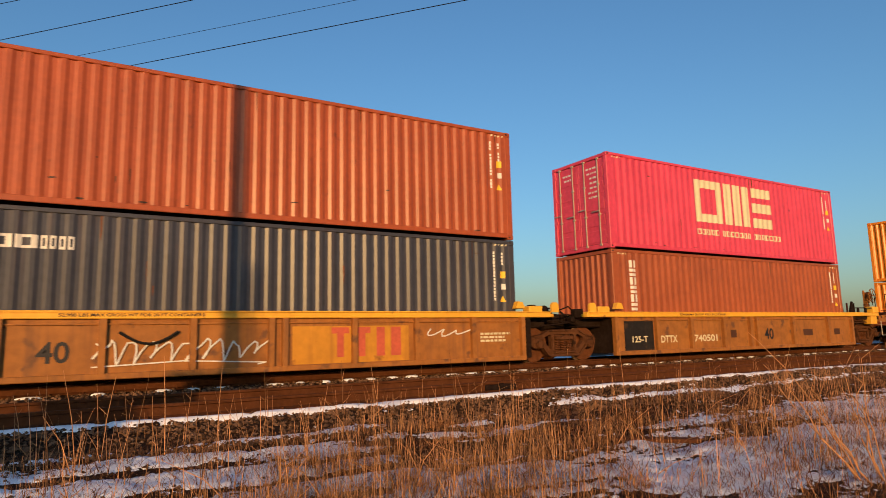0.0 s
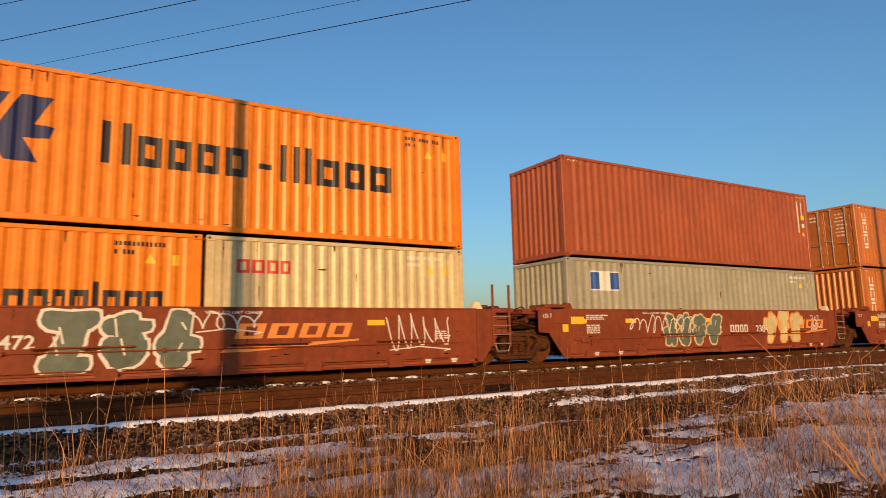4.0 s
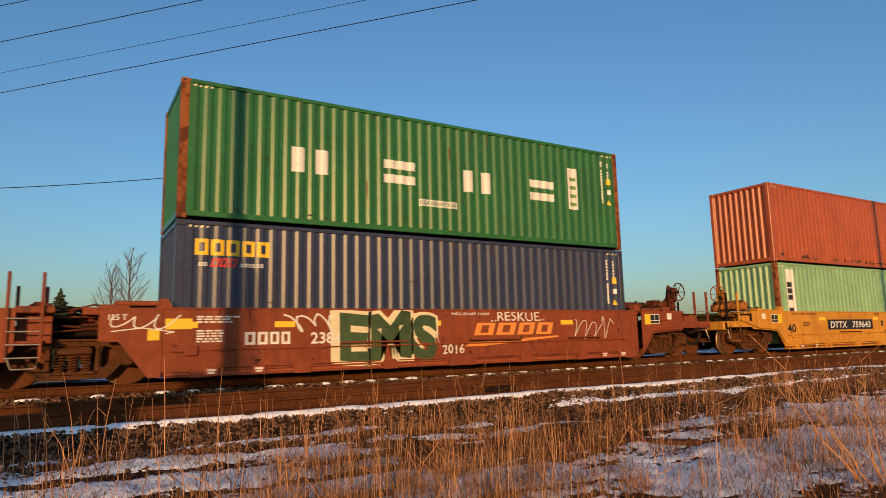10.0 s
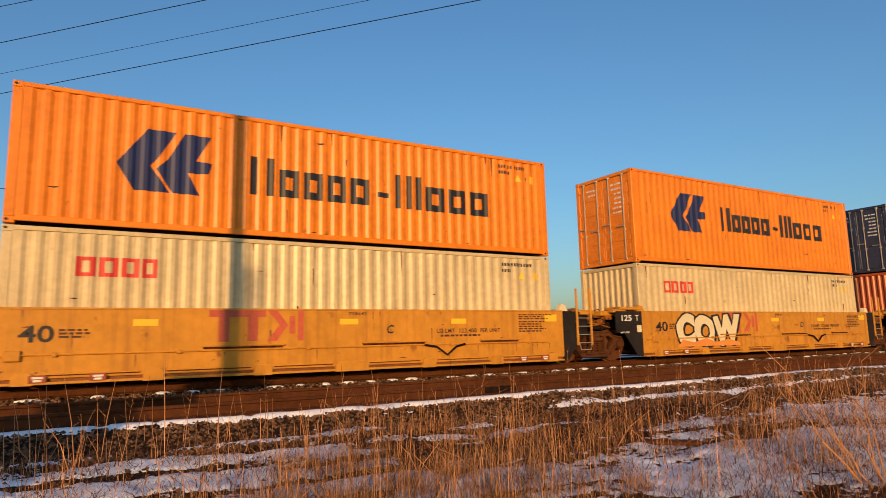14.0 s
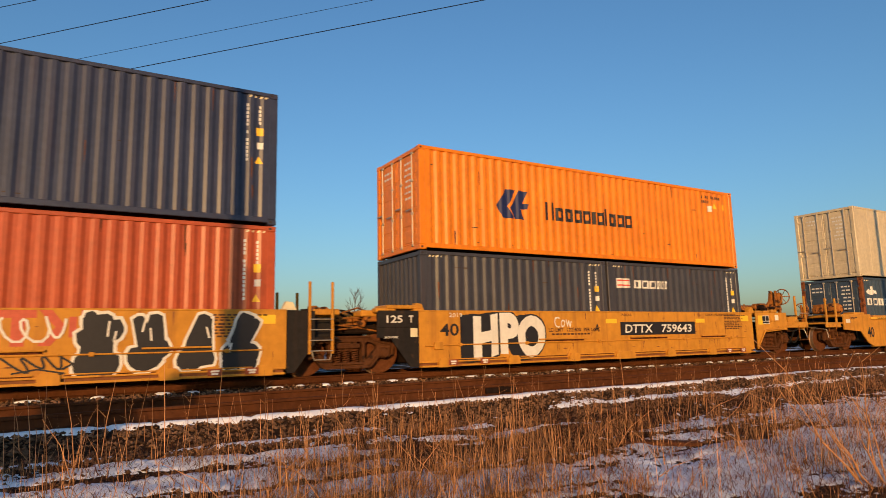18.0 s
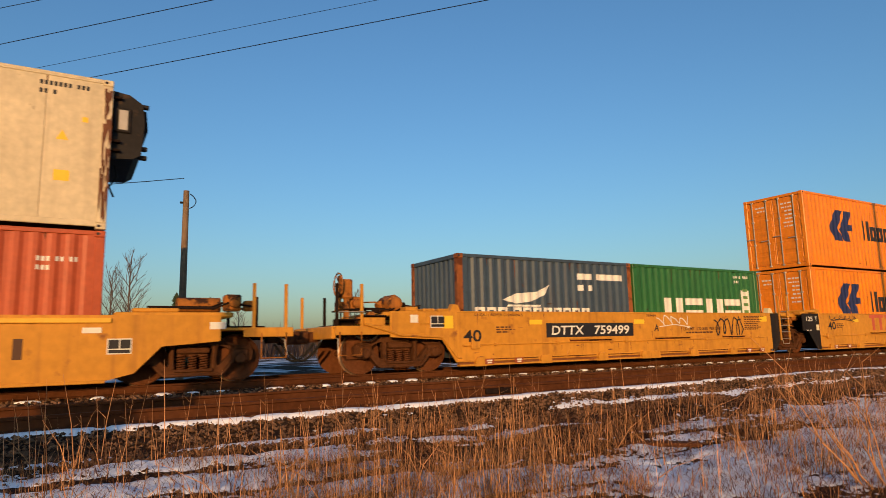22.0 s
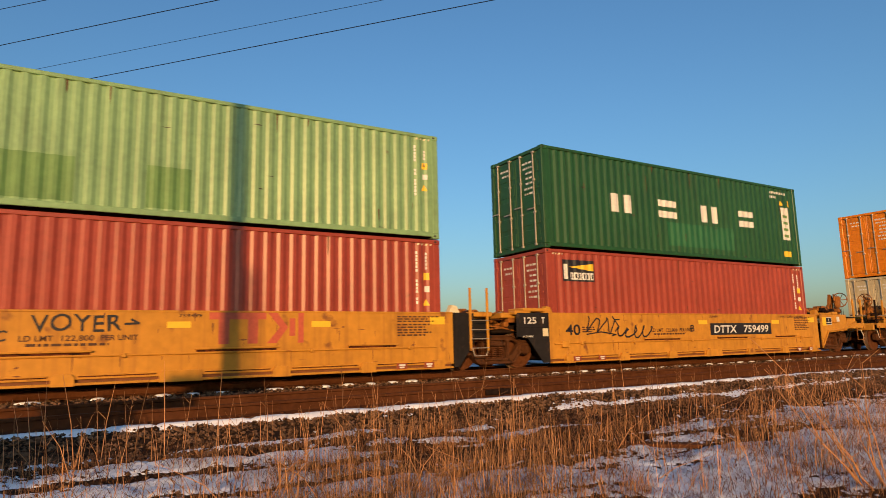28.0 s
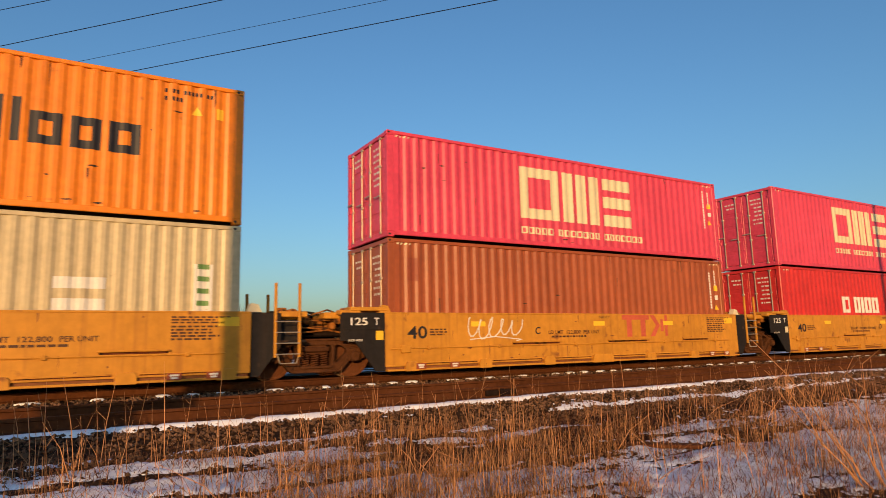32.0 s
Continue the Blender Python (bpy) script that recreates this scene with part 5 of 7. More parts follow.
def joint_right(car, mat, panel):
    """The narrow end panel with ladder and uprights, at the trailing end of a jointed unit."""
    p = Build().prism([(12.39, .12), (12.55, .12), (12.98, .70), (12.98, 1.38), (12.39, 1.40)], WALL, WALL + 0.03)
    part("end_panel", p, panel, car)
    part("end_deck", Build().box(12.2, 13.5, WALL + 0.25, -WALL - 0.25, 1.26, 1.38, 0.02).box(12.95, 13.55, WALL + 0.02, WALL + 0.35, 1.30, 1.42, 0.02), mat, car)
    part("end_frame", Build().box(12.3, 13.9, -0.9, 0.9, 0.90, 1.10, 0.03).box(12.3, 12.45, WALL + 0.05, -WALL - 0.05, 0.2, 1.35, 0.02), UNDER, car)
    part("platform", Build().box(12.98, 13.52, WALL + 0.03, WALL + 0.30, 0.78, 0.83, 0.01).box(12.98, 13.52, WALL + 0.28, WALL + 0.31, 0.8, 1.3, 0.01), panel, car)
    rungs(car, 12.86, mat, 0.48, 1.36, 4, 0.50, WALL - 0.03, 2.0)
    stake(car, 12.86, 0.95, 1.30, 1.95, mat)
    stake(car, 13.36, 0.95, 1.30, 1.95, mat)
    part("stirrup", Build().tube([(12.90, WALL - .03, .55), (12.96, WALL - .03, .36), (13.30, WALL - .03, .36), (13.36, WALL - .03, .55)], 0.014, 6), ROD, car)
    bogie(car, 13.86, 0)
    joint_gear(car, 13.86, GEAR if mat is YELLOW else OXGEAR_AND_SHADE)
    hose_set(car, 13.9, mat)


def coupled_end(car, mat, s, tall_wheel):
    """An outer end with its tapered side, platform, ladder, hand brake, brake gear and coupler. s: -1 leading, 1 trailing."""
    def X(d):
        return -d if s < 0 else LEN + 0.2 + d
    o = [(X(0.19), .20), (X(0.22), .20), (X(0.60), .74), (X(1.95), .82), (X(1.95), 1.40), (X(0.19), 1.40)]
    part("end_side", Build().prism(o if s > 0 else o[::-1], WALL, WALL + 0.03), mat, car)
    part("side_pipe", Build().tube([(X(0.1), WALL - .03, .30), (X(0.22), WALL - .03, .32), (X(0.62), WALL - .03, .80), (X(1.7), WALL - .03, .86), (X(2.1), WALL - .03, .98), (X(2.6), WALL - .03, 1.12)], 0.026, 8), mat, car)
    part("far_side", Build().prism(o if s > 0 else o[::-1], -WALL - 0.03, -WALL), mat, car)
    a, b = sorted((X(0.0), X(2.0)))
    part("end_deck", Build().box(a, b, WALL + 0.25, -WALL - 0.25, 1.30, 1.40, 0.02), mat, car)
    a, b = sorted((X(0.1), X(3.0)))
    part("end_frame", Build().box(a, b, -0.45, 0.45, 0.82, 1.12, 0.03), UNDER, car)
    a, b = sorted((X(1.95), X(3.25)))
    part("platform", Build().box(a, b, WALL + 0.02, -WALL - 0.02, 1.02, 1.07, 0.01).box(a, b, WALL + 0.005, WALL + 0.05, 0.88, 1.08, 0.01), mat, car)
    a, b = sorted((X(3.18), X(3.28)))
    part("end_sill", Build().box(a, b, -1.3, 1.3, 0.80, 1.08, 0.02), mat, car)
    for d, near, far in ((2.62, mat, UNDER), (3.2, UNDER if s < 0 else mat, mat)):
        stake(car, X(d), WALL + 0.05, 0.9, 2.0, near)
        stake(car, X(d), 0.95, 1.05, 1.85, far)
    a, b = sorted((X(2.06), X(2.58)))
    part("step_box", Build().box(a, b, WALL + 0.02, WALL + 0.26, 1.08, 1.26, 0.012), mat, car, "shallow box on the platform")
    part("box_lid", Build().box(a - 0.02, b + 0.02, WALL + 0.0, WALL + 0.30, 1.285, 1.31, 0.006), UNDER, car)
    a, b = sorted((X(2.66), X(3.16)))
    part("tread_plate", Build().box(a, b, WALL + 0.03, WALL + 0.40, 1.20, 1.23, 0.005).box(a, b, WALL + 0.36, WALL + 0.40, 1.07, 1.20, 0.005), UNDER, car)
    clutter = random.Random(int(abs(X(1.0)) * 10) + (3 if mat is YELLOW else 9))
    for j in range(16):
        x, y, z, r = X(clutter.uniform(0.85, 3.0)), clutter.uniform(WALL + 0.30, -0.3), clutter.uniform(1.14, 1.66), clutter.uniform(0.05, 0.11)
        v = Build()
        if j % 3 == 0:
            v.lathe([(-0.14, r * 0.5), (-0.12, r), (0.06, r), (0.10, r * 0.6)], x, y, z, 12)
        elif j % 3 == 1:
            v.box(x - r, x + r, y - 0.09, y + 0.09, z - r * 1.1, z + r * 1.1, 0.02).tube([(x, y - 0.05, z), (x, y - 0.05, 1.08)], 0.018, 6)
        else:
            e = X(clutter.uniform(0.6, 3.0))
            v.tube([(x, y, z), ((x + e) / 2, y - 0.06, z + clutter.uniform(-.12, .05)), (e, y, 1.15)], 0.02, 6)
        part(("brake_valve", "valve_body", "brake_pipe")[j % 3], v, (GEAR if mat is YELLOW else OXGEAR_AND_SHADE) if j % 2 else UNDER, car)
    gear = GEAR if mat is YELLOW else OXGEAR_AND_SHADE
    part("stirrup", Build().tube([(X(2.65), WALL, .95), (X(2.65), WALL, .45), (X(3.15), WALL, .45), (X(3.15), WALL, .95)], 0.016, 6), gear, car, "hanging step")
    part("grab_iron", Build().tube([(X(2.62), WALL - .03, 1.35), (X(2.62), WALL - .1, 1.38), (X(3.2), WALL - .1, 1.38), (X(3.2), WALL - .03, 1.35)], 0.013, 6), ROD, car)
    yellow = mat is YELLOW
    gear = GEAR if yellow else OXGEAR_AND_SHADE
    brake_gear(car, X(1.9) if s < 0 else X(1.0), gear, s)
    if tall_wheel:
        hand_brake(car, X(2.8) if s < 0 else X(2.42 if yellow else 2.2), gear, s, s > 0 and not yellow)
    a, b = sorted((X(1.05), X(1.92)))
    part("door_panel", Build().box(a, b, WALL - 0.012, WALL + 0.01, 0.90, 1.37, 0.008), mat, car, "raised end panel")
    for d in (0.35, 0.75, 1.2):
        a, b = sorted((X(d), X(d + 0.32)))
        part("seat_block", Build().box(a, b, WALL + 0.06, WALL + 0.4, 1.40, 1.40 + 0.07 + 0.04 * (d > 1), 0.02), mat, car)
    if s > 0:
        part("gusset", Build().prism([(X(1.25), 1.40), (X(2.40), 1.38), (X(2.40), 2.16), (X(2.22), 2.22), (X(2.12), 1.84), (X(1.70), 1.54)], -0.80, -0.72), gear, car, "sloping brake bracket")
    coupler(car, X(3.1), s)
    corner_guide(car, -0.35 if s < 0 else LEN + 0.1, mat)
    flat_marks(car, [rect(*sorted((X(0.30), X(0.58))), 1.0, 1.3)], "data_label", INK["yellow"], lift=0.006)
    flat_marks(car, [rect(*sorted((X(1.25), X(1.45))), 1.14, 1.32)], "data_label", INK["white"], lift=0.014)
    sign_board(car, X(0.72), 1.02)
    small_print(car, min(X(1.15), X(1.75)), 1.02, 0.6, 3, "mud" if mat is YELLOW else "white", 0.025)
    part("grab_handle", Build().tube([(X(0.95), WALL - .01, 1.10), (X(0.95), WALL - .06, 1.12), (X(1.2), WALL - .06, 1.12), (X(1.2), WALL - .01, 1.10)], 0.012, 6), mat, car)
    for j in range(5):
        x, z = X(2.02 + 0.13 * j), 1.12 + 0.09 * (j % 3)
        part("brake_valve", Build().box(x - 0.07, x + 0.07, WALL + 0.25 + 0.1 * (j % 2), WALL + 0.5, z - 0.08, z + 0.10, 0.025), gear, car)
    part("slack_hose", Build().tube([(X(2.1 + 0.08 * k), WALL + 0.12, 0.95 - 0.2 * math.sin(math.pi * k / 9)) for k in range(10)], 0.02, 6), HOSE, car)
    bogie(car, X(1.52) if s < 0 else X(1.42), 0)


def sign_board(car, u, v):
    """A white-framed black safety sign with two dark pictures and a line."""
    flat_marks(car, [rect(u - 0.2, u + 0.2, v, v + 0.28)], "sign_frame", INK["white"], lift=0.005, label="white-framed safety sign")
    flat_marks(car, [rect(u - 0.18, u - 0.01, v + 0.10, v + 0.26), rect(u + 0.01, u + 0.18, v + 0.10, v + 0.26), rect(u - 0.18, u + 0.18, v + 0.02, v + 0.08)], "panel_blocks", INK["black"], lift=0.008)


def reflectors(car, us, col="yellow", v=1.08):
    flat_marks(car, [rect(u, u + 0.42, v, v + 0.12) for u in us], "reflector", INK[col], lift=0.006, label="yellow reflective strips")


def wagon(unit, label):
    w = thing("well_wagon", (START[unit], YC, 0), label, "rail wagon", "wagons of the train")
    MOVERS.append((w, START[unit], 0.0))
    return w


def plate_wagon(unit, paint, first, last, label):
    """A wagon unit with smooth sides, jointed to its neighbours or coupled at its ends."""
    car = wagon(unit, label)
    yellow = paint is YELLOW
    smooth_side(car, paint, SHADE_GRIME if yellow else OXRECESS, unit)
    panel = BLACK if yellow else OXIDE
    if first:
        coupled_end(car, paint, -1, True)
    else:
        joint_left(car, paint, panel, yellow)
        if not yellow:
            side_text(car, "125 T", -1.1, 1.18, 0.1, "white", 0.3)
    if last:
        coupled_end(car, paint, 1, True)
    else:
        joint_right(car, paint, panel)
    if not first:
        corner_guide(car, -0.32, paint)
    if not last:
        corner_guide(car, 12.3, INK["cream"])
    return car


def tail_print(car, col):
    small_print(car, 10.9, 1.28, 1.1, 3, col, 0.03)
    small_print(car, 10.9, 1.10, 0.9, 5, col, 0.035)
    flat_marks(car, [rect(11.75, 12.15, 1.12, 1.30)], "reflector", INK["yellow"], lift=0.006)


V_PIPES = {14: 7.5, 15: 7.5, 16: 7.5}
Y_LABEL = "yellow well wagon unit with smooth plate sides"
O_LABEL = "oxide-red well wagon unit with smooth plate sides, spray-painted"

# yellow five-unit wagons
for unit, first, last in ((7, 1, 0), (8, 0, 0), (9, 0, 0), (10, 0, 0), (11, 0, 1), (13, 1, 0), (14, 0, 0), (15, 0, 0), (16, 0, 0), (17, 0, 1), (18, 1, 0), (19, 0, 0), (20, 0, 0)):
    car = plate_wagon(unit, YELLOW, first, last, Y_LABEL)
    COLS[unit] = car
    side_text(car, "40", 0.36 if not first else -0.02, 0.82 if not first else 0.68, 0.28, "black", 0.52)
    if unit in (8, 9, 14):
        v_at = V_PIPES.get(unit, 8.75)
        part("drooping_pipe", Build().tube([(v_at - 0.6, WALL - 0.05, 0.60), (v_at - 0.28, WALL - 0.05, 0.55), (v_at, WALL - 0.05, 0.36), (v_at + 0.26, WALL - 0.05, 0.55), (v_at + 0.5, WALL - 0.05, 0.60)], 0.026, 8), UNDER, car, "dark drooping brake pipe")
    if unit != 7:
        tail_print(car, "mud")
    if unit in (8, 14, 16, 19, 9):
        red_emblem(car, {8: 3.42, 14: 3.35, 16: 6.85, 19: 7.2, 9: 3.42}[unit])
    load_at = {8: 8.6, 14: 7.6, 16: 3.9, 19: 4.6, 9: 8.6, 10: 4.3, 7: 6.9, 13: 8.0, 17: 3.75, 18: 8.0, 15: 4.2, 11: 3.75, 20: 4.0}[unit]
    side_text(car, "LD LMT", load_at - 0.1, 0.87, 0.095, "mud", 0.50)
    side_text(car, "122,400" if unit < 12 else "122,800", load_at + 0.52, 0.87, 0.095, "mud", 0.50)
    side_text(car, "PER UNIT", load_at + 1.12, 0.87, 0.095, "mud", 0.60)
    small_print(car, load_at + 0.0, 0.78, 1.5, 1, "mud", 0.045)
    if unit in (7, 11, 13, 17, 18):
        u0 = {7: 2.55, 11: 6.26, 13: 2.54, 17: 6.32, 18: 2.53}[unit]
        number_panel(car, u0, u0 + 3.2, ("DTTX", {7: "759643", 11: "759643", 13: "759499", 17: "759499", 18: "760717"}[unit]))
        side_text(car, {7: "B", 11: "A", 13: "A", 17: "B", 18: "B"}[unit], {7: 6.4, 11: 5.25, 13: 6.6, 17: 5.35, 18: 6.4}[unit], 0.86, 0.2, "black", 0.2, 0.15)
        reflectors(car, [u0 - 0.55, u0 + 3.25])
        side_text(car, "S-2054-11 REEFER CLEARANCE", 0.3 if first else 10.0, 1.29, 0.065, "mud", 1.5)
    else:
        side_text(car, {8: "C", 9: "D", 10: "E", 14: "E", 15: "D", 16: "C", 19: "C", 20: "D"}[unit], {8: 7.2, 9: 7.8, 10: 6.5, 14: 6.9, 15: 7.4, 16: 3.45, 19: 4.05, 20: 6.0}[unit], 0.88, 0.18, "black", 0.17, 0.15)
        reflectors(car, [2.1, 6.1, 8.9])
    small_print(car, 0.95, 1.0, 0.5, 3, "mud", 0.035)
    side_text(car, "759643" if unit < 12 else ("759499" if unit < 18 else "760717"), 6.3 if unit not in (7, 18) else 5.9, 1.28, 0.065, "mud", 0.42)
spray_bubbles(COLS[7], [(9.42, 0.86, 0.22, 0.24, 0.4), (9.95, 1.0, 0.22, 0.20, 0), (10.45, 1.20, 0.17, 0.09, 0.2), (10.32, 0.95, 0.09, 0.11, 0), (10.15, 0.82, 0.16, 0.17, 0), (9.68, 0.82, 0.27, 0.25, 0.1)], "umber", "white", [(9.62, 0.98), (9.78, 0.68)])
tag_scrawl(COLS[7], 10.35, 10.95, 0.62, 0.70, "white", 72, 0.02)
spray_word(COLS[9], "COW", 1.25, 4.35, 0.34, 1.30, "cream", "black", 0.07, 0.05, drop=[(0.05, -0.02)], seed=6)
flat_marks(COLS[9], [[(1.3, 0.34), (4.3, 0.34), (4.2, 0.44), (3.7, 0.54), (3.1, 0.45), (2.6, 0.58), (2.0, 0.46), (1.5, 0.56)]], "sprayed_flame", INK["orange"], lift=0.0125)
flat_marks(COLS[10], [rect(0.36, 3.90, 0.2, 1.385)], "sprayed_block", INK["black"], lift=0.0045, label="black sprayed ground")
flat_marks(COLS[10], [rect(0.30, 0.36, 0.2, 1.385), rect(3.90, 3.95, 0.55, 1.385)] + [rect(u, u + 0.035, v, v + 0.06) for u, v in [(0.46 + 0.28 * k, 1.30) for k in range(12)] + [(0.46, 0.4 + 0.22 * k) for k in range(4)] + [(3.62 + 0.14 * (k % 2), 0.5 + 0.13 * k) for k in range(6)]], "sprayed_cuts", INK["white"], lift=0.0052)
flat_marks(COLS[10], [rect(0.62, 3.5, 0.24, 1.26)], "sprayed_band", INK["leafgreen"], lift=0.0050)
spray_blocks(COLS[10], 0.55, 3.62, 0.20, 1.34, 4, "leafgreen", "white", 101)
blob_letters(COLS[10], 8.6, 11.9, 0.26, 1.32, 4, "black", "white", 103)
tag_scrawl(COLS[10], 7.6, 8.5, 0.85, 1.25, "white", 104, 0.04)
tag_scrawl(COLS[10], 7.7, 8.5, 0.34, 0.6, "black", 105, 0.035)
red_emblem(COLS[10], 6.95)
spray_word(COLS[11], "HPO", 1.30, 3.52, 0.28, 1.33, "white", "black", 0.06, 0.035, drop=[(-0.08, -0.01), (-0.17, -0.02), (-0.26, -0.03), (-0.33, -0.03)], seed=4)
spray_word(COLS[11], "2019", 0.62, 0.98, 1.25, 1.35, "white", None, 0.0, seed=2)
spray_word(COLS[11], "Cow", 3.85, 4.45, 0.98, 1.27, "white", None, 0.0, seed=15)
tag_scrawl(COLS[13], 6.8, 8.2, 1.02, 1.32, "white", 131)
tag_scrawl(COLS[13], 9.35, 10.7, 0.62, 1.28, "black", 132, 0.045)
tag_scrawl(COLS[14], 0.5, 2.2, 1.16, 1.32, "black", 141, 0.025)
tag_scrawl(COLS[14], 6.55, 7.7, 0.95, 1.3, "white", 142)
spray_word(COLS[14], "VOYER", 9.4, 10.75, 0.86, 1.26, "black", None, 0.0, seed=16)
blob_letters(COLS[15], 0.75, 2.9, 0.42, 1.28, 4, "slate", "white", 151)
tag_scrawl(COLS[15], 2.4, 3.7, 0.9, 1.3, "lime", 152, 0.04)
tag_scrawl(COLS[15], 5.75, 6.85, 0.72, 1.1, "white", 153)
tag_scrawl(COLS[15], 8.9, 10.3, 0.6, 0.95, "black", 154, 0.04)
red_emblem(COLS[15], 6.9)
tag_scrawl(COLS[16], 1.4, 2.5, 0.78, 1.34, "white", 161)
spray_word(COLS[16], "VOYER", 3.95, 5.35, 1.03, 1.33, "black", None, 0.01, seed=17)
flat_marks(COLS[16], stroke([(5.4, 1.16), (5.62, 1.17), (5.5, 1.24)], 0.04), "sprayed_cuts", INK["black"], lift=0.0125)
tag_scrawl(COLS[17], 1.05, 2.2, 0.86, 1.3, "black", 171, 0.04)
tag_scrawl(COLS[17], 2.25, 3.6, 0.7, 1.05, "black", 172, 0.045)
tag_scrawl(COLS[18], 0.65, 2.4, 0.82, 1.32, "white", 181)
tag_scrawl(COLS[18], 6.75, 8.2, 0.86, 1.35, "white", 182)
tag_scrawl(COLS[19], 2.0, 3.6, 0.8, 1.3, "white", 191)

# oxide-red five-unit wagon
for unit, first, last in ((2, 1, 0), (3, 0, 0), (4, 0, 0), (5, 0, 0), (6, 0, 1)):
    car = plate_wagon(unit, OXIDE, first, last, O_LABEL)
    COLS[unit] = car
    u0 = {2: 1.0, 3: 6.6, 4: 4.04, 5: 4.98, 6: 1.31}[unit]
    flat_marks(car, words(u0, 0.68, [.2, .2, .18, .18], 0.25, 0.05, x_height=1), "lettering_blocks", INK["white"], lift=0.008)
    side_text(car, "238472", u0 + 1.35, 0.68, 0.23, "white", 1.02)
    side_text(car, {2: "B", 3: "C", 4: "D", 5: "E", 6: "A"}[unit], {2: 4.4, 3: 6.0, 4: 3.2, 5: 3.27, 6: 4.45}[unit], 0.68, 0.21, "white", 0.17)
    e = {2: 6.4, 3: 9.3, 4: 6.4, 5: 8.6, 6: 6.49}[unit]
    if unit != 5:
        flat_marks(car, words(e + 0.25, 0.78, [.55, .55, .5, .5], 0.30, 0.10, x_height=1, slant=0.35) + [[(e, 0.52), (e + 0.12, 0.62), (e + 2.9, 0.74), (e + 2.9, 0.70), (e + 0.5, 0.52)]], "emblem", INK["orange"], lift=0.006, label="orange slanted blocks over a wedge")
    reflectors(car, [0.0, 1.9, 5.4, 9.5], v=1.02)
    flat_marks(car, [rect(-0.15, 0.32, 1.0, 1.2)], "data_label", INK["yellow"], lift=0.0065)
    side_text(car, "WELL LD LMT 124600", 6.1 if unit != 3 else 2.6, 1.27, 0.06, "white", 1.1)
    small_print(car, 0.4, 1.22, 0.9, 3, "white", 0.03)
    small_print(car, 0.4, 0.95, 0.55, 5, "white", 0.03)
    if not last:
        small_print(car, 11.2, 0.85, 0.45, 4, "white", 0.03)
blob_letters(COLS[2], 3.4, 6.1, 0.28, 1.30, 3, "slate", "white", 21)
tag_scrawl(COLS[2], -0.6, 0.3, 0.3, 0.8, "lime", 22, 0.05)
tag_scrawl(COLS[2], 10.0, 11.6, 0.5, 1.25, "white", 23)
tag_scrawl(COLS[2], 5.9, 7.2, 0.95, 1.3, "white", 25, 0.03)
blob_letters(COLS[3], 8.4, 10.7, 0.3, 1.32, 3, "sand", "orange", 31)
tag_scrawl(COLS[3], 2.0, 4.8, 0.7, 1.25, "white", 32)
blob_letters(COLS[3], 3.4, 6.1, 0.35, 1.25, 4, "slate", "sand", 33)
spray_word(COLS[3], "TRACK", 11.22, 11.78, 1.02, 1.22, "white", None, 0.0, seed=13)
spray_word(COLS[3], "PATROL", 11.25, 11.92, 0.78, 0.97, "white", None, 0.0, seed=14)
spray_word(COLS[4], "DEVEL", 9.50, 12.28, 0.36, 1.34, "blush", "black", 0.085, 0.03, seed=7)
flat_marks(COLS[4], [rect(9.6, 12.2, 0.30, 0.40)], "sprayed_band", INK["blush"], lift=0.004)
tag_scrawl(COLS[4], 3.7, 4.9, 0.95, 1.3, "white", 42)
tag_scrawl(COLS[4], 0.4, 2.4, 1.15, 1.32, "white", 43, 0.018)
spray_blocks(COLS[5], 1.30, 4.75, 0.22, 1.36, 4, "sand", "cream", 51)
spray_blocks(COLS[5], 7.3, 11.2, 0.22, 1.36, 5, "cream", "sand", 56)
flat_marks(COLS[5], [rect(4.6, 7.5, 1.02, 1.36), rect(1.3, 11.0, 0.20, 0.34), rect(1.32, 4.72, 0.36, 1.37), rect(7.3, 11.1, 0.36, 1.37)], "sprayed_band", INK["sand"], lift=0.0035)
tag_scrawl(COLS[5], 0.5, 1.3, 0.35, 1.0, "lime", 53, 0.04)
tag_scrawl(COLS[5], -1.2, -0.3, 0.9, 1.25, "white", 54, 0.02)
spray_word(COLS[6], "EMS", 3.30, 5.72, 0.26, 1.33, "olive", "cream", 0.05, 0.05, drop=[(-0.07, -0.02), (-0.14, -0.03)], seed=9)
spray_word(COLS[6], "2016", 5.85, 6.45, 0.36, 0.58, "white", None, 0.01, seed=5)
tag_scrawl(COLS[6], 2.2, 3.2, 0.95, 1.3, "white", 62, 0.035)
spray_word(COLS[6], "..RESKUE..", 7.25, 8.95, 1.12, 1.345, "white", None, 0.0, seed=11)
tag_scrawl(COLS[6], 9.9, 11.3, 0.6, 1.2, "white", 64, 0.02)
tag_scrawl(COLS[6], -1.1, 0.0, 1.0, 1.28, "white", 65, 0.025)


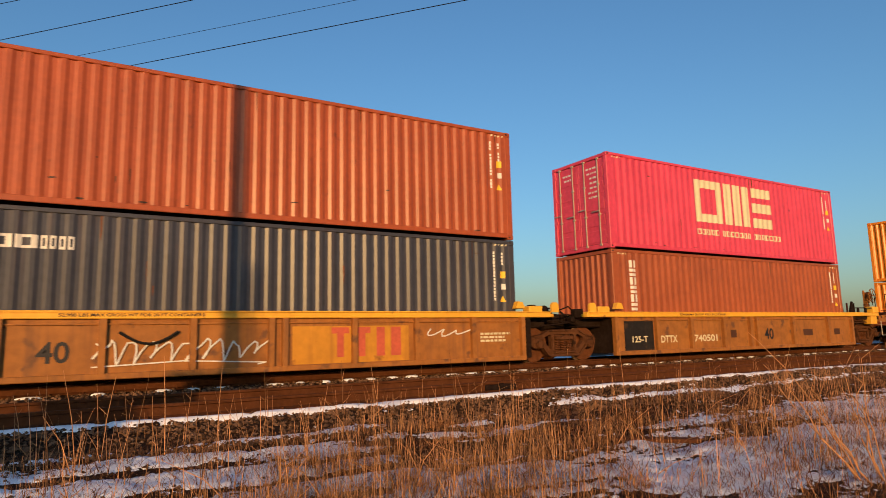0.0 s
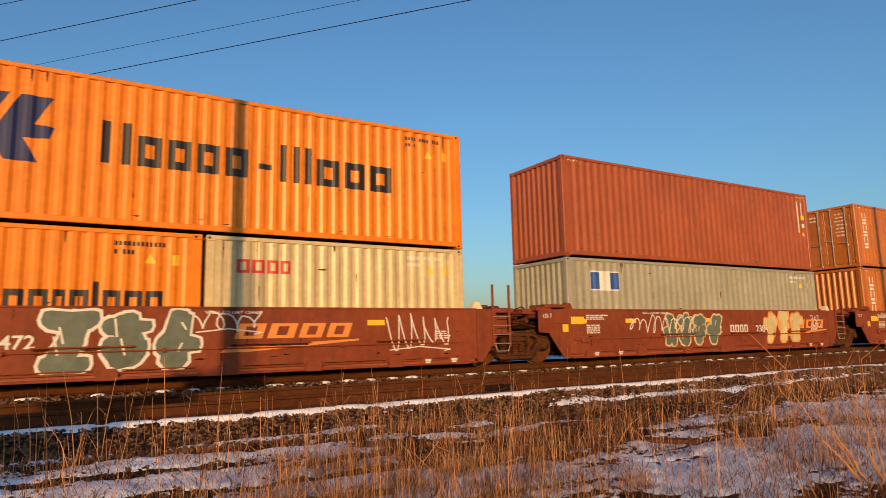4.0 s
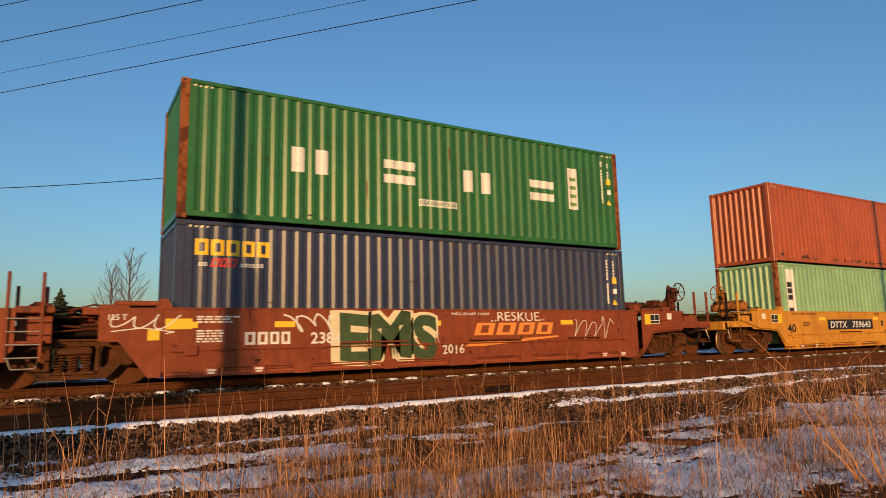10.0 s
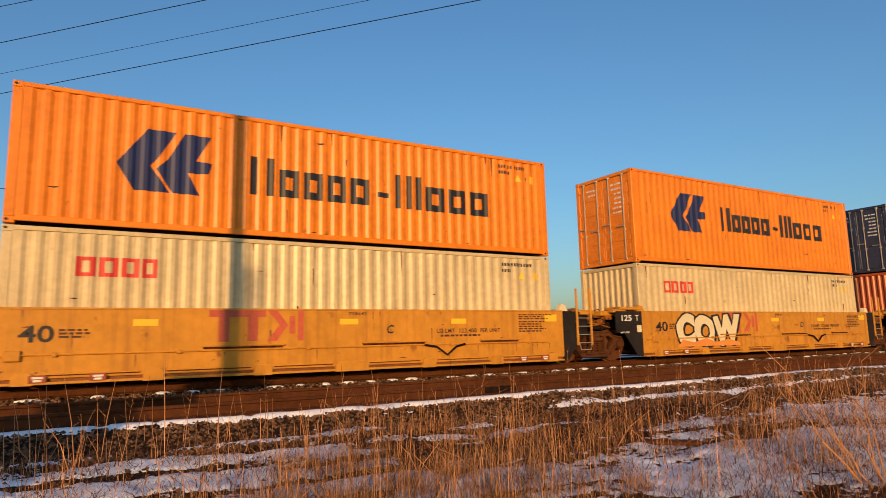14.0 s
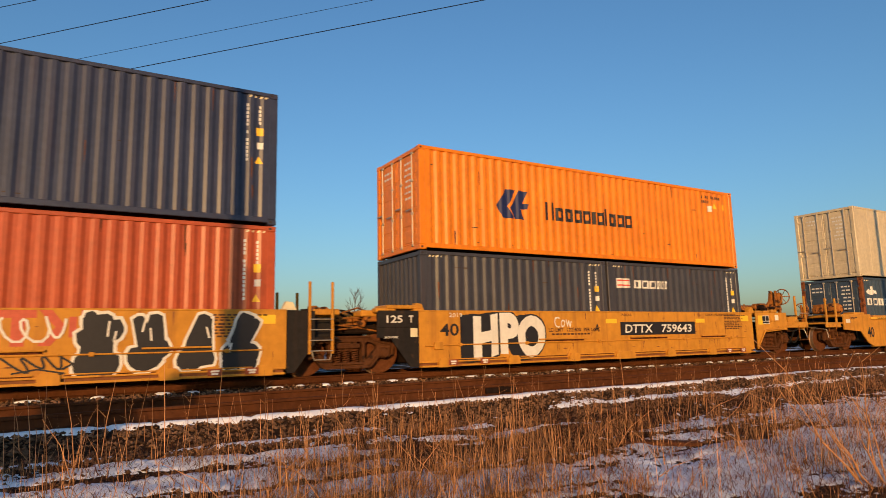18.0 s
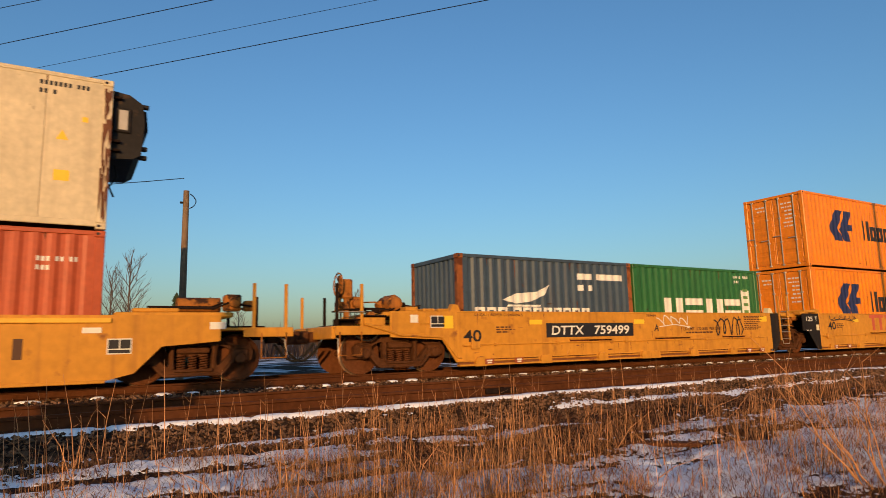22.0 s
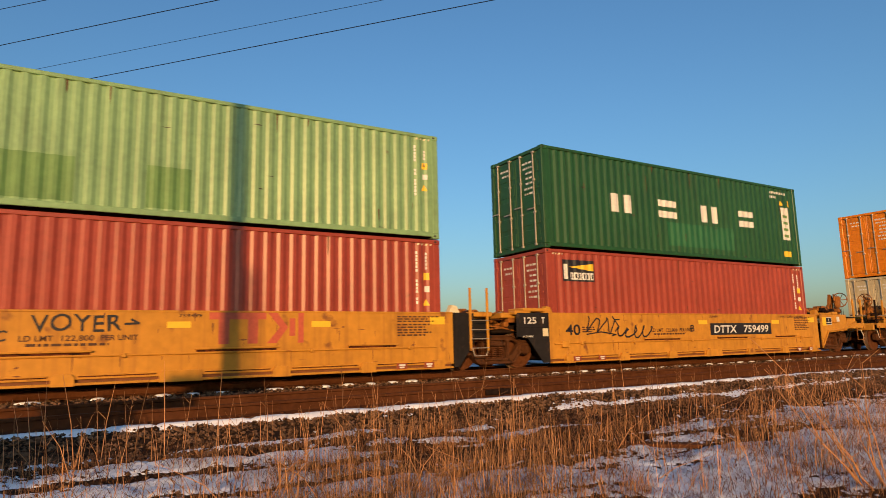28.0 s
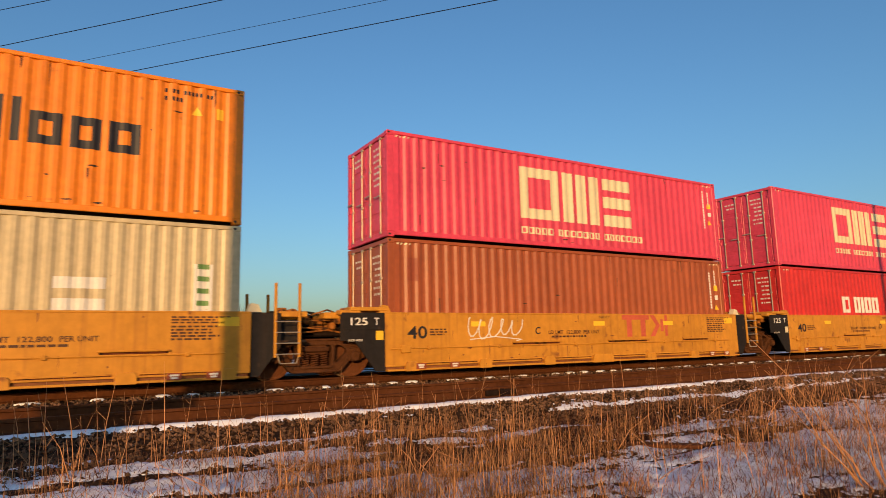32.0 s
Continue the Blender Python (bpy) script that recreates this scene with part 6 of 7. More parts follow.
def post_wagon(unit, first, last, rows, label):
    """An older wagon unit with a bright top chord, upright posts and recessed panels."""
    car = wagon(unit, label)
    part("top_chord", Build().box(-1.35, 13.1, WALL - 0.06, WALL + 0.12, 1.17, 1.31, 0.012).box(-1.35, 13.1, WALL - 0.09, WALL + 0.02, 1.285, 1.315, 0.006), BRIGHT, car, "yellow top chord")
    part("side_wall", Build().box(-0.32, 12.25, WALL + 0.03, WALL + 0.06, 0.14, 1.18, 0.006), OLDYELLOW, car, "grimy recessed panels")
    part("bottom_sill", Build().box(-0.32, 12.25, WALL - 0.07, WALL + 0.1, 0.10, 0.21, 0.012), OLDYELLOW, car)
    posts = [-0.28] + rows + [12.17]
    for u in posts:
        part("post", shared("post", lambda: Build().prism([(-0.055, .20), (.055, .20), (.06, 1.17), (-.06, 1.17)], -0.08, 0.05).mesh("post", OLDYELLOW)), OLDYELLOW, car, at=(u, WALL, 0))
    floor_and_far(car, OLDYELLOW, 1.28)
    part("panel_ledge", Build().box(-0.2, 12.2, WALL - 0.01, WALL + 0.04, 1.06, 1.09, 0.006), OLDYELLOW, car)
    for s in (-1, 1):
        X = (lambda d: -d) if s < 0 else (lambda d: LEN + d)
        a, b = sorted((X(0.1), X(1.2)))
        part("end_frame", Build().box(a, b, -0.9, 0.9, 0.90, 1.12, 0.03).box(*sorted((X(0.1), X(0.3))), WALL + 0.02, -WALL - 0.02, 0.15, 1.15, 0.02), UNDER, car)
        part("end_deck", Build().box(a, b, WALL + 0.15, -WALL - 0.15, 1.18, 1.27, 0.02), BRIGHT, car)
        if s > 0 and last:
            continue
        u = X(1.1)
        part("lift_lug", Build().prism([(u - .12, 1.30), (u + .12, 1.30), (u + .12, 1.50), (u + .06, 1.56), (u - .06, 1.56), (u - .12, 1.50)], WALL - 0.02, WALL + 0.05), BRIGHT, car, "yellow lifting lug")
        u = X(0.55)
        part("valve_box", Build().box(u - 0.22, u + 0.22, WALL + 0.1, WALL + 0.4, 1.30, 1.47, 0.02), BRIGHT, car)
        corner_guide(car, X(0.15) if s < 0 else X(-0.15), BRIGHT)
    if last:
        part("end_deck", Build().box(12.9, 14.3, WALL + 0.12, -WALL - 0.1, 1.05, 1.17, 0.02), UNDER, car)
        part("end_chord", Build().box(13.1, 14.25, WALL - 0.05, WALL + 0.10, 1.175, 1.305, 0.012).box(12.7, 13.5, WALL - 0.075, WALL - 0.04, 1.20, 1.225, 0.006), BRIGHT, car, "yellow chord over the end platform")
        part("deck_rail", Build().box(12.55, 14.1, WALL + 0.06, WALL + 0.10, 1.475, 1.51, 0.006).box(12.55, 12.61, WALL + 0.06, WALL + 0.1, 1.30, 1.48, 0.006).box(12.92, 13.02, WALL + 0.05, WALL + 0.11, 1.30, 1.48, 0.006).box(13.48, 13.58, WALL + 0.05, WALL + 0.11, 1.30, 1.48, 0.006), UNDER, car, "dark rail on short posts")
        part("battery_box", Build().box(14.0, 14.42, WALL + 0.02, WALL + 0.32, 1.31, 1.55, 0.015), BRIGHT, car, "yellow box")
        part("valve_box", Build().box(13.68, 14.13, WALL - 0.02, WALL + 0.28, 0.86, 1.17, 0.015), BRIGHT, car, "yellow box below the chord")
        part("gusset", Build().prism([(12.3, 1.30), (12.48, 1.30), (12.56, 1.72), (12.50, 1.74)], WALL + 0.03, WALL + 0.10), UNDER, car, "dark upright guide")
        part("platform", Build().box(14.06, 15.36, WALL + 0.06, -WALL - 0.1, 0.98, 1.05, 0.01).box(14.4, 15.36, WALL + 0.02, WALL + 0.08, 0.94, 1.10, 0.01), OLDYELLOW, car)
        hand_brake(car, 14.59, GEAR, 1, True, 2.01)
        part("brake_housing", Build().lathe([(-1.10, 0.05), (-1.08, 0.15), (-1.0, 0.17)], 14.59, 0, 2.01, 16).box(14.45, 14.73, -0.98, -0.86, 1.1, 1.7, 0.02), CAST, car, "rusty round brake housing")
        for x in (14.24, 15.26):
            part("hand_rail", Build().tube([(x - 0.06, WALL + 0.1, 1.1 if x > 15 else 1.62), (x - 0.06, WALL + 0.1, 2.02), (x - 0.02, WALL + 0.1, 2.06), (x + 0.10, WALL + 0.1, 2.06), (x + 0.14, WALL + 0.1, 1.95), (x + 0.14, WALL + 0.1, 1.1)], 0.016, 6), UNDER, car, "bent handrail")
        part("stirrup", Build().tube([(14.45, WALL, .98), (14.45, WALL, .42), (15.0, WALL, .42), (15.0, WALL, .98)], 0.018, 6), ROD, car)
        part("side_board", Build().box(14.5, 15.3, WALL + 0.1, WALL + 0.14, 1.10, 1.22, 0.01), GEAR, car)
        for j in range(4):
            part("brake_pipe", Build().tube([(12.5, WALL + 0.2, 1.13 - 0.06 * j), (13.2 + 0.2 * j, WALL + 0.16, 1.12 - 0.07 * j), (14.4, WALL + 0.2, 1.08 - 0.05 * j)], 0.02, 6), CAST, car)
        coupler(car, 15.1, 1)
        bogie(car, 13.75, 0)
    else:
        bogie(car, 13.90, 0)
        joint_gear(car, 13.90, UNDER)
        hose_set(car, 13.9, UNDER)
    return car


car = post_wagon(0, 0, 0, [1.25, 2.79, 4.31, 5.80, 6.08, 7.60, 9.13, 10.68], "old yellow well wagon unit with posts, dirty and tagged")
side_text(car, "40", 1.80, 0.42, 0.36, "black", 0.50, y=WALL + 0.028)
flat_marks(car, [rect(6.25, 8.95, 0.22, 1.0)], "paint_patch", YELLOW, WALL + 0.03, 0.003, "brighter yellow repaint")
flat_marks(car, [rect(7.1, 7.5, 0.84, 0.97), rect(7.22, 7.38, 0.34, 0.84), rect(7.6, 8.0, 0.84, 0.97), rect(7.72, 7.88, 0.34, 0.84), rect(8.15, 8.35, .34, .97), rect(8.5, 8.75, .34, .97)], "emblem", INK["rose"], WALL + 0.03, 0.006)
tag_scrawl(car, 2.6, 5.7, 0.35, 0.8, "white", 1, 0.03)
tag_scrawl(car, 9.4, 10.5, 0.75, 0.9, "white", 2, 0.03)
small_print(car, 10.9, 0.75, 0.9, 3, "cream", 0.05)
side_text(car, "52,900 LBS MAX GROSS WT FOR 20 FT CONTAINERS", 2.1, 1.21, 0.055, "black", 2.4, y=WALL - 0.061)
part("hose_loop", Build().tube([(3.05 + 0.1 * k, WALL - 0.03, 0.93 - 0.22 * math.sin(math.pi * k / 10)) for k in range(11)], 0.028, 6), HOSE, car)

car = post_wagon(1, 0, 1, [1.40, 2.92, 4.49, 5.87, 6.23, 8.30, 10.54], "old yellow well wagon unit with posts and grimy panels")
side_text(car, "125-T", 0.41, 0.45, 0.17, "cream", 0.63, y=WALL + 0.028)
side_text(car, "DTTX", 1.60, 0.42, 0.2, "cream", 0.72, y=WALL + 0.028)
side_text(car, "740501", 3.10, 0.42, 0.2, "cream", 1.1, y=WALL + 0.028)
side_text(car, "40", 6.70, 0.42, 0.36, "black", 0.50, y=WALL + 0.028)
flat_marks(car, [rect(0.1, 1.3, 0.22, 1.05)], "dark_panel", BLACK, WALL + 0.03, 0.003, "black painted panel")
side_text(car, "52,900 LBS MAX GROSS WT FOR 20 FT CONTAINERS", 2.4, 1.21, 0.055, "black", 2.2, y=WALL - 0.061)
flat_marks(car, [rect(9.0, 9.6, .5, .72), rect(11.0, 11.4, .5, .72), rect(4.9, 5.2, .5, .75)], "dark_patch", INK["mud"], WALL + 0.03, 0.003)

# single yellow wagon with deep smooth sides
car = wagon(12, "yellow single well wagon with a smooth deep side")
COLS[12] = car
part("side_wall", Build().prism([(-0.10, .14), (12.3, .14), (12.75, .25), (13.2, .72), (14.25, .80), (14.25, 1.30), (-2.1, 1.32), (-2.1, .78), (-0.9, .70), (-0.42, .25)], WALL, WALL + 0.04), YELLOW, car)
part("top_chord", Build().box(-0.15, 12.35, WALL - 0.05, WALL + 0.14, 1.16, 1.25, 0.012), BRIGHT, car, "bright yellow top chord")
part("bottom_sill", Build().box(-0.1, 12.3, WALL - 0.04, WALL + 0.1, 0.10, 0.16, 0.01), YELLOW, car)
floor_and_far(car, YELLOW, 1.25)
for s in (-1, 1):
    X = (lambda d: -d) if s < 0 else (lambda d: LEN + 0.2 + d)
    a, b = sorted((X(0.0), X(2.1)))
    part("end_deck", Build().box(a, b, WALL + 0.04, -WALL - 0.1, 1.26, 1.36, 0.02).box(*sorted((X(0.3), X(1.1))), WALL + 0.1, WALL + 0.5, 1.36, 1.44, 0.02), YELLOW, car)
    part("end_frame", Build().box(*sorted((X(0.1), X(3.0))), -0.45, 0.45, 0.82, 1.12, 0.03), UNDER, car)
    part("platform", Build().box(*sorted((X(1.9), X(3.3))), WALL + 0.02, -WALL - 0.02, 1.0, 1.06, 0.01).box(*sorted((X(2.3), X(3.3))), WALL + 0.0, WALL + 0.05, 0.87, 1.05, 0.01), YELLOW, car)
    for d in (2.5, 3.15):
        stake(car, X(d), WALL + 0.05, 0.9, 1.95, YELLOW)
        stake(car, X(d), 0.95, 1.05, 1.85, UNDER)
    part("stirrup", Build().tube([(X(2.65), WALL, .95), (X(2.65), WALL, .45), (X(3.15), WALL, .45), (X(3.15), WALL, .95)], 0.016, 6), GEAR, car)
    brake_gear(car, X(1.6), GEAR, s)
    coupler(car, X(3.1), s)
    bogie(car, X(1.8) if s < 0 else X(1.43), 0)
    flat_marks(car, [rect(*sorted((X(1.65), X(1.95))), 1.03, 1.17)], "data_label", INK["white"], lift=0.006)
hand_brake(car, -3.75, GEAR, -1, False, 1.5)
number_panel(car, 1.76, 4.1, ("DTTX", "455424"))
side_text(car, "40", -0.46, 0.48, 0.38, "black", 0.5)
tag_scrawl(car, 5.0, 7.3, 0.30, 1.0, "black", 121, 0.13)
tag_scrawl(car, 8.9, 10.0, 0.6, 1.0, "pale", 122, 0.03)
flat_marks(car, [rect(8.9, 10.4, 0.5, 0.72)], "paint_patch", INK["orange"], lift=0.004)
sign_board(car, 12.5, 0.60)
flat_marks(car, [rect(11.9, 12.2, 0.98, 1.08)], "data_label", INK["white"], lift=0.006)
for u in (10.9, 4.3):
    flat_marks(car, [rect(u, u + 0.14, 0.55, 0.9)], "data_label", INK["mud"], lift=0.006)
side_text(car, "52,900 LBS MAX GROSS WT FOR 20 FT CONTAINERS", 0.3, 1.185, 0.045, "black", 1.9, y=WALL - 0.051)
small_print(car, -1.6, 1.22, 0.5, 2, "mud", 0.03)

# the machinery box of the refrigerated container, above the gap behind the wagon
fridge = [m for m in MOVERS if abs(m[1] - START[12]) < 0.01 and m[2] > 2.0][0][0]
part("cooling_unit", Build().prism([(LEN, 1.42), (LEN + 0.40, 1.45), (LEN + 0.54, 1.55), (LEN + 0.58, 2.2), (LEN + 0.54, HC - 0.32), (LEN + 0.30, HC - 0.16), (LEN, HC - 0.12)], -1.02, 1.02).box(LEN + 0.02, LEN + 0.34, -1.06, 1.06, 1.95, 2.45, 0.02), BLACK, fridge, "black cooling unit")
part("cowl", Build().prism([(LEN + 0.30, HC - 0.30), (LEN + 0.62, HC - 0.40), (LEN + 0.66, 2.1), (LEN + 0.60, 2.05), (LEN + 0.50, 2.3)], -0.85, 0.85), BLACK, fridge)
part("access_panel", Build().box(LEN + 0.12, LEN + 0.28, -1.075, -1.05, 2.0, 2.4, 0.006), ROD, fridge, "small bright access panel")
for z in (1.5, 1.68, 2.55):
    part("hinge", Build().box(LEN + 0.50, LEN + 0.66, -0.9, -0.8, z, z + 0.08, 0.012), BLACK, fridge)
    part("bracket", Build().box(LEN + 0.0, LEN + 0.16, -1.12, -1.0, z + 0.05, z + 0.1, 0.008), UNDER, fridge)
rust = random.Random(8)
runs = []
for k in range(46):
    u, v, w, L = LEN - 0.165 + 0.15 * rust.random(), rust.uniform(0.3, HC - 0.1), rust.uniform(0.02, 0.06), rust.uniform(0.12, 0.5)
    runs.append([(u, v), (u + 0.2 * w, v - 0.7 * L), (u + 0.5 * w, max(0.13, v - L)), (min(u + w, LEN - 0.005), v - 0.5 * L), (min(u + 0.9 * w, LEN - 0.006), v)])
marks_on(breaks_of(LEN), runs, "rust_streaks", RUSTMARK, fridge, 0.018, rise=0.00004)["kind"] = "stuff"
part("power_cable", Build().tube([(LEN + 0.1, -0.8, 1.35), (LEN + 0.14, -0.82, 1.1), (LEN + 0.02, -0.85, 0.9), (LEN + 0.1, -0.9, 0.7)], 0.02, 6), HOSE, fridge)

# ---- ground ----
NEAR = 9.05             # middle of the empty near track


def ground_z(x, y):
    pts = [(-60, -0.85), (0, -0.80), (3, -0.70), (5, -0.58), (6.5, -0.46), (7.4, -0.36), (7.75, -0.24), (8.0, -0.187), (16.0, -0.187), (16.8, -0.5), (19, -0.85), (30, -1.0), (4000, -1.0)]
    for (a, p), (b, q) in zip(pts, pts[1:]):
        if y <= b:
            z = p + (q - p) * (y - a) / (b - a) if y > a else p
            break
    k = 0.05 if 2 < y < 8.0 else 0.015
    return z + k * noise.noise((x * 0.8, y * 0.8, 0.3)) + 0.4 * k * noise.noise((x * 3, y * 3, 1.3))


def sheet():
    xs = [-4000, -800, -200, -60, -25, -12, -7] + [-5 + 0.2 * i for i in range(206)] + [40, 50, 70, 110, 200, 800, 4000]
    ys = [-4000, -800, -200, -60, -25, -12, -5, -1] + [0.5 + 0.2 * i for i in range(44)] + [9.5 + 0.75 * i for i in range(16)] + [22, 25, 30, 40, 60, 110, 220, 600, 1500, 4000]
    b = Build()
    for y in ys:
        for x in xs:
            b.v.append((x, y, ground_z(x, y)))
    n = len(xs)
    for j in range(len(ys) - 1):
        for i in range(n - 1):
            k = j * n + i
            b.f.append((k, k + 1, k + n + 1, k + n))
    return b


def ground_material():
    """Soil and gravel by the track, old snow with bare soil further out."""
    m = SOIL.copy()
    m.name = "ground_soil_and_snow"
    n, k = m.node_tree.nodes, m.node_tree.links
    b = n["Principled BSDF"]
    old = b.inputs["Base Color"].links[0].from_socket
    geo = n.new("ShaderNodeNewGeometry")
    sep = n.new("ShaderNodeSeparateXYZ")
    k.new(geo.outputs["Position"], sep.inputs[0])
    far = n.new("ShaderNodeMapRange")
    far.inputs[1].default_value, far.inputs[2].default_value = 19.5, 24.0
    k.new(sep.outputs["Y"], far.inputs[0])
    t = n.new("ShaderNodeTexNoise")
    t.inputs["Scale"].default_value, t.inputs["Detail"].default_value = 0.35, 8
    k.new(geo.outputs["Position"], t.inputs["Vector"])
    r = n.new("ShaderNodeMapRange")
    r.inputs[1].default_value, r.inputs[2].default_value = 0.47, 0.58
    k.new(t.outputs["Fac"], r.inputs[0])
    mul = n.new("ShaderNodeMath")
    mul.operation = "MULTIPLY"
    k.new(far.outputs[0], mul.inputs[0])
    k.new(r.outputs[0], mul.inputs[1])
    x = n.new("ShaderNodeMix")
    x.data_type = "RGBA"
    k.new(mul.outputs[0], x.inputs[0])
    k.new(old, x.inputs[6])
    x.inputs[7].default_value = (0.72, 0.74, 0.78, 1)
    k.new(x.outputs[2], b.inputs["Base Color"])
    return m


solid("ground", sheet(), ground_material(), "gravelly soil with patches of old snow", "ground", kind="structure")


# ---- tracks ----
def track(y, label):
    t = thing("railway_track", (0, y, 0), label, "railway track", "tracks", "structure")
    prof = [(-.07, -.172), (.07, -.172), (.07, -.160), (.012, -.135), (.010, -.045), (.036, -.034), (.037, -.006), (.030, 0), (-.030, 0), (-.037, -.006), (-.036, -.034), (-.010, -.045), (-.012, -.135), (-.07, -.160)]
    for s in (-1, 1):
        def rail():
            b = Build()
            n = len(prof)
            for x in (-70.0, 150.0):
                b.v += [(x, p, z) for p, z in prof]
            for j in range(n):
                b.f.append((j, n + j, n + (j + 1) % n, (j + 1) % n))
            b.f += [tuple(range(n)), tuple(range(2 * n - 1, n - 1, -1))]
            return b.mesh("rail", STEEL_RUST)
        part("rail", shared("rail", rail), STEEL_RUST, t, at=(0, s * 0.755, 0))
    for i in range(120):
        x = -6 + i * 0.53
        o = part("sleeper", shared("sleeper", lambda: Build().box(-0.115, 0.115, -1.05, 1.3, -0.36, -0.178, 0.015).mesh("sleeper", TIE)), TIE, t, at=(x + 0.03 * math.sin(i * 7.1), 0.03 * math.sin(i * 3.3), 0))
        o.rotation_euler = (0, 0, 0.012 * math.sin(i * 5.3))
    b = Build()
    for i in range(120):
        x = -6 + i * 0.53
        for s in (-1, 1):
            b.box(x - 0.09, x + 0.09, s * 0.755 - 0.17, s * 0.755 + 0.17, -0.18, -0.158, 0.004)
            b.box(x - 0.05, x - 0.02, s * 0.755 - 0.11, s * 0.755 - 0.06, -0.16, -0.135, 0.004)
    part("tie_plates", b, STEEL_RUST, t)["kind"] = "stuff"
    return t


track(NEAR, "empty rusty railway track on wooden sleepers")
track(YC, "railway track under the train")
# dark bar added where a thin post's shadow crosses the rail
solid("rail_joint", Build().box(-0.3, 0.3, -0.03, 0.0, -0.13, -0.045, 0.01).box(-0.04, 0.04, -0.06, 0.0, -0.14, -0.03, 0.01), UNDER, "dark bar on the rail in place of a thin shadow", "rail joint", at=(5.95, NEAR - 0.755 - 0.012, 0))


# ---- ballast stones, snow, grass ----
def stones(rng, count, x0, x1, y0, y1, lo, hi):
    b = Build()
    for _ in range(count):
        y = rng.uniform(y0, y1)
        x = rng.uniform(x0, x1)
        r = rng.uniform(lo, hi)
        z = ground_z(x, y) + r * 0.25
        a = rng.uniform(0, 6.28)
        i = len(b.v)
        ring = [(x + r * rng.uniform(.7, 1.15) * math.cos(a + q * 1.2566), y + r * rng.uniform(.7, 1.15) * math.sin(a + q * 1.2566), z + r * rng.uniform(-.25, .25)) for q in range(5)]
        b.v += ring + [(x + rng.uniform(-.3, .3) * r, y + rng.uniform(-.3, .3) * r, z + r * rng.uniform(.5, .8)), (x, y, z - r * 0.7)]
        for q in range(5):
            p = (q + 1) % 5
            b.f += [(i + q, i + p, i + 5), (i + p, i + q, i + 6)]
    return b


rng = random.Random(4)
solid("ballast", stones(rng, 15000, -2.5, 17, 7.0, 8.25, 0.015, 0.038).join(stones(rng, 5000, -2.5, 17, 5.0, 7.0, 0.012, 0.034)), STONE, "loose brown and grey ballast stones beside the track", "ballast", kind="stuff")
solid("ballast", stones(rng, 9000, -2, 34, 10.2, 13.4, 0.025, 0.05), STONE, "loose ballast stones between the tracks", "ballast", kind="stuff")
solid("ballast", stones(rng, 5000, 14, 34, 6.8, 8.4, 0.03, 0.055), STONE, "loose ballast stones beside the track", "ballast", kind="stuff")


BANDS = [(-9, 40, 8.04, 0.10, 1.0), (5.9, 40, 7.46, 0.10, 0.7), (2.4, 3.9, 7.30, 0.10, 0.55), (2.9, 4.4, 6.75, 0.12, 0.5), (4.0, 5.2, 7.05, 0.13, 0.6), (3.6, 5.4, 6.60, 0.10, 0.45)]
HEAPS = [(7.7, 5.95, 1.1, 0.20, 0.6), (6.1, 5.30, 1.0, 0.26, 0.65), (6.6, 4.55, 1.3, 0.50, 0.62), (5.6, 3.85, 1.0, 0.45, 0.62), (10.7, 5.4, 1.5, 0.6, 0.85), (8.3, 4.3, 1.3, 0.45, 0.9), (13.5, 5.8, 3.0, 0.5, 0.45),
         (3.4, 5.0, 1.0, 0.5, 0.5), (4.6, 4.6, 1.2, 0.5, 0.45), (7.4, 3.6, 1.0, 0.4, 0.5),
         (5.2, 3.8, 0.8, 0.4, 0.55), (8.9, 4.5, 1.0, 0.45, 0.6), (10.3, 5.5, 1.1, 0.4, 0.6), (6.6, 3.2, 0.7, 0.3, 0.5)]


def snow_mask(x, y):
    """How thick old snow lies at a place before the near track; below zero it is bare."""
    n = noise.fractal((x * 0.6, y * 1.3, 2.2), 1.0, 2.0, 3)
    f = noise.fractal((x * 1.3, y * 5.5, 7.7), 1.0, 2.0, 4)
    g = noise.noise((x * 9, y * 16, 3.1))
    h = noise.noise((x * 24, y * 36, 8.8))
    edge = y > 7.8
    v = -0.42 + 0.16 * n + (0.25 if edge else 0.42) * f + (0.15 if edge else 0.30) * g + (0.05 if edge else 0.34) * h
    for x0, x1, yc, w, k in BANDS:
        if x0 < x < x1:
            d = (y - yc - 0.05 * math.sin(x * 0.9 + yc) - 0.08 * noise.noise((x * 1.7, yc, 0.5))) / w
            v += (k + 0.25 * math.sin(x * 11.9) if yc > 8 else k) * math.exp(-d * d) * (1.0 if yc > 8 else min(1.0, (x - x0) / 0.5, (x1 - x) / 0.5))
    for cx, cy, rx, ry, k in HEAPS:
        v += k * math.exp(-((x - cx) / rx) ** 2 - ((y - cy) / ry) ** 2)
    # the broad snow lies in rows beside the leading stretch
    top = 7.30 + 0.04 * x
    if y < top and x < 3.2:
        v += 0.66 * min(1.0, (top - y) / 0.12, (3.2 - x) / 0.7) * (0.66 + 0.52 * math.sin(y * 9.5 + 0.5 * x + 2.6 * n))
    if y > 8.25:
        v -= 1.0
    return v


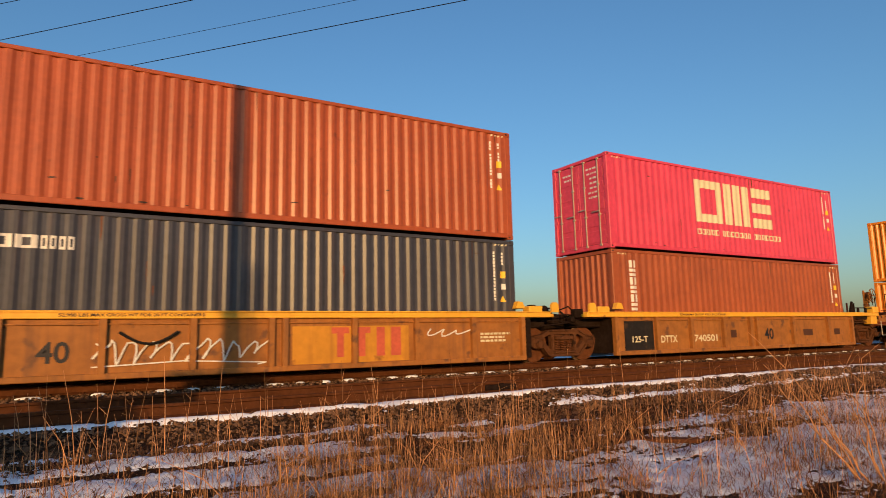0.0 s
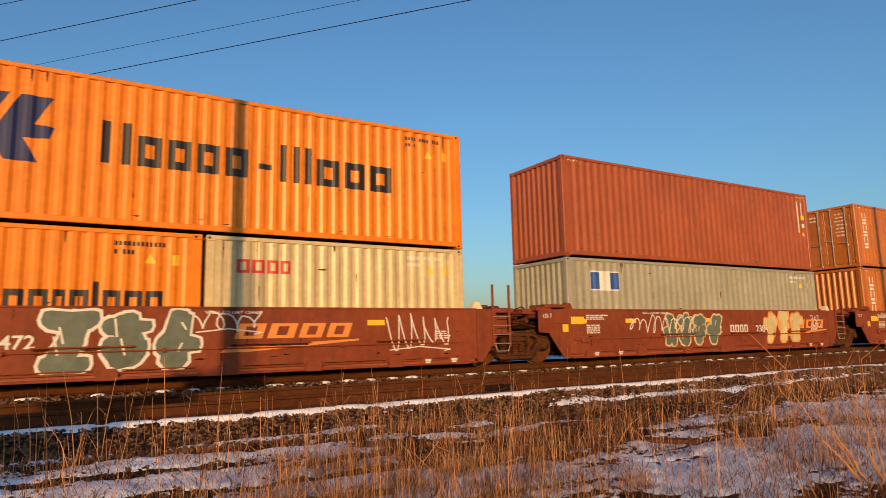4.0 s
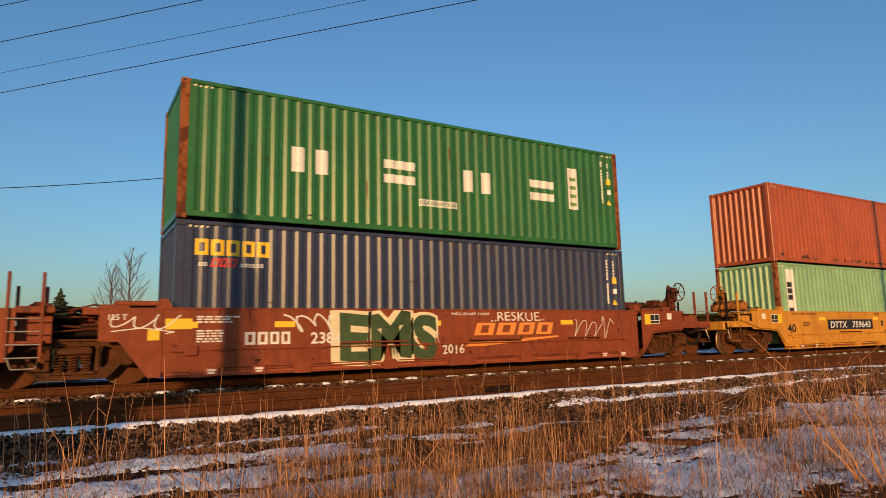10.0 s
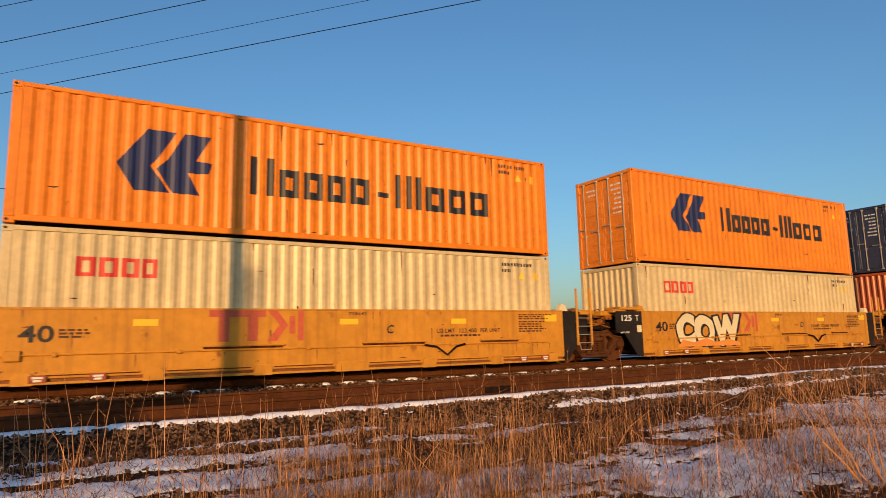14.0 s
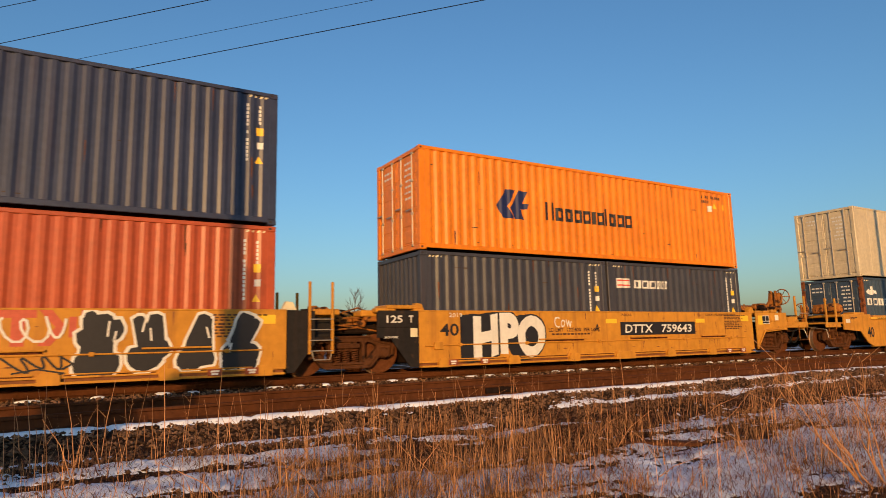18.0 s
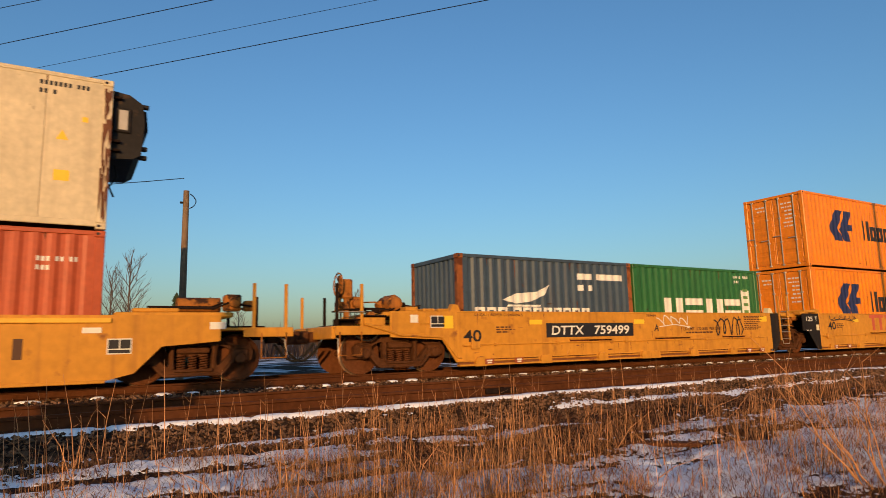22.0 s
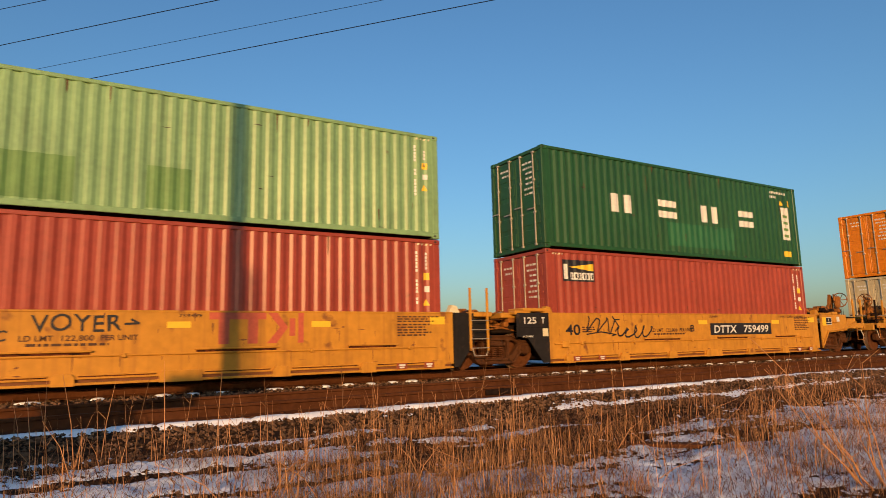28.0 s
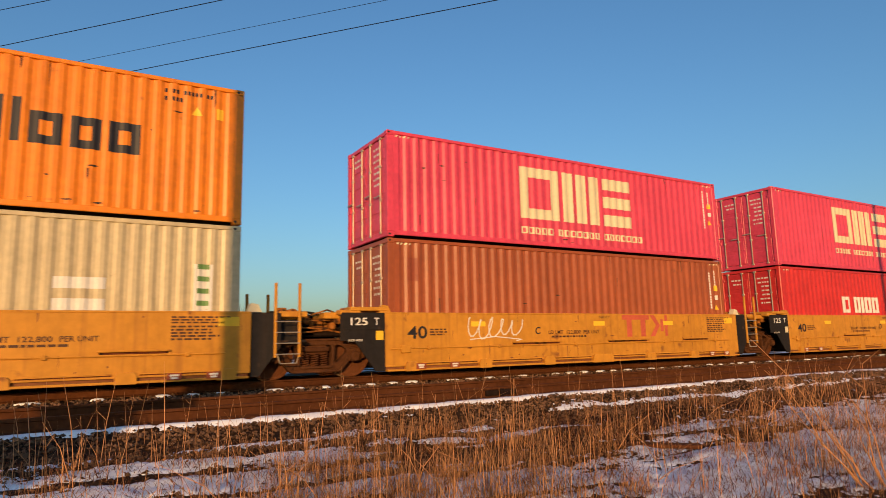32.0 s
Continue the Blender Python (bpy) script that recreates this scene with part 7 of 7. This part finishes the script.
def snow_sheet(x0, x1, y0, y1, step):
    b = Build()
    nx, ny = int((x1 - x0) / step), int((y1 - y0) / step)
    ids = {}

    def vert(i, j):
        if (i, j) not in ids:
            x, y = x0 + i * step, y0 + j * step
            m = snow_mask(x, y)
            ids[i, j] = len(b.v)
            h = min(0.018 if y < 7.8 else 0.035, max(-0.02, (0.06 if y < 7.8 else 0.16) * m))
            b.v.append((x + 0.3 * step * math.sin(i * 12.9 + j * 4.1), y + 0.3 * step * math.sin(i * 3.7 + j * 9.3), ground_z(x, y) + h + 0.008))
        return ids[i, j]
    for i in range(nx):
        for j in range(ny):
            if max(snow_mask(x0 + (i + a) * step, y0 + (j + c) * step) for a in (0, 1) for c in (0, 1)) > 0:
                b.f.append((vert(i, j), vert(i + 1, j), vert(i + 1, j + 1), vert(i, j + 1)))
    return b


s1 = solid("snow_patches", snow_sheet(-2.5, 13, 2.6, 8.3, 0.032), SNOW, "thin old snow lying in patches on the verge", "snow", kind="stuff")
s2 = solid("snow_patches", snow_sheet(13, 26, 2.4, 8.3, 0.10), SNOW, "thin old snow lying in patches on the verge", "snow", kind="stuff")
for o in (s1, s2):
    for p in o.data.polygons:
        p.use_smooth = True


def snow_lumps():
    """Snow left on the ends of the far track's sleepers."""
    b, r = Build(), random.Random(11)
    for i in range(70):
        x = -5.8 + i * 0.53
        if r.random() < 0.12:
            continue
        w, d, h = r.uniform(0.10, 0.23), r.uniform(0.07, 0.14), r.uniform(0.03, 0.055)
        y, z = YC - 1.22 + r.uniform(-.05, .05), -0.185
        i0 = len(b.v)
        for ring, (k, up) in enumerate(((1.0, 0.0), (0.85, 0.6), (0.5, 0.95))):
            b.v += [(x + w * k * math.cos(a) * r.uniform(.9, 1.1), y + d * k * math.sin(a), z + h * up) for a in [math.pi * q / 5 for q in range(10)]]
        for k in range(2):
            for q in range(10):
                p = (q + 1) % 10
                b.f.append((i0 + k * 10 + q, i0 + k * 10 + p, i0 + k * 10 + 10 + p, i0 + k * 10 + 10 + q))
        b.f.append(tuple(range(i0 + 20, i0 + 30)))
    return b


solid("snow_lumps", snow_lumps(), SNOW, "small snow lumps on the sleeper ends", "snow", kind="stuff")


def blade(b, x, y, h, lean, turn, w, z=None):
    """A narrow bent blade of three pieces."""
    z = ground_z(x, y) - 0.02 if z is None else z
    dx, dy = math.cos(turn), math.sin(turn)
    px, py = -dy * w, dx * w
    i = len(b.v)
    for k, (f, g) in enumerate(((0, 0), (0.45, 0.22), (0.8, 0.62), (1.0, 1.0))):
        s = 1 - 0.75 * f
        cx, cy, cz = x + dx * lean * g * h, y + dy * lean * g * h, z + h * (f - 0.25 * lean * g)
        if k < 3:
            b.v += [(cx - px * s, cy - py * s, cz), (cx + px * s, cy + py * s, cz)]
        else:
            b.v.append((cx, cy, cz))
    b.f += [(i, i + 1, i + 3, i + 2), (i + 2, i + 3, i + 5, i + 4), (i + 4, i + 5, i + 6)]


def tufts(seed, spots, per, h0, h1, lean, w):
    b, r = Build(), random.Random(seed)
    for x, y, s, k in spots:
        for _ in range(int(per * k)):
            q, a = s * math.sqrt(r.random()), r.uniform(0, 6.28)
            blade(b, x + q * math.cos(a), y + 0.7 * q * math.sin(a), r.uniform(h0, h1) * (0.7 + 0.3 * k), r.uniform(0.1, lean), r.uniform(0, 6.28), r.uniform(0.6, 1.2) * w)
    return b


def weed(b, r, x, y, h, w=0.004):
    """A dry upright stem with side twigs."""
    z = ground_z(x, y) - 0.02
    lx, ly = r.uniform(-.18, .18) * h, r.uniform(-.12, .12) * h
    top = (x + lx, y + ly, z + h)
    b.tube([(x, y, z), (x + lx * .35, y + ly * .3, z + h * .5), top], w, 4, w * 0.35)
    for k in range(r.randint(0, 3)):
        f = r.uniform(0.35, 0.95)
        a = r.uniform(0, 6.28)
        q = h * r.uniform(0.05, 0.16)
        s = (x + lx * f * f, y + ly * f * f, z + h * f)
        b.tube([s, (s[0] + q * math.cos(a), s[1] + q * math.sin(a), s[2] + q * r.uniform(.4, 1.2))], w * 0.5, 3, w * 0.25)


r = random.Random(21)
spots = []
for _ in range(440):
    y = r.uniform(2.6, 7.2)
    x = r.uniform(-0.14 * y - 0.3, 2.3 * y + 0.5)
    u = x / y
    dens = 0.4 if u < 0.28 else 1.0 if u < 0.62 else 0.5 if u < 0.68 else 0.95 if u < 0.86 else 0.5 if u < 1.05 else (0.4 if y < 4.6 else 0.3)
    if y > 6.3:
        dens *= 0.5
    if r.random() < dens:
        spots.append((x, y, r.uniform(0.15, 0.45), r.uniform(0.4, 1.0) * (0.5 + 0.5 * dens)))
solid("dry_grass", tufts(5, spots, 130, 0.08, 0.36, 1.5, 0.0027), STRAW, "matted golden dry grass on the verge", "grass", kind="stuff")
solid("dry_grass", tufts(6, spots[::2], 80, 0.06, 0.24, 1.7, 0.003), STRAW_DARK, "brown flattened grass on the verge", "grass", kind="stuff")
lb = Build()
for _ in range(26000):
    y = 2.4 + 5.0 * r.random() ** 0.8
    x = r.uniform(-0.16 * y - 0.3, 2.4 * y + 0.3)
    if noise.noise((x * 1.1, y * 1.6, 9.0)) + r.uniform(-.3, .3) > -0.22:
        blade(lb, x, y, r.uniform(0.05, 0.14), r.uniform(1.2, 2.6), r.uniform(0, 6.28), r.uniform(0.002, 0.0045), ground_z(x, y) + 0.022)
solid("grass_litter", lb, STRAW_DARK, "brown litter of broken stalks and dead leaves", "litter", kind="stuff")
b, b2 = Build(), Build()
for _ in range(620):
    y = r.uniform(3.0, 7.75)
    x = r.uniform(-0.14 * y - 0.2, 2.3 * y)
    if y < 4.4 and r.random() < 0.55:
        continue
    weed(b, r, x, y, r.uniform(0.25, 0.75), r.uniform(0.0022, 0.0045) * min(1.0, 0.4 + y * 0.1))
for u, y, h in ((0.13, 7.0, 1.0), (0.20, 6.8, 0.9), (0.62, 6.6, 1.05), (0.40, 6.9, 0.9), (0.05, 7.1, 0.8), (0.09, 6.9, .85), (1.05, 6.6, 1.0), (1.15, 6.4, .95), (0.66, 6.0, 1.0), (0.75, 5.6, 1.0), (0.80, 5.4, .9), (0.47, 6.4, .9), (0.02, 6.9, .9), (-.03, 7.0, .7)):
    weed(b, r, u * y, y, h, 0.005)
# thick clumps of tall stems, and broken stalks that lean
cl, bent = Build(), Build()
for _ in range(84):
    y = r.uniform(3.6, 7.2)
    u = r.choice((r.uniform(0.30, 0.64), r.uniform(0.30, 0.64), r.uniform(0.70, 0.92), r.uniform(-0.1, 0.3), r.uniform(1.05, 1.9), r.uniform(1.25, 1.9)))
    for k in range(r.randint(5, 14)):
        blade(cl, u * y + r.gauss(0, 0.12), y + r.gauss(0, 0.10), r.uniform(0.25, 0.72), r.uniform(0.02, 0.55), r.uniform(0, 6.28), r.uniform(0.0020, 0.0040))
for _ in range(1300):
    y = 2.9 + 3.4 * r.random()
    u = r.uniform(0.26, 1.0) if r.random() < 0.7 else r.uniform(-0.15, 1.9)
    blade(cl, u * y, y, r.uniform(0.14, 0.42), r.uniform(0.5, 1.7), r.uniform(0, 6.28), r.uniform(0.002, 0.004))
for _ in range(110):
    y = r.uniform(3.6, 7.4)
    u = r.uniform(-0.1, 1.7)
    a, h, d = r.uniform(0, 6.28), r.uniform(0.2, 0.6), r.uniform(0.2, 0.6)
    x, z = u * y, ground_z(u * y, y)
    bent.tube([(x, y, z - 0.02), (x + 0.4 * d * math.cos(a), y + 0.4 * d * math.sin(a), z + 0.55 * h), (x + d * math.cos(a), y + d * math.sin(a), z + h)], r.uniform(0.003, 0.0055), 4, 0.0015)
dk = Build()
for _ in range(3800):
    y = 2.8 + 4.2 * r.random()
    u = r.uniform(-0.15, 2.0)
    if noise.noise((u * y * 0.9, y * 1.2, 4.0)) > -0.12:
        blade(dk, u * y, y, r.uniform(0.08, 0.34), r.uniform(0.4, 2.0), r.uniform(0, 6.28), r.uniform(0.002, 0.0045))
solid("dry_grass", dk, STRAW_DARK, "dark brown bent grass on the verge", "grass", kind="stuff")
solid("dry_grass", cl, STRAW, "clumps of tall golden dry grass on the verge", "grass", kind="stuff")
solid("dry_weeds", bent, STRAW, "broken leaning dry stalks on the verge", "weeds", kind="stuff")
solid("dry_weeds", b, STRAW, "tall dry weed stems with thin twigs", "weeds", kind="stuff")
solid("old_board", Build().box(-0.5, 0.5, -0.07, 0.07, -0.02, 0.025, 0.008), WHEEL, "rusty board half buried in snow and grass", "board", at=(6.05, 5.32, ground_z(6.05, 5.32) + 0.03)).rotation_euler = (0.05, 0.02, -0.66)
# the taller shrub of bare stems
sh = thing("dry_shrub", (6.35, 3.12, ground_z(6.35, 3.12)), "bare shrub of thick dry stems at the verge", "shrub")
for k in range(9):
    st = Build()
    a = r.uniform(0, 6.28)
    h = r.uniform(0.7, 1.45)
    p = [(0.12 * math.cos(a), 0.10 * math.sin(a), -0.03)]
    for j in range(5):
        q = p[-1]
        p.append((q[0] + (-0.065 + 0.05 * math.cos(a) + r.uniform(-.09, .09)) * h, q[1] + (0.05 + 0.05 * math.sin(a) + r.uniform(-.04, .04)) * h, q[2] + h / 5))
    st.tube(p, 0.0075, 6, 0.0025)
    for j in range(6):
        s = p[r.randint(2, 5)]
        a2 = r.uniform(0, 6.28)
        q = r.uniform(0.06, 0.2)
        st.tube([s, (s[0] + q * math.cos(a2), s[1] + q * math.sin(a2), s[2] + q * r.uniform(.5, 1.5))], 0.004, 4, 0.0015)
    part("stem", st, STRAW, sh)

# ---- poles and wires ----


def pole(name, x, y, h, label, rad=0.15):
    p = thing(name, (x, y, ground_z(x, y) - 0.1), label, "utility pole")
    part("post", Build().tube([(0, 0, 0), (0, 0, h * 0.5), (0, 0, h)], rad, 14, rad * 0.72), WOOD, p, "weathered wooden post")
    return p


p = pole("utility_pole", 3.50, 24.0, 7.35, "short weathered wooden pole with a wire loop", 0.14)
part("wire_loop", Build().tube([(0.12 + 0.22 * math.sin(math.pi * k / 10) ** 0.8, 0, 7.25 - 0.55 * k / 10) for k in range(11)], 0.018, 6), WIRE, p)
part("insulator", Build().tube([(-0.2, 0, 6.9), (0.0, 0, 6.9)], 0.04, 8), UNDER, p)
p = pole("utility_pole", -7.33, -4.0, 12.2, "tall wooden utility pole behind the verge", 0.16)
# unseen, invented thicket, sized to throw the broad shadow over the rails
bush = Build()
rb = random.Random(8)
for _ in range(9000):
    z = 3.78 * rb.random() ** 0.7
    a, q = rb.uniform(0, 6.28), (0.86 - 0.04 * z) * math.sqrt(rb.random())
    bush.tube([(q * math.cos(a), q * math.sin(a), z), (q * math.cos(a) * 1.1 + rb.uniform(-.15, .15), q * math.sin(a) * 1.1, z + rb.uniform(.05, .3))], 0.05, 3, 0.02)
solid("dead_bush", bush, STRAW_DARK, "unseen brush column added to cast a broad shadow on the rails", "bush", at=(-7.55, -4.0, ground_z(-7.3, -4.0)))
pole("utility_pole", -20.2, -26.0, 10.4, "far wooden utility pole behind the verge", 0.13)
p2 = pole("utility_pole", 21.1, -0.2, 11.2, "wooden utility pole carrying overhead wires", 0.14)
p3 = pole("utility_pole", -45.0, 64.0, 10.8, "distant wooden utility pole carrying overhead wires", 0.14)


def wire(a, b, sag, rad, label):
    pts = []
    for k in range(33):
        f = k / 32
        q = Vector(a).lerp(Vector(b), f)
        q.z -= sag * 4 * f * (1 - f)
        pts.append(q)
    solid("overhead_wire", Build().tube(pts, rad, 6), WIRE, label, "wire", "overhead wires")


# the overhead wires, from a far pole over the tracks to the pole behind the verge
for a, b, rad in (((-1.98, 20.03, 9.0), (2.6, 14.99, 9.0), 0.010), ((-2.15, 22.41, 9.0), (6.08, 13.11, 9.0), 0.006), ((-2.28, 24.23, 9.0), (8.46, 11.82, 9.0), 0.011), ((-1.82, 17.80, 9.0), (-0.98, 16.93, 9.0), 0.008)):
    a, b = Vector(a), Vector(b)
    d = (b - a).normalized()
    wire(a - d * 45, b + d * 22, 0.0, rad, "overhead wire across the tracks")
wire((3.4, 24, 6.80), (-34.0, 31, 7.9), 1.9, 0.014, "thin slack wire from a short pole")

# ---- trees and the far woods ----


def branch(b, r, p, d, length, rad, depth):
    q = p + d * length
    b.tube([p, (p + q) / 2 + Vector((r.uniform(-.04, .04), r.uniform(-.04, .04), 0)) * length, q], rad, 5, rad * 0.6)
    if depth == 0:
        return
    for _ in range(r.randint(3, 4)):
        f = r.uniform(0.3, 1.0)
        n = (d + Vector((r.uniform(-.6, .6), r.uniform(-.6, .6), r.uniform(0, .5)))).normalized()
        branch(b, r, p + d * length * f, n, length * r.uniform(.5, .72), rad * 0.5, depth - 1)


def bare_tree(x, y, h, seed, label):
    r = random.Random(seed)
    t = thing("bare_tree", (x, y, ground_z(x, y)), label, "tree", "bare trees")
    part("trunk", Build().tube([(0, 0, -0.2), (0.05, 0, h * 0.3), (-0.03, 0.04, h * 0.62), (0.02, 0.02, h * 0.96)], h * 0.013, 8, h * 0.002), BARK, t)
    c = Build()
    for k in range(24):
        f = 0.16 + 0.74 * k / 23
        a = k * 2.4 + r.uniform(-.4, .4)
        d = Vector((math.cos(a) * 0.55, math.sin(a) * 0.55, 0.8)).normalized()
        branch(c, r, Vector((0.02, 0.02, h * f)), d, h * (0.25 - 0.18 * f), h * 0.0036, 2 if k % 3 else 3)
    part("crown", c, BARK, t, "leafless crown of fine branches")


def spruce(x, y, h, seed):
    r = random.Random(seed)
    t = thing("spruce_tree", (x, y, ground_z(x, y)), "dark green spruce with drooping boughs", "tree", "spruces")
    part("trunk", Build().tube([(0, 0, -0.2), (0, 0, h * 0.5), (0, 0, h)], h * 0.02, 8, 0.01), BARK, t)
    c = Build()
    for k in range(130):
        f = (k + r.random()) / 130
        z = h * (0.06 + 0.92 * f)
        rad = h * (0.34 + 0.07 * math.sin(f * 23 + seed)) * (1 - f) ** 0.85 + 0.05
        for j in range(10):
            a = r.uniform(0, 6.28)
            q = rad * r.uniform(0.35, 1.15)
            drop = -0.25 * q + r.uniform(-.12, .2)
            px, py = math.cos(a), math.sin(a)
            w = 0.05 + 0.09 * q
            i = len(c.v)
            c.v += [(0, 0, z), (px * q * .5 - py * w, py * q * .5 + px * w, z + drop * .4), (px * q, py * q, z + drop), (px * q * .5 + py * w, py * q * .5 - px * w, z + drop * .4), (px * q * .55, py * q * .55, z + drop * .4 + 0.09)]
            c.f += [(i, i + 1, i + 4), (i + 1, i + 2, i + 4), (i + 2, i + 3, i + 4), (i + 3, i, i + 4)]
    part("crown", c, NEEDLE, t, "layered needle boughs")


bare_tree(3.0, 40.0, 7.2, 3, "leafless young tree on the far verge")
bare_tree(2.2, 42.0, 6.6, 9, "leafless young tree on the far verge")
for x, y, h, sd in ((-0.35, 40, 4.9, 1), (-1.4, 42, 4.2, 2), (5.5, 40, 4.9, 4), (7.6, 41, 4.7, 5)):
    spruce(x, y, h, sd)
for x, y, h, sd in ((16.0, 38.0, 5.2, 13), (21.5, 44, 5.0, 15), (10.5, 46, 4.6, 17)):
    bare_tree(x, y, h, sd, "leafless sapling on the far verge")


def far_woods():
    """A ring of leafless brush all round, thin uneven spikes of twigs."""
    b, r = Build(), random.Random(31)
    # every third spike goes all round; those behind are unseen, added to cut skylight
    for k in range(5200):
        a = math.pi * (0.5 - 1.15 * r.random()) if k % 3 else r.uniform(0, 2 * math.pi)
        d = r.uniform(75, 130)
        x, y = d * math.cos(a), d * math.sin(a)
        if k % 3:
            x, y = r.uniform(-30, 300), r.uniform(75, 130)
        h = r.uniform(3.0, 7.4) * (0.75 + 0.35 * noise.noise((x * 0.03, y * 0.03, 4.0)))
        for j in range(11):
            w = r.uniform(0.02, 0.13)
            dx, dy = r.uniform(-1.4, 1.4), r.uniform(-1, 1)
            i = len(b.v)
            b.v += [(x + dx - w, y + dy, -1.2 + h * r.uniform(0, .3)), (x + dx + w, y + dy + .3, -1.2 + h * r.uniform(0, .3)), (x + dx * 1.3, y + dy, -1.2 + h * r.uniform(.35, 1.0))]
            b.f.append((i, i + 1, i + 2))
    return b


solid("far_woods", far_woods(), TWIG, "low far line of leafless brush, with an unseen added arc behind", "woods", kind="stuff")


# ---- what moves ----
def motions():
    for ob, start, z in MOVERS:
        walk(ob, [(t, pose(start - d, YC, z)) for t, d in RUN])
    rows = []
    step = 2 / FPS
    for k in range(481):
        t = k * step
        rows.append((t, math.degrees(-gone(t) / WHEEL_R)))
    for w in ROLLERS:
        x, y, z = w.location
        walk(w, [(t, pose(x, y, z, 0, a % 360, 0)) for t, a in rows])


motions()
